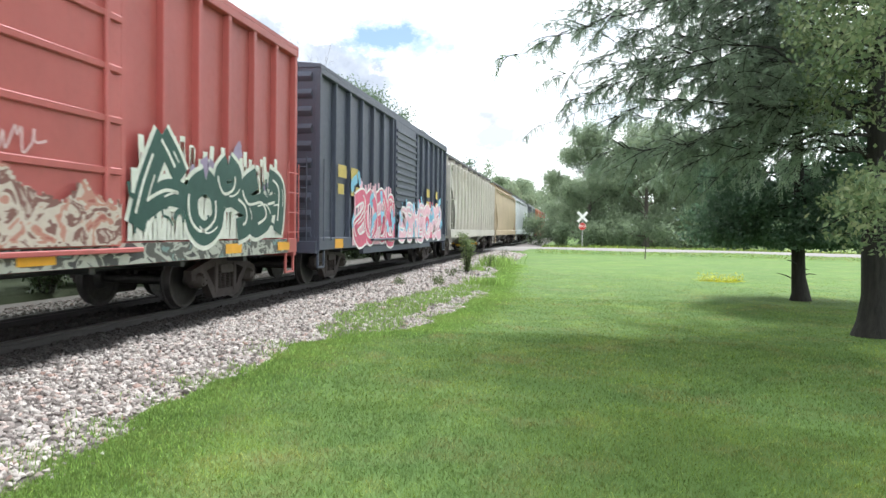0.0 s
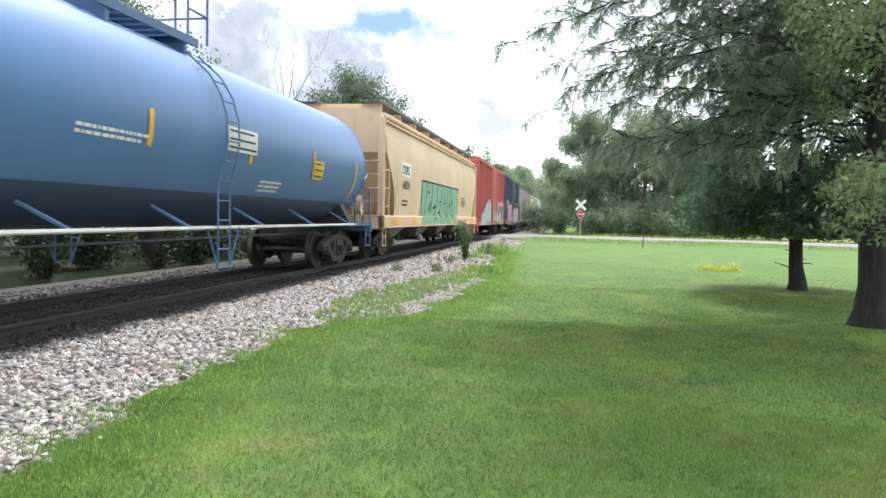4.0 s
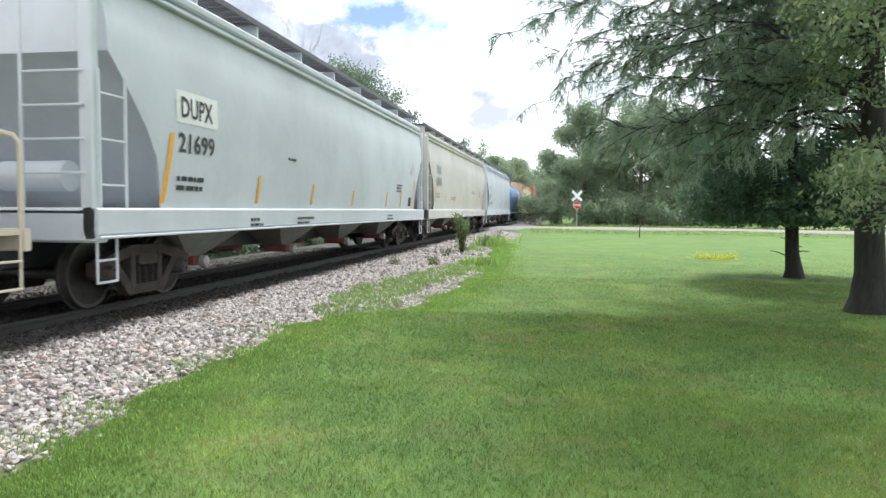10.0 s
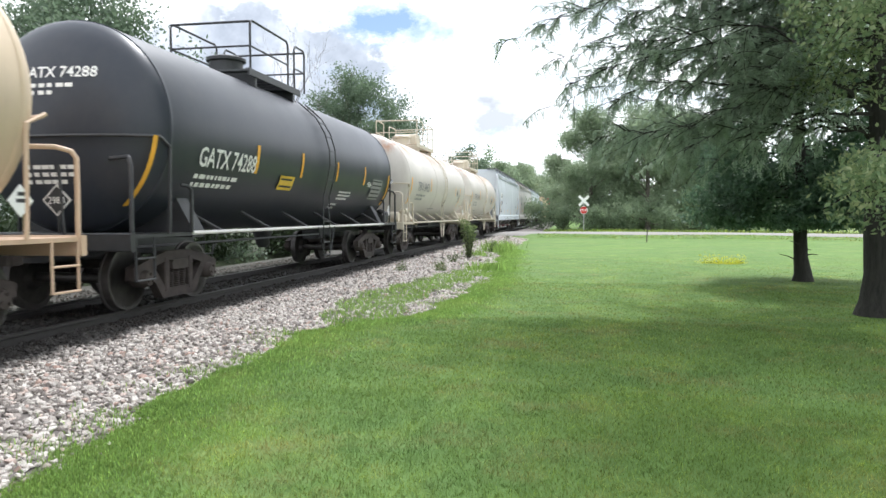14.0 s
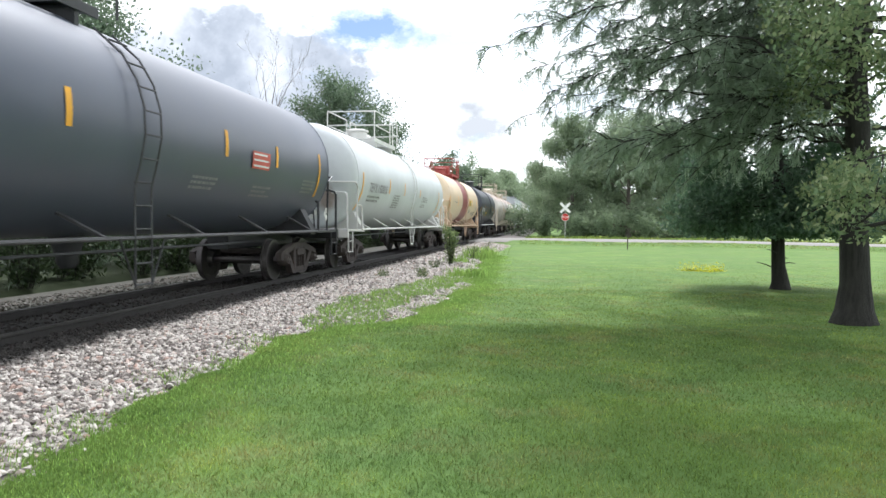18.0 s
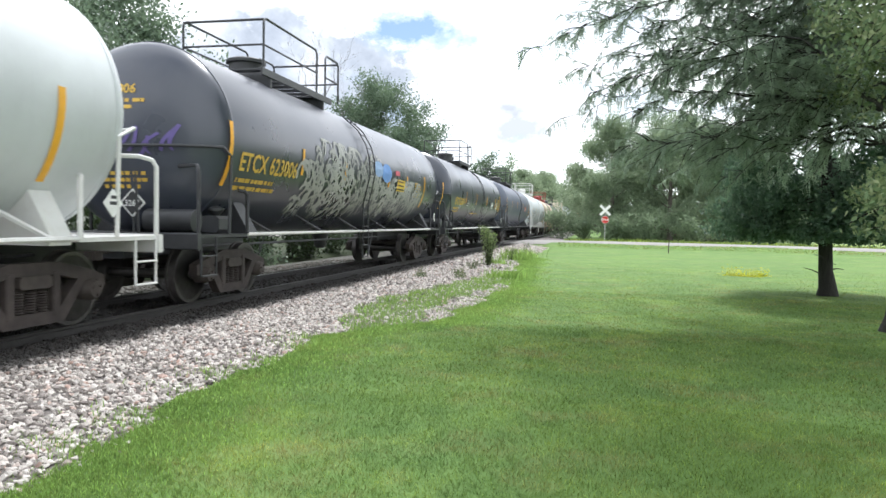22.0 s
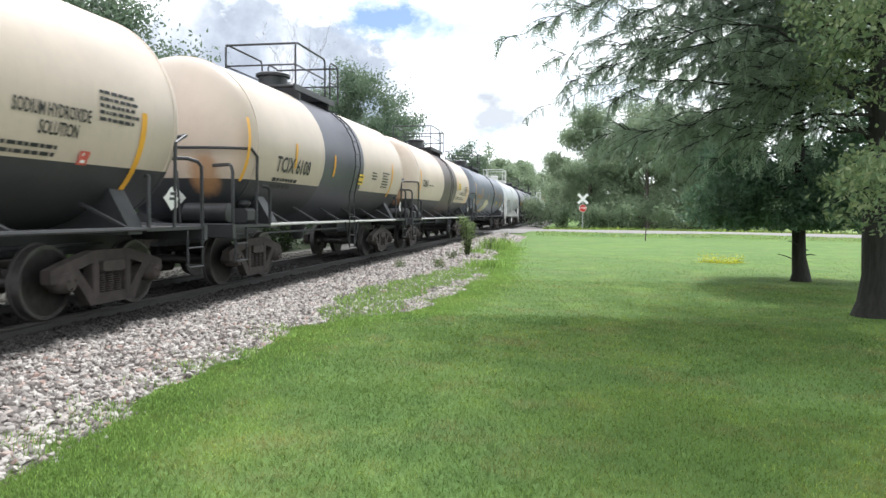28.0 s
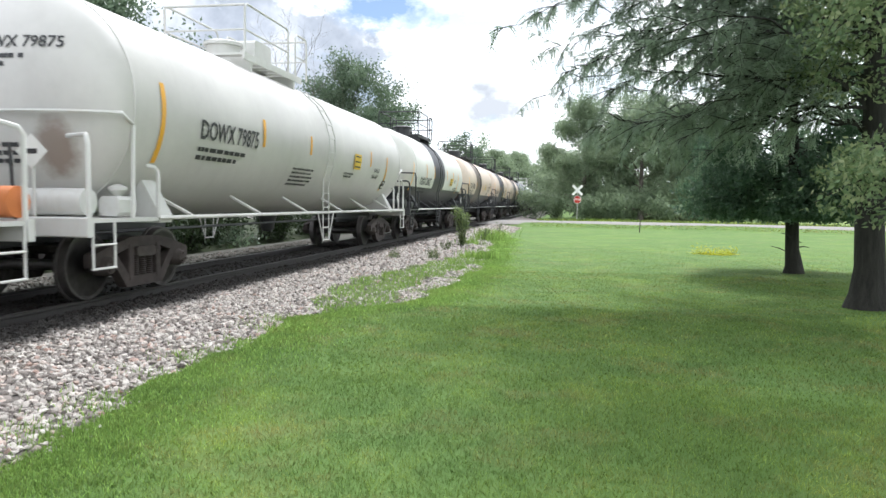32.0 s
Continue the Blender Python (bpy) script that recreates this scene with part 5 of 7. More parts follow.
        for zz in (1.75, 2.15, 2.55, 2.95):
            m.tube([(1.45, s * (half + 0.02), zz), (0.62, s * (half + 0.02), zz)], 0.016, 5)
        m.tube([(0.62, s * (half + 0.02), 1.3), (0.62, s * (half + 0.02), z_e - 0.1)], 0.025, 5)
        part("end_ladder", m.done("end_ladder", trim), car)
        a, b = sorted((s * half, s * (half - 0.25)))
        part("end_sill", Mesh().box(-1.55, 1.55, a, b, 0.92, z_s, 0.03).done("end_sill", trim), car)
        a, b = sorted((s * half, s * (half - 2.3)))
        part("end_floor", Mesh().box(-1.40, 1.40, a, b, z_s - 0.08, z_s - 0.03, 0.01).done("end_floor", trim), car)
        part("air_reservoir", Mesh().lathe([(-0.5, 0.05), (-0.48, 0.2), (0.48, 0.2), (0.5, 0.05)], "x", 16, (0.2, s * (half - 0.75), 1.75)).done("air_reservoir", trim), car)
    part("centre_sill", Mesh().box(-0.3, 0.3, -half, half, 0.56, 1.05, 0.03).done("centre_sill", MAT_BLACK), car)
    # outlets under the floor
    nh = spec.get("bays", 4)
    bay_mat = spec.get("bay_mat", MAT_BAY)
    span = 2 * (length / 2 - 4.2)
    for i in range(nh):
        y = -span / 2 + span * i / (nh - 1)
        w = span / (nh - 1) * 0.47 if nh > 1 else 2
        for sx in (1, -1):
            m = Mesh()
            xs0, xs1 = sorted((sx * 0.32, sx * 1.40))
            m.add([(xs0, y - w, 1.30), (xs1, y - w, 1.30), (xs1, y + w, 1.30), (xs0, y + w, 1.30),
                   (sx * 0.5 - 0.2, y - 0.22, 0.52), (sx * 0.5 + 0.28, y - 0.22, 0.52), (sx * 0.5 + 0.28, y + 0.22, 0.52), (sx * 0.5 - 0.2, y + 0.22, 0.52)],
                  [(0, 1, 5, 4), (1, 2, 6, 5), (2, 3, 7, 6), (3, 0, 4, 7), (4, 5, 6, 7), (3, 2, 1, 0)])
            part("outlet_bay", m.done("outlet_bay", bay_mat, False), car)
            e, o = (xs1, sx * 0.5 + 0.28) if sx > 0 else (xs0, sx * 0.5 - 0.2)
            e, o = e + 0.006 * sx, o + 0.006 * sx
            pm = Mesh().add([(e, y - w * 0.34, 1.29), (e, y + w * 0.62, 1.29), (o, y + 0.22, 0.56), (o, y - 0.22, 0.56)], [(0, 1, 2, 3)])
            part("outlet_plate", pm.done("outlet_plate", spec.get("bay", trim), False), car)
            g = part("outlet_gate", Mesh().box(sx * 0.62 - 0.26, sx * 0.62 + 0.26, y - 0.22, y + 0.22, 0.38, 0.53, 0.03).done("outlet_gate", spec.get("gate", MAT_DARKIRON)), car)
            part("gate_cap", Mesh().lathe([(sx * 0.90, 0.10), (sx * 1.00, 0.10), (sx * 1.02, 0.07)][::sx], "x", 12, (0, y, 0.44)).done("gate_cap", MAT_PALE), g)
    trucks(car, length / 2 - 2.3)
    couplers(car, length / 2 + 0.05)
    dc = Decals(car, lambda z: surf(z) if z > z_s else 1.60, dy=spec.get("dy", 0.0))
    ink = spec.get("ink", MAT_INK)
    for y, z, h in spec.get("stripes", ()):
        dc.patch("reflective_stripe", MAT_YELLOW, y - 0.055, y + 0.055, z - h / 2, z + h / 2, slant=0.22)
    for y in spec.get("sill_marks", ()):
        dc.patch("reflective_mark", MAT_YELLOW, y - 0.35, y + 0.35, 1.06, 1.20, lift=0.022)
    if spec.get("mark"):
        a, b2, y, z = spec["mark"]
        if spec.get("plate"):
            dc.patch("mark_plate", MAT_WHITE, y - 0.12, y + 1.1, z + 0.42, z + 0.88, lift=0.008)
        dc.text(a, y, z + 0.50, 0.30, ink, 0.92)
        dc.text(b2, y - 0.08, z, 0.28, ink, 1.05)
        dc.bars(y - 0.1, z - 0.42, 0.9, 2, 0.07, ink, k)
    for i, (y, z, w, nl) in enumerate(spec.get("bars", ())):
        dc.bars(y, z, w, nl, 0.05, spec.get("bar_ink", ink), k * 9 + i)
    for kind, y0, y1, z0, z1 in spec.get("labels", ()):
        mm = {"y": MAT_SIGNYEL, "w": MAT_WHITE, "k": MAT_INK, "r": MAT_REDINK, "g": MAT_GREYINK}[kind]
        dc.patch("label_panel", mm, y0, y1, z0, z1)
    return car, dc


# -- boxcars
def box_car(k, length, spec):
    """A boxcar with outside posts, a sliding door, ribbed ends and roof."""
    car = thing("boxcar", spec["label"], "boxcar", (TRACK_X, 0, RAIL_Z), group="freight train cars")
    CARS[k] = car
    mat = spec["mat"]
    hb = length / 2 - 0.66
    z0, z1 = 1.02, spec.get("top", 4.55)
    part("box_body", Mesh().box(-1.44, 1.44, -hb, hb, z0, z1, 0.02).done("box_body", mat), car)
    part("roof", Mesh().prism([(-1.56, z1), (1.56, z1), (1.56, z1 + 0.07), (0, z1 + 0.24), (-1.56, z1 + 0.07)], "y", -hb - 0.02, hb + 0.02).done("roof", mat), car)
    for i in range(14):
        y = -hb + 0.4 + (2 * hb - 0.8) * i / 13
        part("roof_rib", Mesh().prism([(-1.5, z1 + 0.08), (1.5, z1 + 0.08), (0, z1 + 0.29)], "y", y - 0.04, y + 0.04).done("roof_rib", mat), car)
    dy0, dy1 = spec["door"]
    for sx in (1, -1):
        def sb(name, xa, xb, ya, yb, za, zb, m=mat, c=0.012, lab=""):
            a, b = sorted((sx * xa, sx * xb))
            return part(name, Mesh().box(a, b, ya, yb, za, zb, c).done(name, m), car, label=lab)
        sb("top_chord", 1.43, 1.565, -hb, hb, z1 - 0.14, z1 - 0.002)
        sb("side_sill", 1.43, 1.555, -hb, hb, z0 - 0.18, z0 + 0.10)
        mid0, mid1 = spec.get("deep_sill", (-4.5, 4.5))
        if mid1 > mid0:
            sb("deep_sill", 1.43, 1.535, mid0, mid1, z0 - 0.36, z0 - 0.182)
        n = spec.get("posts", 7)
        for lo, hi in ((-hb, dy0), (dy1, hb)):
            cnt = max(3, round((hi - lo) / 1.02))
            for i in range(cnt + 1):
                y = lo + 0.06 + (hi - lo - 0.12) * i / cnt
                sb("side_post", 1.43, 1.55, y - 0.055, y + 0.055, z0 + 0.102, z1 - 0.142)
        d = part("door", Mesh().box(sx * 1.55 - 0.05, sx * 1.55 + 0.05, dy0 + 0.06, dy1 - 0.06, z0 + 0.06, z1 - 0.16, 0.01).done("door", spec.get("door_mat", mat)), car, label=spec["door_label"])
        nr = spec.get("door_ribs", 6)
        for i in range(nr):
            z = z0 + 0.35 + (z1 - z0 - 0.8) * i / (nr - 1)
            a, b = sorted((sx * 1.598, sx * 1.64))
            part("door_rib", Mesh().box(a, b, dy0 + 0.1, dy1 - 0.1, z - 0.045, z + 0.045, 0.02).done("door_rib", mat), d)
        a, b = sorted((sx * 1.60, sx * 1.66))
        part("door_bar", Mesh().box(a, b, dy1 - 0.42, dy1 - 0.34, z0 + 0.1, z1 - 0.2, 0.015).done("door_bar", mat), d)
        part("door_track", Mesh().box(min(sx * 1.5, sx * 1.68), max(sx * 1.5, sx * 1.68), dy0 - 2.6, dy1 + 0.3, z0 - 0.02, z0 + 0.04, 0.01).done("door_track", mat), car)
        for s in (1, -1):
            l0, l1 = sorted((s * (hb - 0.08), s * (hb - 0.60)))
            ladder_part("ladder", car, mat, sx * 1.62, l0, l1, 1.05, 2.85 if s < 0 else 2.6, 4)
            m = Mesh()
            for yy in (s * (hb - 0.06), s * (hb - 0.44)):
                m.box(sx * 1.5 - 0.02, sx * 1.5 + 0.02, yy - 0.03, yy + 0.03, 0.46, 0.9, 0.005)
            m.box(sx * 1.5 - 0.02, sx * 1.5 + 0.02, min(s * (hb - 0.46), s * (hb - 0.04)), max(s * (hb - 0.46), s * (hb - 0.04)), 0.44, 0.48, 0.005)
            part("stirrup", m.done("stirrup", mat), car)
    for s in (1, -1):
        for i in range(10):
            z = z0 + 0.22 + (z1 - z0 - 0.42) / 9 * i
            m = Mesh().prism([(s * hb, z - 0.11), (s * (hb + 0.05), z - 0.05), (s * (hb + 0.07), z), (s * (hb + 0.05), z + 0.05), (s * hb, z + 0.11)], "x", -1.36, 1.36)
            part("end_rib", m.done("end_rib", spec.get("end", mat)), car)
        l = ladder(0, 0, 0.5, 1.05, 2.9, 4)
        l.v = [(1.30 - y, s * (hb + 0.14) + x, z) for x, y, z in l.v]
        part("end_ladder", l.done("end_ladder", mat), car)
        a, b = sorted((s * (hb + 0.10), s * (hb - 0.1)))
        part("end_sill", Mesh().box(-1.5, 1.5, a, b, z0 - 0.25, z0 + 0.02, 0.02).done("end_sill", mat), car)
    part("centre_sill", Mesh().box(-0.3, 0.3, -hb - 0.3, hb + 0.3, 0.66, 0.95, 0.03).done("centre_sill", MAT_BLACK), car)
    for i in range(7):
        y = -hb + 2 + (2 * hb - 4) * i / 6
        part("cross_bearer", Mesh().box(-1.4, 1.4, y - 0.06, y + 0.06, 0.74, z0, 0.01).done("cross_bearer", MAT_BLACK), car)
    trucks(car, length / 2 - 2.75)
    couplers(car, length / 2 + 0.05)
    dc = Decals(car, lambda z: 1.555, dy=spec.get("dy", 0.0))
    for y in spec.get("sill_marks", ()):
        dc.patch("reflective_mark", MAT_YELLOW, y - 0.3, y + 0.3, z0 - 0.16, z0 + 0.06)
    return car, dc


MAT_BAY = paint("dusty_bay", (0.24, 0.235, 0.23), (0.05, 0.045, 0.04), 0.8)
MAT_WALK = plain("galvanised_grating", (0.13, 0.13, 0.135), 0.6, 0.5)
MAT_PALE = plain("pale_cap", (0.38, 0.37, 0.36), 0.5)
# lengths over couplers and places along the train at the start, front to back
GAPS = [31.58, 14.40, -3.07, -24.90, -43.27, -63.92, -84.75, -105.18, -119.55, -134.26, -149.05, -165.02, -182.92, -201.07, -219.26, -236.46, -252.05, -271.32, -286.58, -300.13, -315.10, -329.28, -346.79, -363.4]
# middles from which the lettering was laid out
LAID = [22.99, 5.62, -14.37, -34.72, -53.96, -74.53, -95.14, -112.70, -127.48, -142.04, -157.55, -174.46, -192.96, -211.89, -229.00, -245.66, -262.95, -279.54, -294.71, -309.24, -323.46, -338.78, -355.26]


def shift(k):
    return LAID[k - 1] - (GAPS[k - 1] + GAPS[k]) / 2 if k >= 1 else 0.0


def span(k):
    """Length and middle of car k at the start."""
    if k >= 1:
        return GAPS[k - 1] - GAPS[k], (GAPS[k - 1] + GAPS[k]) / 2
    lengths = [19.2, 18.6, 18.4, 17.6, 17.6, 17.6, 18.4, 18.4, 17.6]
    y = GAPS[0]
    for i in range(-k):
        y += lengths[i]
    return lengths[-k], y + lengths[-k] / 2


def build_train():
    P = paint
    # far front of the train
    front = [("grey", (0.54, 0.51, 0.46), 1, "weathered grey ribbed covered hopper"), ("tan", (0.46, 0.37, 0.25), 0, "faded tan covered hopper with rust streaks"),
             ("pale", (0.62, 0.66, 0.68), 0, "pale blue-grey covered hopper"), ("slate", (0.16, 0.18, 0.19), 2, "dark slate boxcar far ahead"), ("orange", (0.45, 0.14, 0.07), 2, "faded orange-red boxcar far ahead"),
             ("red", (0.33, 0.06, 0.05), 2, "faded red boxcar far ahead"), ("white", (0.60, 0.60, 0.57), 0, "dusty white covered hopper"), ("grey", (0.36, 0.36, 0.35), 1, "grey ribbed covered hopper"), ("brown", (0.22, 0.10, 0.07), 2, "dull brown boxcar far ahead")]
    for i, (nm, c, kind, lab) in enumerate(front):
        m = P("paint_" + nm, c, amount=0.4, rust=0.3)
        L = span(-i)[0]
        if kind == 2:
            box_car(-i, L, dict(mat=m, label=lab, door=(-1.3, 1.6), door_label="closed sliding door", sill_marks=(-6, 6)))
        else:
            hopper_car(-i, L, dict(mat=m, label=lab, ribs=16 if kind else 0, bays=3, gate=MAT_YELLOW if i == 0 else MAT_DARKIRON))
    # 1 dark boxcar
    L = span(1)[0]
    dark = P("dark_blue_paint", (0.070, 0.082, 0.118), (0.10, 0.09, 0.085), 0.3)
    c, dc = box_car(1, L, dict(mat=dark, label="dark blue boxcar with pink and light blue graffiti", top=4.86, door=(-1.35, 1.95), door_ribs=15, door_label="ribbed dark blue sliding door", sill_marks=(-6.6,)))
    pink, rose, sky_b = plain("pink_spray", (0.74, 0.44, 0.52)), plain("rose_spray", (0.62, 0.12, 0.20)), plain("light_blue_spray", (0.22, 0.50, 0.68))
    dc.surf = lambda z: 1.565
    wild(dc, "pink_graffiti", -5.6, -1.3, 0.90, 2.55, "SOEB", pink, rose, MAT_WHITE, sky_b, 3, "pink and white bubble letter graffiti")
    dc.surf = lambda z: 1.655
    wild(dc, "blue_graffiti", -1.2, 1.9, 1.0, 2.15, "EBA", sky_b, pink, MAT_WHITE, sky_b, 5, "light blue and pink graffiti")
    dc.surf = lambda z: 1.565
    wild(dc, "rose_graffiti", 2.0, 6.6, 1.0, 2.35, "BOES", rose, pink, MAT_WHITE, sky_b, 8, "rose red letter graffiti")
    gold = plain("gold_lettering", (0.55, 0.42, 0.10))
    for y in (-6.75, -5.75, 3.6, 5.4):
        dc.bars(y, 2.55, 0.5, 1, 0.30, gold, int(y * 7) + 50)
        dc.bars(y, 2.15, 0.5, 1, 0.24, gold, int(y * 5) + 80)
    # 2 red boxcar
    L = span(2)[0]
    red = P("boxcar_red", (0.46, 0.115, 0.104), (0.22, 0.10, 0.09), 0.35)
    c, dc = box_car(2, L, dict(mat=red, label="faded red boxcar covered low down with bright graffiti", top=4.88, door=(-1.15, 2.35), deep_sill=(0, 0), door_ribs=6, door_label="red panelled plug door", sill_marks=(-7.0, -3.4, 4.0, 7.0)))
    ink = MAT_WHITE
    dc.surf = lambda z: 1.452
    patchm = plain("dark_patch", (0.13, 0.05, 0.05))
    lo, cnt = -(L / 2 - 0.66), round((-1.15 + L / 2 - 0.66) / 1.02)
    pitch = (-1.15 - lo - 0.12) / cnt
    for i, (top_line, low_line) in enumerate((("WR", "206"), ("WK", "194"))):
        mid = lo + 0.06 + pitch * (i + 1.5)
        dc.patch("mark_plate", patchm, mid - 0.40, mid + 0.40, 2.0, 2.8)
        dc.text(top_line, mid - 0.29, 2.46, 0.27, ink, 0.58)
        dc.text(low_line, mid - 0.34, 2.07, 0.27, ink, 0.68)
    dc.surf = lambda z: 1.57
    teal, ltb, orng, dkg = plain("teal_spray", (0.10, 0.34, 0.36)), plain("pale_blue_spray", (0.45, 0.62, 0.66)), plain("peach_spray", (0.62, 0.34, 0.22)), plain("dark_green_spray", (0.03, 0.085, 0.07))
    wash = spray_paint("red_car_wash", [(0.16, 0.38, 0.42), (0.30, 0.50, 0.52), (0.55, 0.60, 0.58), (0.27, 0.27, 0.44), (0.62, 0.48, 0.36), (0.64, 0.64, 0.58), (0.50, 0.40, 0.20)], 1.7, 2.0)
    wash2 = spray_paint("red_door_wash", [(0.36, 0.11, 0.09), (0.50, 0.25, 0.19), (0.60, 0.54, 0.46), (0.20, 0.10, 0.085), (0.50, 0.42, 0.36)], 2.2, 3.0)
    cream = plain("cream_spray", (0.72, 0.74, 0.66))
    splash(dc, "blue_graffiti", [(-6.7, 1.5), (-6.2, 1.75), (-5.6, 1.5), (-5.2, 2.1), (-4.8, 1.9), (-4.3, 2.35), (-3.7, 2.3), (-3.3, 2.5), (-2.9, 2.35), (-2.3, 2.65), (-1.9, 2.4), (-1.3, 2.3)], 0.85, wash, 11, "pale blue and peach graffiti with splashes")
    dc.surf = lambda z: 1.66
    splash(dc, "peach_graffiti", [(-1.05, 1.9), (-0.5, 1.75), (0.2, 2.0), (0.8, 1.7), (1.4, 1.85), (2.2, 1.6)], 1.1, wash2, 13, "cream and peach graffiti on the door")
    tag(dc, -0.2, 0.9, 2.05, 2.3, plain("pale_pink_spray", (0.62, 0.42, 0.42)), 23, 0.03, 7)
    dc.surf = lambda z: 1.57
    wild(dc, "green_graffiti", 2.45, 7.3, 1.14, 2.72, "aoesp", cream, dkg, cream, plain("mauve_spray", (0.34, 0.27, 0.40)), 17, "dark green letter graffiti rimmed in cream", True)
    dark_wash = spray_paint("sill_wash", [(0.06, 0.06, 0.06), (0.50, 0.52, 0.45), (0.10, 0.10, 0.09), (0.20, 0.32, 0.30)], 2.4, 5.0)
    m = Mesh()
    dc.quad(m, -0.5, 7.6, 0.845, 1.115, 0.006)
    part("sill_graffiti", m.done("paint", dark_wash, False), c, label="smudged black and white graffiti on the sill")
    for y in (0.9, 5.3, 7.35):
        dc.patch("reflective_mark", MAT_YELLOW, y - 0.28, y + 0.28, 0.90, 1.06, lift=0.016)
    # 3 tan hopper
    tan = P("tan_paint", (0.67, 0.50, 0.33), (0.40, 0.20, 0.09), 0.35, rust=0.3)
    L = span(3)[0]
    c, dc = hopper_car(3, L, dict(dy=shift(3), mat=tan, label="tan covered hopper with a green painted block letter piece", mark=("DUPX", "68591", -7.6, 2.22), plate=True, sill=P("tan_sill", (0.68, 0.46, 0.28), (0.5, 0.2, 0.08), 0.3), sill_marks=(-8.8, -6.0, 2.2, 6.5, 8.8), ink=MAT_INK,
                                  bars=((4.9, 2.25, 1.5, 5),), labels=(("y", 4.3, 4.75, 1.9, 2.3),)))
    green = P("mint_spray", (0.22, 0.40, 0.27), (0.3, 0.42, 0.3), 0.2)
    m = Mesh()
    dc.quad(m, -4.6, 3.93, 1.345, 2.65, 0.012)
    dc.quad(m, -4.6, 3.33, 1.03, 1.335, 0.012)
    part("green_graffiti", m.done("paint", green, False), c, label="large mint green block letter graffiti")
    m = Mesh()
    lines = ([(-4.6, 2.66), (-0.5, 2.66), (3.93, 2.66), (3.9, 1.48)], [(-1.5, 2.66), (-1.58, 1.75), (-2.14, 1.74)], [(-2.3, 1.68), (-1.8, 1.66), (-1.87, 1.5), (-1.8, 1.25), (-2.2, 1.2)],
             [(-0.51, 2.65), (-0.54, 1.98), (-0.95, 1.93)], [(-0.69, 1.9), (-0.76, 1.56), (-1.09, 1.51)], [(-1.09, 1.5), (-0.66, 1.47), (-0.56, 1.3), (-0.57, 1.03)], [(0.08, 2.62), (0.13, 2.23), (-0.02, 1.58)], [(0.26, 1.93), (0.57, 1.94)],
             [(1.04, 2.63), (0.83, 1.47), (0.94, 1.32), (0.92, 1.03)], [(1.9, 2.62), (2.08, 2.2)], [(1.42, 1.95), (1.59, 1.75), (2.16, 2.06)], [(2.21, 2.24), (2.27, 1.52), (2.47, 1.34), (2.48, 1.04)])
    lines += ([(-2.6, 2.65), (-2.7, 1.5)], [(-3.5, 2.3), (-3.1, 2.25)], [(-3.7, 2.65), (-3.9, 1.4)], [(-4.6, 2.65), (-4.6, 1.05)], [(-3.2, 1.5), (-3.0, 1.9), (-2.8, 1.5)])
    for pts in lines:
        dc.stroke(m, [q for a, b in zip(pts, pts[1:]) for q in ((a[0] + (b[0] - a[0]) * u / 4, a[1] + (b[1] - a[1]) * u / 4) for u in range(5))], 0.075, 0.02)
    part("graffiti_outline", m.done("paint", MAT_INK, False), c)
    # 5, 6, 7 pale hoppers
    pale = P("pale_grey_paint", (0.54, 0.585, 0.635), (0.34, 0.33, 0.30), 0.22)
    beige = P("beige_paint", (0.56, 0.54, 0.51), (0.34, 0.27, 0.2), 0.25)
    grey = P("light_grey_paint", (0.55, 0.585, 0.62), (0.34, 0.32, 0.29), 0.25)
    st = ((-8.05, 1.9, 1.0), (-5.0, 1.68, 0.5), (-2.3, 1.65, 0.45), (0.4, 1.62, 0.4), (3.2, 1.65, 0.45), (6.0, 1.68, 0.5), (8.4, 1.9, 1.0))
    redg = plain("red_gate", (0.20, 0.05, 0.05))
    hopper_car(5, span(5)[0], dict(dy=shift(5), mat=pale, label="pale blue-grey covered hopper with yellow stripes", mark=("DUPX", "22042", -7.84, 2.2), stripes=tuple((y, z, h) for y, (_, z, h) in zip((-8.2, -5.34, -2.87, -0.25, 2.6, 5.3, 8.0), st)), bulge=0.11, ink=MAT_GREYINK, bars=((-6.75, 1.85, 1.1, 2), (-1.0, 1.7, 1.2, 1), (5.2, 2.0, 0.9, 4), (-3.0, 1.12, 1.0, 1), (2.0, 1.12, 1.0, 1))))
    _, dc = hopper_car(6, span(6)[0], dict(dy=shift(6), mat=beige, label="dusty beige covered hopper with yellow stripes", mark=("TILX", "586198", -7.72, 2.40), stripes=tuple((y, z + 0.22, h) for y, (_, z, h) in zip((-8.1, -5.58, -2.79, 0.0, 2.7, 5.34, 8.08), st)), ink=MAT_GREYINK, gate=redg, bars=((3.2, 2.35, 1.9, 2), (6.6, 2.4, 0.7, 4), (-4.0, 1.9, 1.5, 2), (-3.0, 1.12, 1.0, 1), (3.0, 1.12, 1.0, 1)), bar_ink=plain("faded_red_ink", (0.42, 0.20, 0.18))))
    for y0, y1, z0, z1 in ((-7.80, -6.72, 2.86, 3.26), (-7.88, -6.60, 2.34, 2.74)):
        dc.patch("mark_plate", plain("grey_patch_paint", (0.42, 0.43, 0.45)), y0, y1, z0, z1, lift=0.008)
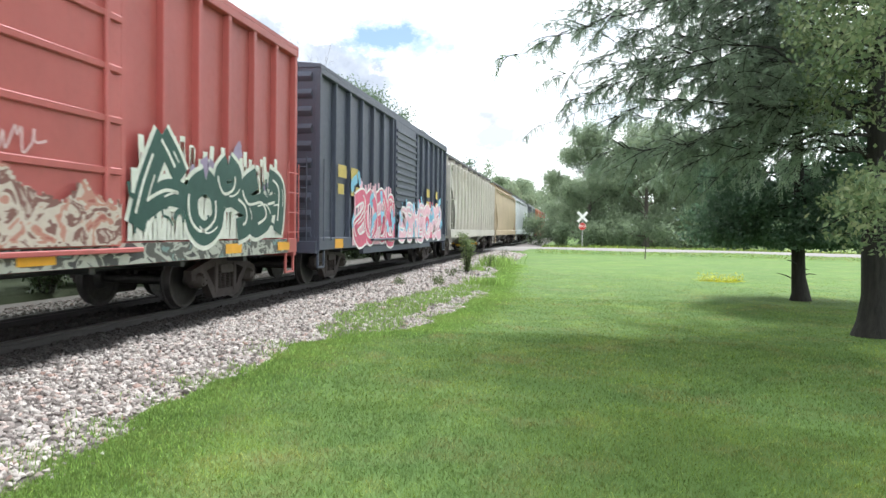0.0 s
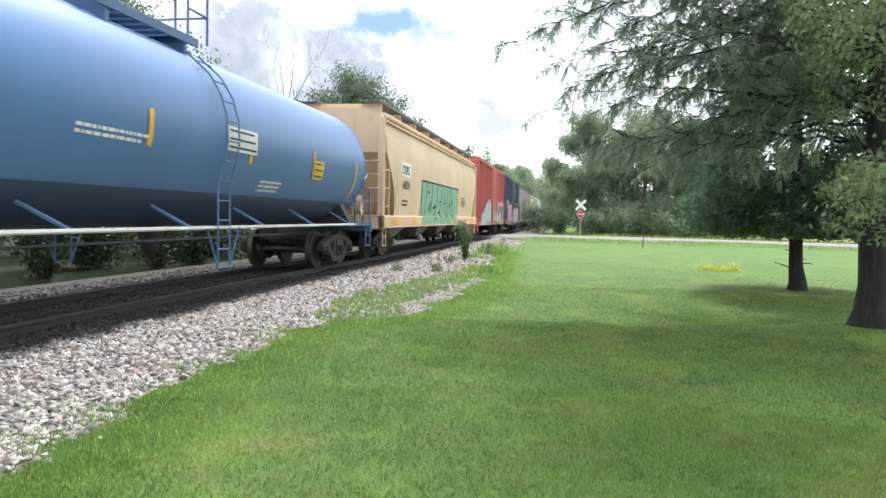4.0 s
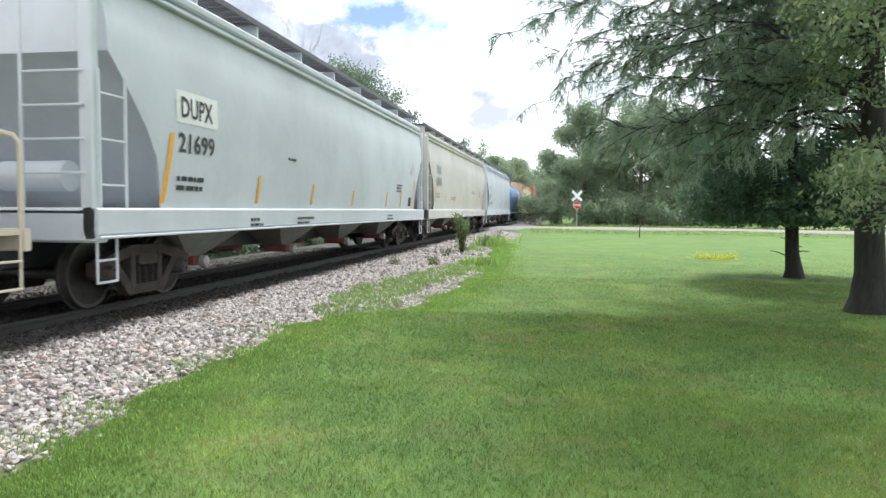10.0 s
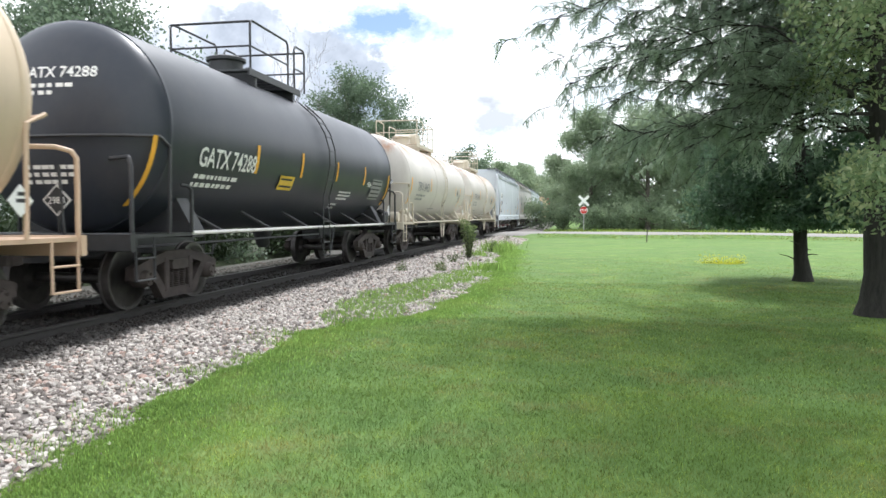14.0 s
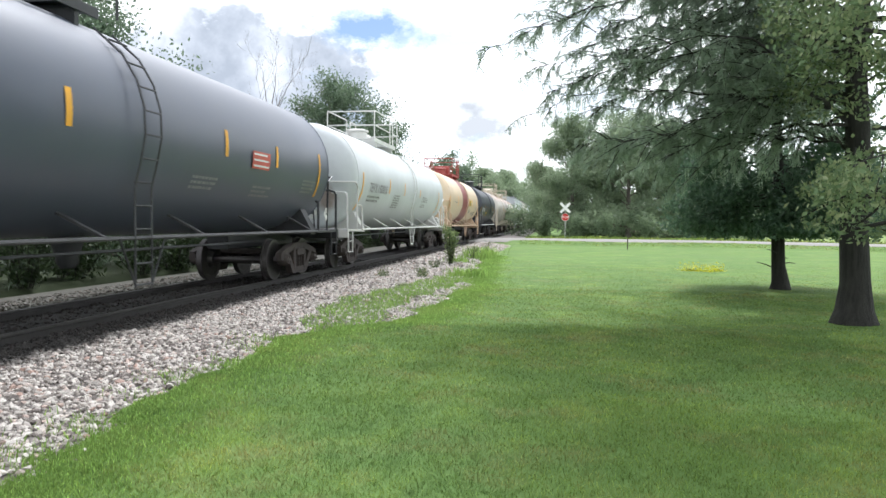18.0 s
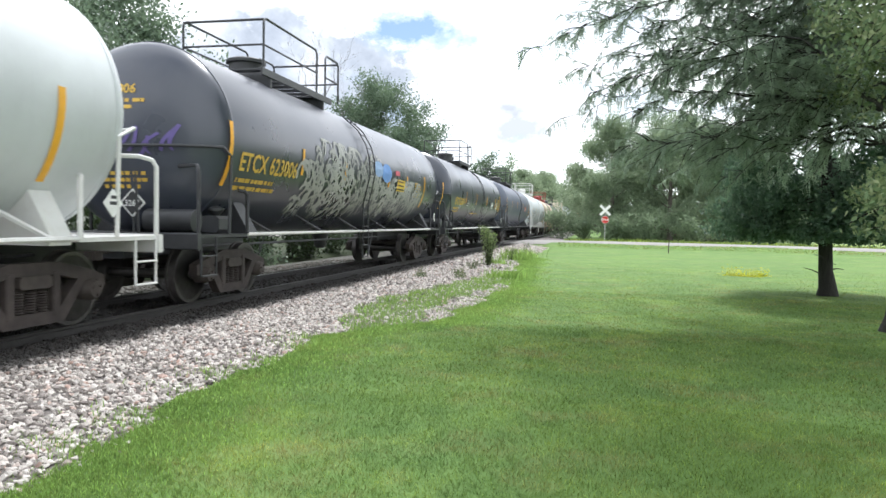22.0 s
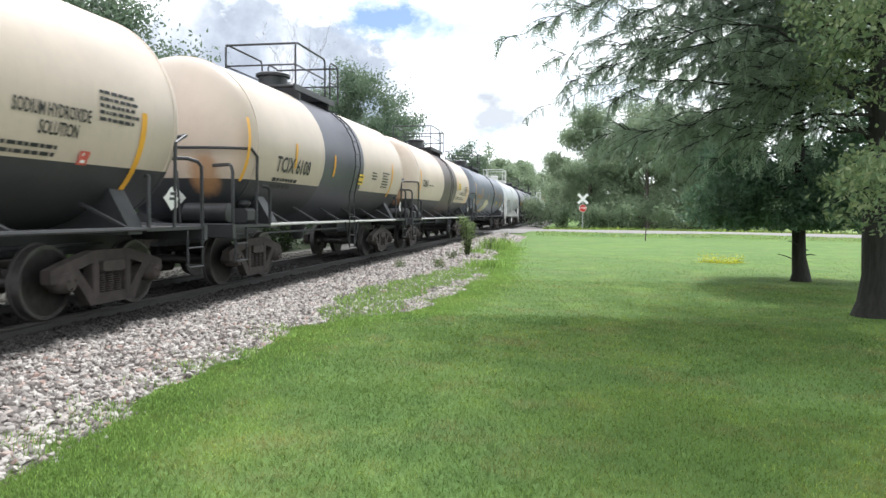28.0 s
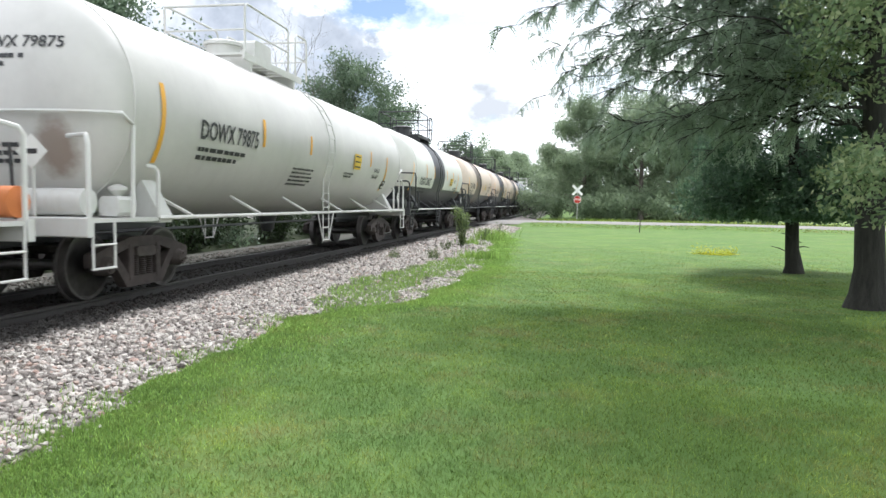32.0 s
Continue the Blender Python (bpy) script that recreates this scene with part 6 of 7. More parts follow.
    _, dc = hopper_car(7, span(7)[0], dict(dy=shift(7), mat=grey, label="light grey covered hopper with orange stripes and red gates", mark=("DUPX", "21699", -7.6, 2.15), plate=True, stripes=tuple((y, z, h) for y, (_, z, h) in zip((-8.05, -5.0, -2.2, 0.8, 4.33, 6.2, 8.08), st)), gate=redg, bars=((-3.6, 2.3, 0.5, 1), (5.6, 2.1, 0.8, 3), (-5.4, 1.12, 0.5, 2), (-3.2, 1.12, 0.9, 2), (4.2, 1.12, 0.8, 2)), labels=(("k", 7.4, 7.8, 1.45, 1.75),)))
    tag(dc, 7.5, 8.05, 2.5, 2.95, plain("faded_red_spray", (0.40, 0.17, 0.15)), 41, 0.03, 3)
    # tanks
    blk, drk = MAT_BLACK, P("dark_trim", (0.06, 0.06, 0.065))
    white_trim = P("white_trim", (0.62, 0.62, 0.60), (0.3, 0.2, 0.12), 0.3)
    cream_trim = P("cream_trim", (0.58, 0.52, 0.42), (0.34, 0.16, 0.08), 0.4)
    blue_trim = P("blue_trim", (0.09, 0.16, 0.30))
    std = lambda h=0.55: ((-6.0, 2.2, 1.1), (-2.8, 2.45, h), (-0.6, 2.45, h), (1.7, 2.45, h), (3.8, 2.45, h), (6.1, 2.2, 1.1))

    def sp(length, ends=True, z=2.45, h=0.5):
        half = length / 2 - 1.5
        ys = [-half] + [(-half + 2 * half * i / 5) for i in range(1, 5)] + [half]
        return tuple((y, z - (0.25 if i in (0, 5) else 0), 1.0 if i in (0, 5) else h) for i, y in enumerate(ys))

    T = []
    T.append((4, dict(mat=tank_paint("blue_tank", (0.085, 0.19, 0.40), (0.045, 0.075, 0.14), -0.95, amount=0.35), label="weathered blue tank car with yellow stripes", trim=blue_trim, rail=white_trim, bars=((-3.0, 2.3, 1.6, 2), (2.2, 1.9, 1.0, 3)), labels=(("w", 0.6, 1.7, 2.35, 2.75), ("y", 4.6, 5.2, 2.1, 2.5)), plat=-0.5)))
    cream_t = tank_paint("cream_tank", (0.55, 0.505, 0.465), amount=0.3, rust=0.9)
    T.append((8, dict(mat=cream_t, label="cream insulated tank car with rust stains on top", trim=cream_trim, under=blk, light_under=True, r=1.55, head=0.5, jacket=True, ink=MAT_GREYINK, mark="TEVX 84436", mark_at=(-4.2, 2.24, 0.32, 2.05), stripes=((-1.98, 2.52, 0.5), (0.95, 2.60, 0.42), (3.5, 2.42, 0.4), (5.0, 2.2, 0.9), (-5.3, 2.2, 0.9)), labels=(("k", 3.7, 4.05, 2.1, 2.4), ("w", 2.3, 2.7, 1.35, 1.7)), plat=0.3, plat_half=1.6, housing=True, split_rail=True, ladder=0.4, bars=((0.9, 2.0, 1.0, 2), (-3.4, 1.6, 1.2, 1)))))
    T.append((9, dict(mat=cream_t, label="cream insulated tank car with orange rust on its top", trim=cream_trim, under=blk, light_under=True, r=1.55, head=0.5, jacket=True, ink=MAT_GREYINK, mark="TEVX 84455", mark_at=(-4.3, 2.24, 0.32, 2.05), stripes=((-1.9, 2.5, 0.5), (1.6, 2.64, 0.45), (3.9, 2.42, 0.4), (5.2, 2.2, 0.9), (-5.3, 2.2, 0.9)), labels=(("k", 1.35, 1.7, 1.75, 2.0), ("k", 4.15, 4.45, 2.25, 2.5)), plat=0.3, plat_half=1.6, housing=True, split_rail=True, ladder=0.83, bars=((4.6, 2.3, 0.7, 5), (-1.2, 1.6, 1.2, 1)))))
    black_t = tank_paint("black_tank", (0.033, 0.038, 0.050), amount=0.2, rough=0.36, coat=0.0, spec=0.32)
    T.append((10, dict(mat=black_t, hazard="2988", brake_end=1, label="glossy black tank car with white lettering", ink=MAT_WHITE, rail=white_trim, head_mark="GATX 74288", mark="GATX 74288", mark_at=(-4.85, 2.1, 0.30, 1.95), stripes=((-6.05, 1.95, 0.95), (-2.85, 2.34, 0.5), (-0.72, 2.38, 0.5), (1.5, 2.38, 0.45), (3.75, 2.4, 0.48), (6.2, 2.1, 0.9)), labels=(("y", -1.75, -1.05, 1.85, 2.12), ("g", 4.5, 5.5, 1.80, 2.35)), texts=(("FRA A/P", 4.1, 2.12, 0.14, 0.75),), plat=-0.5, plat_half=1.2, ladder=0.8, bars=((2.0, 1.9, 1.0, 3), (1.8, 1.6, 0.6, 2)))))
    T.append((11, dict(mat=tank_paint("cream_maroon_tank", (0.61, 0.48, 0.34), band=(0.23, 0.06, 0.06), half=(-1.61, 1.39), amount=0.28), label="cream tank car with a broad maroon band and red dome", trim=P("salmon_trim", (0.55, 0.40, 0.28), (0.3, 0.12, 0.06), 0.35), plat_mat=P("red_dome", (0.34, 0.06, 0.05)), under=blk, light_under=True, ink=MAT_GREYINK, stripes=((-6.2, 2.2, 1.0), (-3.0, 2.5, 0.5), (2.1, 2.55, 0.5), (3.75, 2.55, 0.48), (6.2, 2.3, 1.0)), labels=(("y", 2.45, 3.05, 2.34, 2.72), ("k", 5.3, 5.7, 1.7, 1.98)), bars=((2.3, 2.05, 1.1, 3), (4.0, 1.95, 1.2, 3), (5.5, 2.3, 0.8, 5), (-4.6, 2.4, 1.6, 1)), housing=True, plat=0.2)))
    pale_t = tank_paint("pale_tank", (0.55, 0.575, 0.59), amount=0.22, stain=(0.20, 0.13, 0.10))
    T.append((12, dict(mat=pale_t, brake_end=1, label="pale grey tank car with dark stencilled lettering", trim=white_trim, under=blk, light_under=True, ink=MAT_GREYINK, head_mark="100010", mark="TEVX 100010", mark_at=(-5.85, 2.22, 0.28, 2.25), stripes=((-6.6, 2.2, 1.1), (-3.2, 2.5, 0.5), (-0.8, 2.5, 0.45), (2.2, 2.45, 0.3), (6.9, 2.2, 1.0)), bars=((-2.4, 2.2, 1.0, 6), (2.8, 2.3, 1.3, 3), (2.8, 2.0, 1.0, 2)), plat=-1.2, plat_half=1.5, ladder=0.75)))
    dk = tank_paint("dark_grey_tank", (0.128, 0.142, 0.176), amount=0.2, rough=0.38, coat=0.12)
    slate = tank_paint("slate_tank", (0.088, 0.101, 0.138), amount=0.2, rough=0.40, coat=0.08)
    T.append((13, dict(mat=slate, label="dark grey tank car with faded white lettering", rail=drk, ink=MAT_GREYINK, head_mark="257219", mark="TILX 257219", mark_at=(-6.05, 2.25, 0.26, 2.05), stripes=((-7.05, 2.5, 0.9), (-3.9, 2.6, 0.45), (-0.82, 2.63, 0.45), (3.18, 2.64, 0.45), (5.4, 2.6, 0.42), (8.0, 2.4, 1.0)), labels=(("r", 4.2, 5.0, 2.3, 2.62),), bars=((2.2, 2.0, 0.9, 3), (4.5, 1.95, 0.9, 3), (7.0, 2.2, 0.8, 4)), plat=-1.0, plat_half=1.6, ladder=0.75)))
    black2 = tank_paint("black_tank_new", (0.044, 0.050, 0.068), amount=0.15, rough=0.27, coat=0.22)
    T.append((14, dict(mat=black2, label="shiny black tank car with yellow lettering", rail=white_trim, ink=MAT_GOLD, head_mark="623041", mark="ETCX 623041", mark_at=(-4.9, 2.08, 0.30, 2.0), stripes=((-7.6, 2.3, 1.0), (-2.6, 2.42, 0.5), (0.15, 2.45, 0.5), (3.35, 2.45, 0.45), (6.5, 2.4, 0.55), (8.35, 2.35, 1.0)), front_cut=0.75, labels=(("k", -2.4, -2.05, 2.05, 2.35), ("w", 4.9, 5.5, 2.12, 2.4), ("w", 6.68, 7.12, 2.05, 2.45)), plat=0.45, plat_half=1.3, ladder=1.6, bars=((-0.5, 1.75, 2.6, 1), (7.35, 2.58, 0.8, 7)))))
    T.append((15, dict(mat=black2, hazard="3267", label="black tank car with yellow lettering and silver graffiti", rail=white_trim, ink=MAT_GOLD, head_mark="623006", head_tag=plain("purple_spray", (0.12, 0.09, 0.26)), mark="ETCX 623006", mark_at=(-5.8, 2.12, 0.30, 2.2), stripes=((-6.15, 2.35, 1.0), (-3.35, 2.45, 0.5), (-0.95, 2.45, 0.45), (2.5, 2.5, 0.5), (4.4, 2.45, 0.45), (6.6, 2.3, 1.0)), labels=(("y", 3.3, 4.1, 2.2, 2.52),), bars=((5.35, 2.5, 0.75, 6),), plat=-2.0, plat_half=1.7, ladder=0.65)))
    T.append((16, dict(mat=pale_t, label="pale grey tank car with black lettering and a scrawled tag", trim=white_trim, under=blk, light_under=True, ink=MAT_INK, mark="TEVX 70361", mark_at=(-4.05, 2.12, 0.32, 1.95), stripes=((-6.5, 2.2, 1.0), (-1.98, 2.42, 0.5), (2.72, 2.42, 0.4), (4.72, 2.35, 0.4), (6.9, 2.2, 1.0)), labels=(("k", -2.0, -1.55, 1.85, 2.12), ("k", 5.25, 5.55, 1.65, 1.85)), bars=((3.4, 2.35, 1.0, 2), (2.4, 2.0, 0.6, 4)), plat=-0.6, plat_half=1.4, ladder=0.45)))
    T.append((17, dict(mat=dk, brake_end=1, label="dark grey tank car with orange lettering and graffiti tags", rail=drk, ink=plain("orange_lettering", (0.42, 0.20, 0.05)), mark="UTLX 670413", mark_at=(-6.05, 2.15, 0.27, 2.1), stripes=((-6.95, 2.5, 1.1), (-3.85, 2.6, 0.5), (-0.45, 2.45, 0.42), (3.61, 2.68, 0.5), (6.4, 2.63, 0.45), (7.9, 2.3, 1.0)), labels=(("y", 4.35, 5.0, 1.9, 2.16), ("k", 6.75, 7.05, 1.9, 2.15)), bars=((7.15, 2.25, 0.6, 6),), plat=-2.4, plat_half=1.6, ladder=1.6)))
    creamy = (0.60, 0.500, 0.415)
    T.append((18, dict(mat=tank_paint("cream_brown_tank", creamy, (0.032, 0.035, 0.042), -0.78, (0.10, 0.08, 0.075), (-1.19, 2.21), 0.3, rust=0.2, stain=(0.34, 0.17, 0.08)), label="cream and black tank car with a brown band", ink=MAT_INK, rail=white_trim, stripes=((-5.4, 2.4, 1.0), (3.05, 2.65, 0.5), (6.2, 2.3, 1.0)), labels=(("y", 3.3, 3.95, 2.42, 2.75),), texts=(("SODIUM HYDROXIDE SOLUTION", 3.75, 2.2, 0.13, 1.6), ("CLNX", -5.0, 2.3, 0.26, 0.9)), bars=((5.3, 2.6, 0.7, 6), (3.0, 2.05, 2.8, 2), (-3.9, 2.36, 1.0, 1)), plat=1.0, plat_half=1.3, ladder=0.9)))
    T.append((19, dict(mat=tank_paint("cream_black_tank", creamy, (0.032, 0.035, 0.042), -0.70, (0.070, 0.072, 0.095), (-1.95, 1.10), 0.25, stain=(0.42, 0.22, 0.10)), label="cream and black tank car with a black band", ink=MAT_INK, rail=white_trim, stripes=((-4.45, 2.4, 1.1), (-2.28, 2.45, 0.5), (0.1, 2.4, 0.5), (5.5, 2.3, 1.0)), labels=(("y", 2.0, 2.5, 2.05, 2.32),), mark="TCIX 6108", mark_at=(-3.2, 2.10, 0.30, 1.75), bars=((3.3, 2.4, 0.5, 3), (4.4, 2.45, 0.7, 6)), plat=0.6, plat_half=1.25, ladder=1.55)))
    T.append((20, dict(mat=tank_paint("cream_grey_tank", creamy, (0.034, 0.036, 0.042), -0.72, (0.12, 0.095, 0.08), (-2.62, -0.02), 0.3, rust=0.3, stain=(0.20, 0.08, 0.05)), label="stained cream and black tank car with a grey-brown band", ink=MAT_INK, rail=drk, stripes=((-4.45, 2.25, 1.1), (-0.95, 2.4, 0.5), (2.4, 2.3, 0.4), (7.0, 2.1, 1.0)), labels=(("y", 3.45, 3.85, 2.25, 2.6), ("r", 5.88, 6.05, 1.86, 2.02)), mark="TILX 160358", mark_at=(-3.75, 2.22, 0.30, 1.9), texts=(("SODIUM HYDROXIDE", 4.75, 2.34, 0.15, 1.2), ("SOLUTION", 5.15, 2.15, 0.15, 0.62)), bars=((4.7, 2.0, 0.9, 2), (6.1, 2.72, 0.8, 5)), plat=0.1, plat_half=1.3, ladder=0.2)))
    T.append((21, dict(mat=tank_paint("white_black_tank", (0.66, 0.66, 0.62), (0.032, 0.034, 0.040), -0.66, (0.040, 0.042, 0.052), (-2.12, 0.48), 0.2), label="white and black tank car with a black band", ink=MAT_INK, rail=white_trim, stripes=((-5.0, 2.3, 1.0), (-2.51, 2.6, 0.5), (-0.84, 2.6, 0.5), (2.3, 2.6, 0.45), (4.1, 2.6, 0.42), (5.6, 2.3, 1.0)), labels=(("y", 3.2, 3.85, 2.15, 2.5),), mark="OLNX 224027", mark_at=(-3.6, 2.05, 0.30, 2.15), bars=((4.4, 2.4, 0.5, 2), (4.4, 2.05, 1.2, 2)), plat=0.2, plat_half=1.3, ladder=0.15)))
    warm_t = tank_paint("warm_pale_tank", (0.575, 0.56, 0.54), amount=0.25, stain=(0.20, 0.13, 0.10))
    T.append((22, dict(mat=warm_t, placard_at=(0.75, 1.9), label="pale grey tank car with dark lettering and a yellow label", trim=white_trim, under=blk, light_under=True, ink=MAT_INK, head_mark="DOWX 79875", mark="DOWX 79875", mark_at=(-4.95, 2.28, 0.30, 2.05), stripes=((-6.0, 2.4, 1.1), (-2.65, 2.58, 0.5), (-0.2, 2.55, 0.4), (4.6, 2.55, 0.42), (6.4, 2.2, 1.0)), labels=(("y", 3.0, 3.6, 2.2, 2.6), ("k", 6.3, 6.6, 1.75, 2.0)), texts=(("SR-9016", 5.0, 2.2, 0.12, 0.6), ("FRA A/P", 4.95, 2.02, 0.12, 0.6)), bars=((-1.0, 2.0, 1.4, 5), (2.4, 2.05, 0.8, 2)), plat=-0.6, plat_half=1.4, ladder=0.9, housing=True)))
    T.append((23, dict(mat=pale_t, label="pale tank car with orange end gear", trim=white_trim, res_mat=P("orange_paint", (0.62, 0.20, 0.06)), under=blk, brake_end=1, ink=MAT_INK, stripes=((6.2, 2.2, 1.0),))))
    for k, spec in T:
        if "stripes" not in spec:
            spec["stripes"] = sp(span(k)[0])
        spec["dy"] = shift(k)
        c, dc = tank_car(k, span(k)[0], spec)
        if k == 15:
            silver = plain("silver_spray", (0.36, 0.36, 0.34))
            slashes(dc, -3.3, 6.1, 1.40, 2.50, silver, 330, 31)
            slashes(dc, -2.6, 1.6, 2.2, 3.0, silver, 70, 37)
            for by, bz, bw, bh, bm in ((2.2, 2.62, 0.46, 0.25, plain("blue_spray", (0.13, 0.28, 0.62))), (1.45, 2.68, 0.42, 0.20, plain("pale_sky_spray", (0.24, 0.36, 0.58)))):
                rim = [(by + bw * math.cos(i * math.tau / 20) * (1 + 0.08 * math.sin(i * 2.3)), bz + bh * math.sin(i * math.tau / 20)) for i in range(20)]
                blob = Mesh().add([(dc.surf(z) + 0.032, y + dc.dy, z) for y, z in rim] + [(dc.surf(bz) + 0.034, by + dc.dy, bz)], [(i, (i + 1) % 20, 20) for i in range(20)])
                part("graffiti_blob", blob.done("paint", bm, False), c, label="light blue sprayed oval")
            dc.patch("graffiti_bar", plain("red_spray", (0.55, 0.10, 0.14)), 3.05, 3.5, 2.62, 2.75, lift=0.03)
            tag(dc, 3.6, 5.4, 2.65, 3.1, MAT_GREYINK, 5, 0.03, 4)
        if k == 16:
            tag(dc, -2.2, -0.7, 1.5, 2.0, MAT_GREYINK, 8, 0.018, 5)
            tag(dc, 0.9, 1.5, 2.1, 2.7, MAT_GREYINK, 9, 0.018, 4)
        if k == 17:
            pale = plain("pale_spray", (0.42, 0.42, 0.45))
            tag(dc, -4.0, -2.2, 1.75, 2.15, pale, 12, 0.022, 9)
            tag(dc, -3.9, -2.4, 1.5, 1.75, pale, 13, 0.014, 9)
            tag(dc, 0.1, 0.8, 1.6, 1.9, pale, 15, 0.016, 4)
            gold, straw, rr = plain("gold_spray", (0.50, 0.34, 0.08)), plain("pale_yellow_spray", (0.60, 0.56, 0.40)), random.Random(14)
            m1, m2 = Mesh(), Mesh()
            for i in range(8):
                y = -2.15 + 0.25 * i
                c1 = curve([(y - 0.25, 1.42 + rr.uniform(0, 0.12)), (y, 1.75), (y + 0.22, 2.12 + rr.uniform(-0.18, 0.08))], 5)
                dc.stroke(m1, [(p - 0.05, q - 0.01) for p, q in c1], 0.30, dc.lift + 0.003 + 0.0004 * i)
                dc.stroke(m2, c1, 0.25, dc.lift + 0.009 + 0.0004 * i)
            part("gold_graffiti", m1.done("paint", gold, False), c, label="gold rim of a sprayed tag")
            part("straw_graffiti", m2.done("paint", straw, False), c, label="pale yellow filled tag")


MAT_GOLD = plain("yellow_lettering", (0.62, 0.40, 0.06), 0.6)
build_train()


# ---- trees ----
def leaf_mat(name, dark, mid, light, scale=0.8, back=0.35):
    m, k, b = material(name, 0.5, spec=0.3)
    pos = k.t.nodes.new("ShaderNodeNewGeometry")
    n = k.noise(pos.outputs["Position"], scale, 4, 0.6)
    f = k.math("ADD", k.math("MULTIPLY", n, 0.55), k.math("MULTIPLY", pos.outputs["Random Per Island"], 0.45))
    col = k.ramp(f, [(0.28, dark), (0.5, mid), (0.72, light)])
    k.link(col, b.inputs["Base Color"])
    tr = k.t.nodes.new("ShaderNodeBsdfTranslucent")
    k.link(k.mix(0.5, col, shade(light, 1.5)), tr.inputs[0])
    mx = k.t.nodes.new("ShaderNodeMixShader")
    mx.inputs[0].default_value = back
    out = k.t.nodes["Material Output"]
    k.link(b.outputs[0], mx.inputs[1])
    k.link(tr.outputs[0], mx.inputs[2])
    k.link(mx.outputs[0], out.inputs[0])
    return m


def bark_mat(name, c):
    m, k, b = material(name, 0.9)
    co = coords(k)
    r = k.noise(k.mapping(co, (14, 14, 2.2)), 1.0, 6, 0.7)
    k.link(k.mix(k.ramp(r, [(0.35, (0, 0, 0)), (0.65, (1, 1, 1))]), shade(c, 0.45), shade(c, 1.25)), b.inputs["Base Color"])
    bump(k, b, r, 0.9, 0.04)
    return m


BARK, BARK_GREY = bark_mat("dark_bark", (0.027, 0.026, 0.022)), bark_mat("grey_bark", (0.16, 0.14, 0.12))
LEAF_LOCUST = leaf_mat("locust_leaf", (0.160, 0.215, 0.165), (0.225, 0.290, 0.220), (0.300, 0.370, 0.270), 0.7, 0.58)
LEAF_OAK = leaf_mat("oak_leaf", (0.066, 0.118, 0.055), (0.125, 0.198, 0.092), (0.255, 0.290, 0.150), 4.0, 0.42)
LEAF_FIR = leaf_mat("fir_needle", (0.045, 0.085, 0.056), (0.070, 0.125, 0.080), (0.110, 0.175, 0.105), 1.0, 0.40)
# distance haze is painted into these leaves as a pale, greyish green
LEAF_FAR_HAZY = leaf_mat("hazy_far_leaf", (0.130, 0.180, 0.120), (0.185, 0.245, 0.155), (0.255, 0.315, 0.195), 0.25, 0.55)
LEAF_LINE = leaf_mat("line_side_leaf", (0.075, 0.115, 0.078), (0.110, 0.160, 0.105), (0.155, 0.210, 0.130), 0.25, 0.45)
# shrubs behind the train: its shade is put into their near-black leaf colour
LEAF_SHADED = leaf_mat("shaded_rank_shrub_leaf", (0.018, 0.034, 0.014), (0.034, 0.058, 0.022), (0.06, 0.09, 0.035), 1.5, 0.15)
LEAF_BUSH = leaf_mat("shrub_leaf", (0.045, 0.075, 0.025), (0.085, 0.125, 0.04), (0.15, 0.19, 0.07), 2.0, 0.3)


def leaf_quads(c, length, width, down=0.3, r=rng):
    """Leaf blades round given points: a diamond each, at a random tilt."""
    n = len(c)
    d = r.normal(0, 1, (n, 3))
    d[:, 2] -= down
    d /= np.linalg.norm(d, axis=1)[:, None]
    s = np.cross(d, r.normal(0, 1, (n, 3)))
    s /= np.linalg.norm(s, axis=1)[:, None] + 1e-9
    L = (length * r.uniform(0.65, 1.3, n))[:, None]
    W = (width * r.uniform(0.7, 1.2, n))[:, None]
    v = np.stack([c - d * L * 0.5, c + s * W * 0.5 - d * L * 0.08, c + d * L * 0.5, c - s * W * 0.5 - d * L * 0.08], 1)
    return v.reshape(-1, 3), np.arange(n * 4).reshape(-1, 4)


def frond_quads(c, d, length, pairs, r=rng):
    """Feathery compound leaves: a drooping stalk with small leaflets in pairs."""
    n = len(c)
    d = d / np.linalg.norm(d, axis=1)[:, None]
    side = np.cross(d, np.array([0, 0, 1.0]))
    side /= np.linalg.norm(side, axis=1)[:, None] + 1e-9
    L = length * r.uniform(0.7, 1.25, n)
    out = []
    for i in range(pairs):
        t = (i + 0.6) / pairs
        p = c + d * (L * t)[:, None] + np.array([0, 0, -1]) * (L * 0.35 * t * t)[:, None]
        for s in (1, -1):
            w = (L / pairs * 0.62)[:, None]
            l = (L * 0.26 * (1.15 - 0.5 * t))[:, None]
            dirn = side * s * 0.9 + d * 0.45 + np.array([0, 0, -0.25])
            out.append(np.stack([p, p + dirn * l * 0.5 + d * w, p + dirn * l, p + dirn * l * 0.5 - d * w], 1))
    v = np.concatenate(out)
    return v.reshape(-1, 3), np.arange(len(v) * 4).reshape(-1, 4)


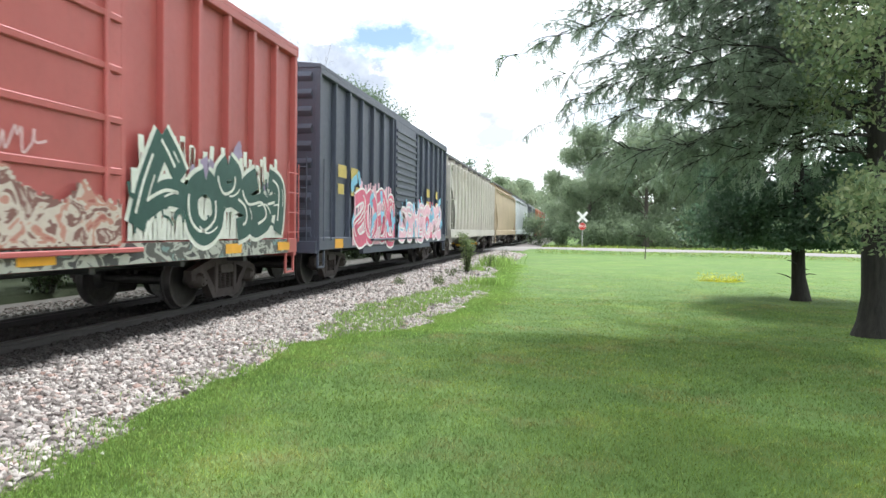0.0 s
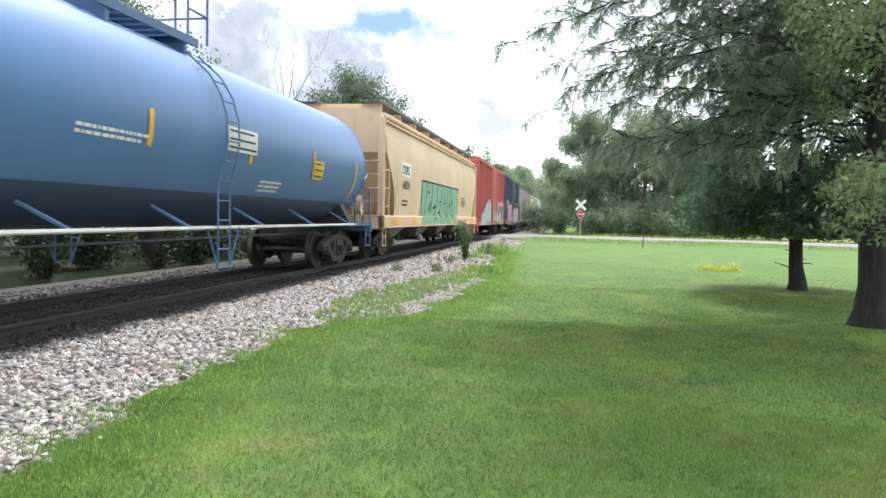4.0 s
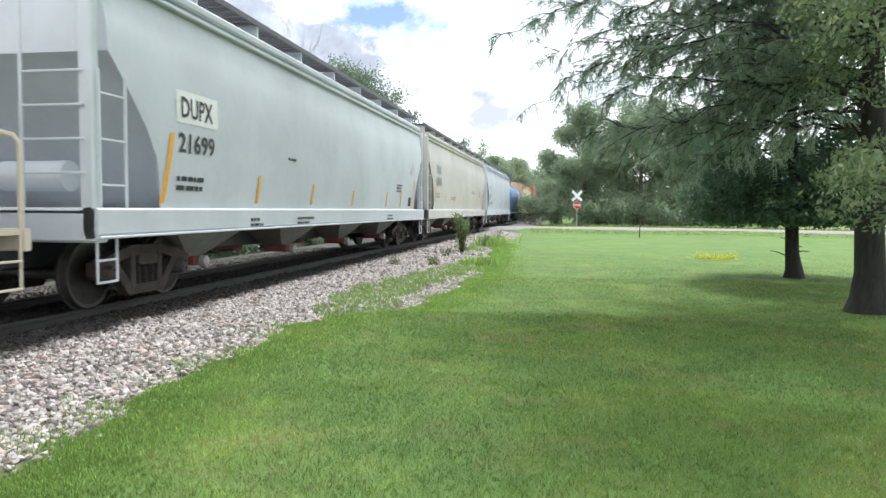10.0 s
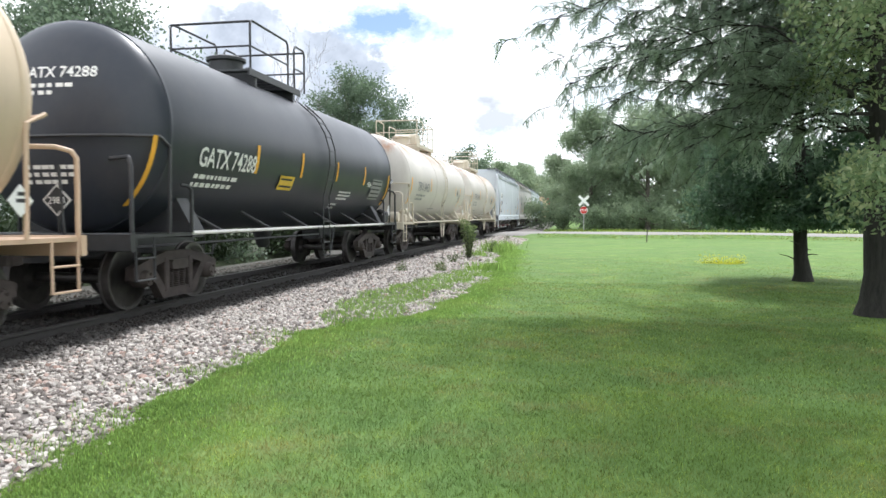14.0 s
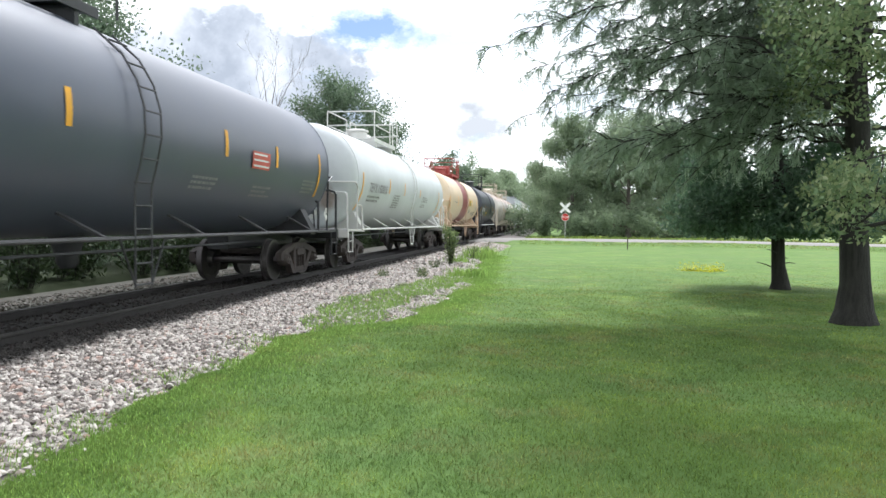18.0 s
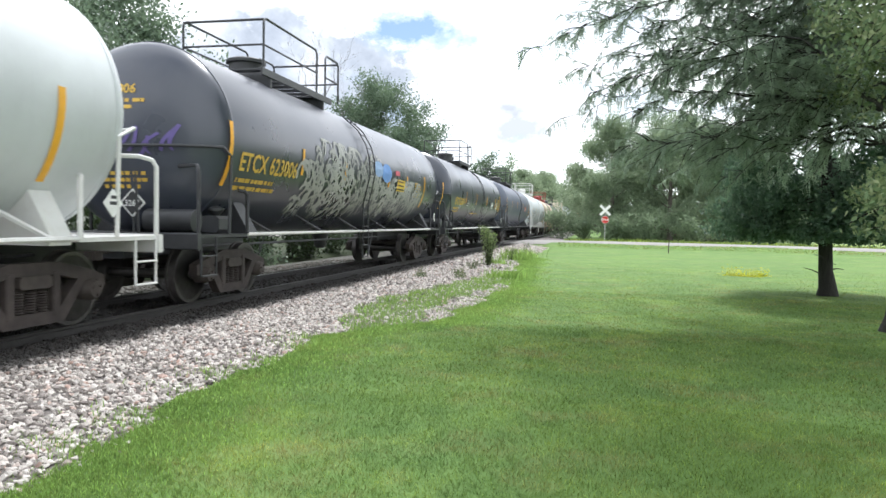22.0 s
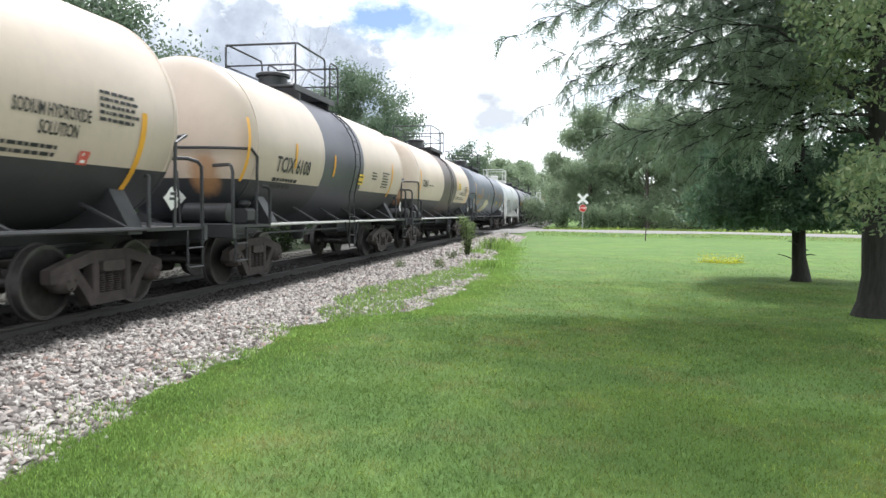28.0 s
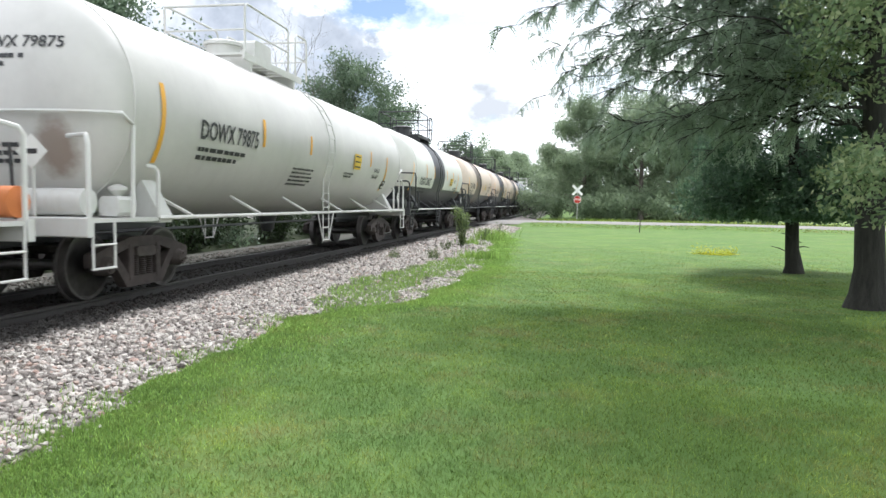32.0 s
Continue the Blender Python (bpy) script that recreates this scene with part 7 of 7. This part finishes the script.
def limb(p, d, length, r0, depth, tubes, tips, rnd, sag=0.06, wild=0.28, kids=3, spread=0.75):
    """A crooked tapering limb that forks into smaller ones."""
    pts, rs = [Vector(p)], [r0]
    d = Vector(d).normalized()
    n = 5
    for i in range(n):
        d = (d + Vector((rnd.uniform(-wild, wild), rnd.uniform(-wild, wild), rnd.uniform(-wild, wild) * 0.7 - sag))).normalized()
        pts.append(pts[-1] + d * length / n)
        rs.append(r0 * (1 - 0.72 * (i + 1) / n))
    tubes.append((pts, rs))
    if depth == 0:
        tips += [(pts[i], r0) for i in range(2, n + 1)]
        return
    for j in range(kids):
        i = rnd.randint(2, n) if j else n
        q = Vector((rnd.gauss(0, 1), rnd.gauss(0, 1), rnd.gauss(0, 0.7))).normalized()
        limb(pts[i], (d + q * spread), length * rnd.uniform(0.45, 0.66), max(0.006, rs[i] * 0.72), depth - 1, tubes, tips, rnd, sag, wild, kids, spread)


def sprays(limbs, twigs, per_metre, size, r, rnd):
    """Leafy twigs set all round bowed limbs, with small drooping compound leaves; gives the leaves and adds limbs and twigs to the list."""
    C, D = [], []
    for z0, end, full in limbs:
        a, b = Vector((0, 0, z0)), Vector(end)
        out = (b - a).normalized()
        length = (b - a).length
        across = Vector((-out.y, out.x, 0)).normalized()
        bend, lift, kink = rnd.uniform(-0.8, 0.8), rnd.uniform(0.1, 0.6), rnd.uniform(-0.3, 0.3)
        spine = []
        for i in range(13):
            u = i / 12
            p = a.lerp(b, u) + across * (bend * math.sin(math.pi * u) + rnd.uniform(-0.10, 0.10)) + Vector((0, 0, lift * math.sin(math.pi * u) + kink * math.sin(2 * math.pi * u) + rnd.uniform(-0.09, 0.09)))
            spine.append(p)
        spine[0] = a
        twigs.append((spine, [0.036 * (1 - i / 12) ** 1.6 + 0.004 for i in range(13)]))
        for i in range(int(length * per_metre * full)):
            u = rnd.uniform(0.15, 1.0) ** 0.8 * 11.99
            p = spine[int(u)].lerp(spine[int(u) + 1], u % 1)
            l = rnd.uniform(0.45, 1.35) * (1.05 - 0.045 * u)
            turn = rnd.choice((-1, 1)) * rnd.uniform(0.15, 1.25)
            d = (out * math.cos(turn) + across * math.sin(turn) + Vector((0, 0, rnd.uniform(-0.75, 0.75)))).normalized()
            pts, q = [p], p
            for j in range(5):
                d = (d + Vector((rnd.uniform(-0.22, 0.22), rnd.uniform(-0.22, 0.22), rnd.uniform(-0.20, 0.10) - 0.05))).normalized()
                q = q + d * l / 5
                pts.append(q)
            twigs.append((pts, [0.010, 0.008, 0.007, 0.005, 0.004, 0.003]))
            n = int(l * 19) + 3
            for j in range(n):
                w = (0.12 + 0.88 * (j + rnd.random()) / n) * 4.999
                c = pts[int(w)].lerp(pts[int(w) + 1], w % 1)
                e = d * rnd.uniform(0.0, 0.8) + Vector((rnd.gauss(0, 0.6), rnd.gauss(0, 0.6), rnd.uniform(-0.7, 0.25)))
                C.append(tuple(c))
                D.append(tuple(e))
    return frond_quads(np.array(C), np.array(D), size, 6, r)


def tree(name, label, at, trunk, limbs, depth, kids, bark, leaf, leaves, seed, sag=0.05, spread=0.75, lean=(0, 0), upper=None, shape=None):
    """trunk: (height, radius at the foot); limbs: rows of (height share, direction, length, radius)."""
    rnd = random.Random(seed)
    r = np.random.default_rng(seed)
    t = thing(name, label, "tree", at)
    h, r0 = trunk
    m = Mesh()
    pts, rs = [], []
    for i in range(9):
        u = i / 8
        pts.append((lean[0] * u * h + 0.03 * rnd.uniform(-1, 1) * (i > 0), lean[1] * u * h + 0.03 * rnd.uniform(-1, 1) * (i > 0), -0.15 + (h + 0.15) * u))
        rs.append(r0 * (1.75 if i == 0 else 1.0 - 0.55 * u))
    pts.insert(1, (0, 0, 0.22))
    rs.insert(1, r0 * 1.18)
    m.tube(pts, rs, 14)
    part("trunk", m.done("trunk", bark), t)
    tubes, tips, tubes_out = [], [], []
    for u, d, length, rad in (limbs if leaves is None or leaves[0] != "frond" else ()):
        p = Vector((lean[0] * u * h, lean[1] * u * h, u * h))
        limb(p, d, length, rad, depth, tubes, tips, rnd, sag, 0.22, kids, spread)
    if shape:
        tubes = [(p, q) for p, q in tubes if q[0] > 0.06 or rnd.random() < shape(np.array([tuple(p[-1])]))[0]]
    high_tips = []
    if upper:
        for u, d, length, rad in upper[0]:
            limb(Vector((lean[0] * u * h, lean[1] * u * h, u * h)), d, length, rad, 2, tubes, high_tips, rnd, 0.02, 0.22, 4, 0.85)
    small = Mesh()
    for p, q in tubes:
        if q[0] > 0.06:
            part("limb", Mesh().tube(p, q, 7).done("limb", bark), t)
        else:
            small.tube(p, q, 4)
    if small.v:
        tagged(part("branchwork", small.done("branchwork", bark), t), kind="stuff")
    if leaf:
        kind, n, size, clump = leaves
    if leaf and kind == "frond":
        v, f = sprays(limbs, tubes_out, n, size, r, rnd)
        tagged(part("crown", arrays("crown", v, f, leaf), t), kind="stuff")
        tw = Mesh()
        for p, q in tubes_out:
            tw.tube(p, q, 4)
        tagged(part("branchwork", tw.done("branchwork", bark), t), kind="stuff")
    elif leaf:
        P = np.array([tuple(p) for p, _ in tips])
        idx = r.integers(0, len(P), n)
        c = P[idx] + r.normal(0, clump, (n, 3)) * np.array([1, 1, 0.75])
        if shape:
            c = c[r.uniform(0, 1, len(c)) < shape(c)]
        v, f = leaf_quads(c, size, size * 0.55, 0.3, r)
        tagged(part("crown", arrays("crown", v, f, leaf), t), kind="stuff")
    if upper:
        P = np.array([tuple(p) for p, _ in high_tips])
        c = P[r.integers(0, len(P), upper[1])] + r.normal(0, upper[3], (upper[1], 3))
        v, f = leaf_quads(c[c[:, 2] > 5.9 + 0.36 * np.maximum(c[:, 1], 0)], upper[2], upper[2] * 0.5, 0.3, r)
        tagged(part("upper_crown", arrays("upper_crown", v, f, leaf), t), kind="stuff")
    return t


def ring(n, h0, h1, up0, up1, l0, l1, rad, seed, arc=(0, 6.2832)):
    """Limbs set round a trunk."""
    rnd = random.Random(seed)
    out = []
    for i in range(n):
        u = i / max(1, n - 1)
        a = arc[0] + (arc[1] - arc[0]) * ((i * 0.382) % 1.0) + rnd.uniform(-0.25, 0.25)
        el = up0 + (up1 - up0) * u + rnd.uniform(-0.12, 0.12)
        out.append((h0 + (h1 - h0) * u, (math.cos(a) * math.cos(el), math.sin(a) * math.cos(el), math.sin(el)), (l0 + (l1 - l0) * u) * rnd.uniform(0.85, 1.15), rad * (1 - 0.5 * u)))
    return out


def oak_shape(c):
    """Two tiers of boughs with a gap of sky between them."""
    x, z = c[:, 0] - 0.24 * c[:, 1], c[:, 2]
    upper = np.clip((z - np.interp(x, [-3.6, -3.2, -2.6], [3.6, 3.1, 2.95])) / 0.15, 0, 1) * np.clip((x + 3.65) / 0.8, 0, 1)
    lower = np.clip((z - np.interp(x, [-3.4, -2.9, -2.2], [1.60, 1.42, 1.25])) / 0.55, 0, 1) * np.clip((x + np.interp(z, [1.4, 1.8, 2.2, 2.75], [3.30, 3.30, 3.05, 2.65])) / 0.7, 0, 1) * np.clip((2.80 - z) / 0.3, 0, 1)
    return np.maximum(upper, lower)


def fir_shape(c):
    return np.clip((c[:, 2] - 1.20) / 0.25, 0, 1)


def build_trees():
    # the big locust by the lawn, whose limbs reach out over it
    # height on the trunk, outer end, fullness
    reach = [(3.0, (-3.9, -0.6, 2.9), 1.0), (3.2, (-4.3, 0.8, 3.0), 1.0), (3.8, (-4.9, -0.2, 3.6), 0.8), (4.2, (-4.5, 1.4, 4.1), 1.0), (4.8, (-4.2, -1.2, 4.7), 1.0), (5.2, (-4.4, 0.6, 5.5), 1.0),
             (5.6, (-6.0, -0.2, 4.35), 0.38), (4.3, (-5.3, 0.1, 3.35), 0.55), (4.7, (-5.0, 0.4, 4.2), 0.7), (2.6, (-2.8, 0.2, 2.3), 0.8), (3.5, (-2.2, -1.2, 3.6), 0.7), (4.4, (-2.6, 1.5, 4.6), 0.8), (5.0, (-2.4, -0.4, 5.2), 0.8),
             (3.4, (-2.5, 1.8, 3.0), 0.8), (2.7, (-1.7, -0.9, 2.6), 0.7), (4.0, (1.6, 0.5, 4.6), 0.8), (5.0, (1.0, -1.2, 5.6), 0.8), (4.9, (-1.2, -1.9, 5.0), 0.9), (5.4, (-3.3, 1.6, 5.8), 1.0), (3.9, (-3.4, 0.3, 4.0), 1.0),
             (4.6, (-3.6, -0.5, 4.4), 1.0), (3.3, (-3.5, 0.2, 2.7), 1.0), (3.1, (-3.2, 1.4, 2.5), 0.9), (4.1, (-4.0, -0.9, 3.6), 0.9), (2.9, (-3.0, -0.5, 2.5), 0.8), (5.1, (-3.9, -0.6, 5.2), 0.9),
             (3.6, (-1.8, 3.6, 3.6), 0.6), (4.4, (-0.6, 4.4, 4.6), 0.6), (3.2, (0.6, 3.8, 3.3), 0.6), (4.8, (-2.8, 3.2, 5.2), 0.7), (3.8, (-3.2, 2.6, 3.3), 0.8), (4.6, (1.8, 3.4, 5.0), 0.9), (5.2, (-0.2, 2.6, 5.8), 0.9), (4.2, (-1.4, 0.9, 4.4), 0.9), (3.3, (-1.5, 0.6, 3.2), 0.7), (4.9, (-1.6, -0.6, 4.7), 0.9)]
    # the far side of the crown, which shades the lawn behind
    reach += [(4.6, (-2.8, 5.0, 4.3), 0.6), (4.8, (-1.2, 5.6, 4.1), 0.5), (4.6, (0.5, 6.0, 4.3), 0.5), (5.0, (2.0, 5.8, 4.6), 0.6), (4.4, (-3.7, 3.9, 4.0), 0.6), (5.4, (-3.0, 4.2, 5.6), 0.6), (5.6, (-0.4, 5.0, 5.8), 0.6)]
    reach += [(4.4, (-4.1, 0.2, 4.6), 0.9), (3.5, (-4.1, 0.0, 3.3), 0.9), (5.4, (-4.9, 0.3, 5.0), 0.8), (4.0, (-3.7, 1.0, 3.5), 0.9), (5.0, (-4.4, -0.5, 4.1), 0.8)]
    high = [(0.82, (-0.85, 0.15, 0.42), 3.3, 0.08), (0.88, (-0.75, -0.40, 0.50), 3.2, 0.08), (0.92, (-0.70, 0.65, 0.55), 3.6, 0.08), (0.95, (-0.35, -0.75, 0.60), 3.8, 0.12), (1.0, (-0.4, 0.0, 1.0), 3.8, 0.12),
            (0.9, (0.2, 0.85, 0.4), 5.4, 0.12), (0.88, (0.5, -0.2, 0.35), 3.5, 0.12), (0.88, (-0.5, -0.25, 0.3), 3.5, 0.12), (0.92, (0.2, 0.4, 0.4), 3.0, 0.12), (0.94, (-0.7, 0.1, 0.3), 4.0, 0.12), (0.85, (0.75, 0.55, 0.35), 4.8, 0.12), (0.9, (0.6, 0.8, 0.4), 5.5, 0.12), (0.95, (0.9, 0.2, 0.5), 4.5, 0.12), (0.86, (-0.35, 0.8, 0.35), 5.2, 0.12), (0.84, (0.6, 0.75, 0.35), 5.0, 0.12), (0.85, (0.85, -0.2, 0.5), 3.6, 0.12), (0.97, (-0.6, 0.35, 0.75), 4.4, 0.12), (0.93, (0.1, -0.7, 0.7), 3.6, 0.12)]
    tree("honey_locust_tree", "large dark honey locust with feathery drooping leaves", (4.64, 12.1, 0), (6.2, 0.24), reach, 3, 4, BARK, LEAF_LOCUST, ("frond", 7.9, 0.150, 0.15), 21, 0.035, 0.72, (-0.01, 0.0), (high, 40000, 0.20, 0.46))
    # thin dark fir behind it
    fir = ring(30, 0.30, 0.98, -0.10, 0.5, 2.0, 0.6, 0.035, 5) + ring(34, 0.23, 0.55, -0.28, -0.05, 1.35, 1.5, 0.03, 6)
    t = tree("fir_tree", "slim dark fir with short dead twigs low on its trunk", (5.2, 17.8, 0), (5.8, 0.165), fir, 1, 5, BARK, LEAF_FIR, ("leaf", 72000, 0.11, 0.15), 9, 0.03, 0.6, (-0.035, 0), None, fir_shape)
    rnd = random.Random(4)
    for i in range(9):
        z, a = rnd.uniform(0.35, 1.9), rnd.uniform(0, 6.28)
        q = Vector((math.cos(a), math.sin(a), rnd.uniform(-0.1, 0.4))) * rnd.uniform(0.25, 0.6)
        b = Vector((-0.035 * z, 0, z))
        part("dead_twig", Mesh().tube([b, b + q * 0.6 + Vector((0, 0, 0.03)), b + q], [0.02, 0.013, 0.006], 5).done("dead_twig", BARK), t)
    # broad-leaved tree whose outer boughs hang in from the side
    oak = [(0.42, (-0.95, -0.05, -0.02), 2.5, 0.09), (0.46, (-0.9, 0.25, 0.0), 2.4, 0.09), (0.50, (-0.9, -0.3, 0.05), 2.4, 0.09), (0.36, (-0.95, 0.1, 0.0), 2.3, 0.08), (0.62, (-0.92, 0.05, 0.18), 2.6, 0.09), (0.70, (-0.9, -0.3, 0.2), 2.6, 0.09), (0.74, (-0.85, 0.35, 0.25), 2.6, 0.09), (0.80, (-0.9, 0.0, 0.3), 2.7, 0.09),
           (0.88, (-0.7, 0.2, 0.6), 2.8, 0.09), (0.97, (-0.2, 0.3, 1.0), 2.8, 0.09), (0.9, (0.6, 0.2, 0.6), 2.6, 0.09), (0.7, (0.2, -0.8, 0.5), 2.6, 0.09), (0.6, (0.8, 0.3, 0.3), 2.4, 0.08)]
    tree("oak_tree", "broad-leaved oak with light green and reddish leaves", (6.05, 9.5, 0), (5.2, 0.24), oak, 2, 5, BARK, LEAF_OAK, ("leaf", 34000, 0.088, 0.11), 33, 0.04, 0.70, (0, 0), None, oak_shape)
    # woods beyond the road and along the far side of the line
    far = [("broadleaf_tree", (7.5, 78, 0.0), 12.5, 5.6, 1), ("broadleaf_tree", (1.7, 80, 0.0), 12.6, 5.2, 2), ("broadleaf_tree", (13.5, 80, 0.0), 12.0, 5.4, 3), ("broadleaf_tree", (19, 92, 0.0), 9.0, 5.0, 4),
           ("broadleaf_tree", (-15.5, 52, 0), 11.7, 5.0, 5), ("broadleaf_tree", (-18.0, 24.5, 0), 11.0, 4.7, 6), ("broadleaf_tree", (-21, 16, 0), 11.8, 5.0, 7)]
    far += [("broadleaf_tree", (-14, 92, 0), 9.5, 4.2, 8), ("broadleaf_tree", (-13, 112, 0), 9.6, 4.8, 9), ("broadleaf_tree", (-12, 140, 0), 10.5, 5.6, 10), ("broadleaf_tree", (-11.5, 175, 0), 12, 6.5, 11), ("broadleaf_tree", (4, 190, 0), 13, 7.5, 12), ("broadleaf_tree", (-2, 260, 0), 17, 10, 13), ("broadleaf_tree", (-22, 70, 0), 10, 5, 14),
           ("broadleaf_tree", (-12.8, 124, 0), 11.5, 4.2, 20), ("broadleaf_tree", (-11.8, 158, 0), 12.5, 5.0, 21), ("broadleaf_tree", (-1.5, 150, 0), 13, 5.5, 22), ("broadleaf_tree", (5.0, 88, 0), 11.0, 5.0, 23), ("broadleaf_tree", (11.0, 90, 0), 11.0, 5.0, 24),
           ("broadleaf_tree", (26, 118, 0), 9, 6, 15), ("broadleaf_tree", (36, 124, 0), 9.5, 6.5, 16), ("broadleaf_tree", (47, 120, 0), 9, 6.5, 17), ("broadleaf_tree", (58, 126, 0), 10, 7, 18), ("broadleaf_tree", (70, 120, 0), 10, 7, 19)]
    for nm, at, h, rad, seed in far:
        n = 9
        limbs = ring(16, 0.08, 0.97, -0.05, 1.2, rad * 0.70, rad * 0.60, 0.11, seed)
        big = rad / 5.0
        tree(nm, "leafy green broadleaf tree in full summer crown", at, (h * 0.62, 0.22 * big + 0.05), limbs, 2, 4, BARK_GREY, LEAF_FAR_HAZY if at[0] > -10 or at[1] > 100 else LEAF_LINE, ("leaf", 60000 if seed < 8 else 16000, (0.12 if seed < 8 else 0.25) * big + 0.03 + at[1] * 0.0010, 0.50 * big), 100 + seed, 0.02, 0.85)
    # dead tree
    dead = ring(9, 0.3, 1.0, 0.7, 1.25, 4.2, 3.0, 0.07, 44)
    tree("dead_tree", "bare grey dead tree with fine upright twigs", (-17.5, 42.5, 0), (8.6, 0.17), dead, 3, 3, BARK_GREY, None, None, 45, -0.04, 0.5)
    dead = ring(5, 0.35, 1.0, 0.7, 1.2, 2.8, 2.2, 0.05, 46)
    tree("dead_tree", "small bare dead tree with thin twigs", (-13.5, 78, 0), (5.0, 0.12), dead, 2, 3, BARK_GREY, None, None, 47, -0.04, 0.5)


build_trees()


def shrub(name, label, at, h, w, n, size, seed, leaf=None):
    r = np.random.default_rng(seed)
    rnd = random.Random(seed)
    t = thing(name, label, "shrub", at)
    m = Mesh()
    P = []
    for i in range(max(4, int(n / 90))):
        a = rnd.uniform(0, 6.28)
        tip = Vector((math.cos(a) * w * rnd.uniform(0.1, 1), math.sin(a) * w * rnd.uniform(0.1, 1), h * rnd.uniform(0.55, 1)))
        b = Vector((tip.x * 0.15, tip.y * 0.15, -0.05))
        m.tube([b, b.lerp(tip, 0.5) + Vector((0, 0, 0.05 * h)), tip], [0.012, 0.009, 0.004], 4)
        P += [b.lerp(tip, u) for u in (0.2, 0.4, 0.6, 0.8, 0.95, 1.0)]
    tagged(part("stem_growth", m.done("stem_growth", BARK), t), kind="stuff")
    P = np.array([tuple(p) for p in P])
    c = P[r.integers(0, len(P), n)] + r.normal(0, 0.10 * w + 0.03, (n, 3))
    c[:, 2] = np.maximum(c[:, 2], 0.02)
    v, f = leaf_quads(c, size, size * 0.45, 0.0, r)
    tagged(part("foliage", arrays("foliage", v, f, leaf or LEAF_BUSH), t), kind="stuff")


LEAF_WEED = leaf_mat("weed_leaf", (0.075, 0.115, 0.045), (0.13, 0.185, 0.070), (0.21, 0.26, 0.11), 2.0, 0.4)
shrub("weed_bush", "leggy green weed bush growing in the ballast", (-3.75, 25.6, 0.0), 1.42, 0.34, 1500, 0.085, 3, LEAF_WEED)
shrub("weed_clump", "low brownish weed clump in the ballast", (-4.6, 18.6, 0.03), 0.22, 0.26, 420, 0.05, 4)
for i, (x, y, h) in enumerate(((-3.9, 20.4, 0.2), (-3.6, 19.2, 0.18), (-3.4, 29.5, 0.55), (-3.5, 31.5, 0.5), (-3.3, 34.5, 0.6), (-3.9, 23.0, 0.3))):
    shrub("weed_clump", "low straggling weeds at the ballast edge", (x, y, 0.0), h, 0.26, 260, 0.06, 20 + i)
rs_ = random.Random(2)
for i in range(76):
    y = 3 + i * 1.35
    shrub("track_side_shrub", "rank green shrub on the far side of the rails", (-11.2 - rs_.uniform(0, 1.7), y + rs_.uniform(-1, 1), 0), rs_.uniform(1.3, 3.0), rs_.uniform(1.0, 1.6), 1300, 0.17, 60 + i, LEAF_SHADED)
for i, (x, y, h, w) in enumerate(((1.5, 72, 2.4, 2.2), (5.0, 71, 2.6, 2.4), (9.0, 70, 2.2, 2.2), (13.0, 69, 2.4, 2.3), (17.0, 66, 1.8, 1.6), (-1.2, 76, 2.6, 2.0))):
    shrub("hedge_shrub", "dense green shrub under the roadside trees", (x, y, 0), h, w, 1500, 0.30, 200 + i, LEAF_FAR_HAZY)
shrub("yellow_weed", "bright yellow-green flowering weed patch in the lawn", (4.75, 24.3, 0.0), 0.08, 0.75, 900, 0.06, 300, leaf_mat("yellow_flower", (0.32, 0.36, 0.03), (0.50, 0.50, 0.03), (0.62, 0.58, 0.05), 2.0, 0.2))


# ---- what moves ----
def along(t):
    """Metres that the train has rolled after t seconds."""
    u = t / 10
    return 112.70 * u - 0.273 * u * u - 0.118 * u ** 3


def motions():
    for k, car in CARS.items():
        mid = span(k)[1]
        walk(car, [(t, pose(TRACK_X, mid + along(t), RAIL_Z)) for t in [i * 2.0 for i in range(17)]])
        # the wheels roll while the car is near
        near = [i for i in range(0, 961) if -14 < mid + along(i / 30) < 40]
        if not near:
            continue
        for w in WHEELSETS[car]:
            p = w.location.copy()
            times = sorted({0, 960, *near})
            rows = []
            for i in times:
                j = min(max(i, near[0]), near[-1])
                a = -math.degrees((along(j / 30) - along(near[0] / 30)) / 0.457)
                rows.append((i / 30, pose(p.x, p.y, p.z, a)))
            walk(w, rows)


motions()
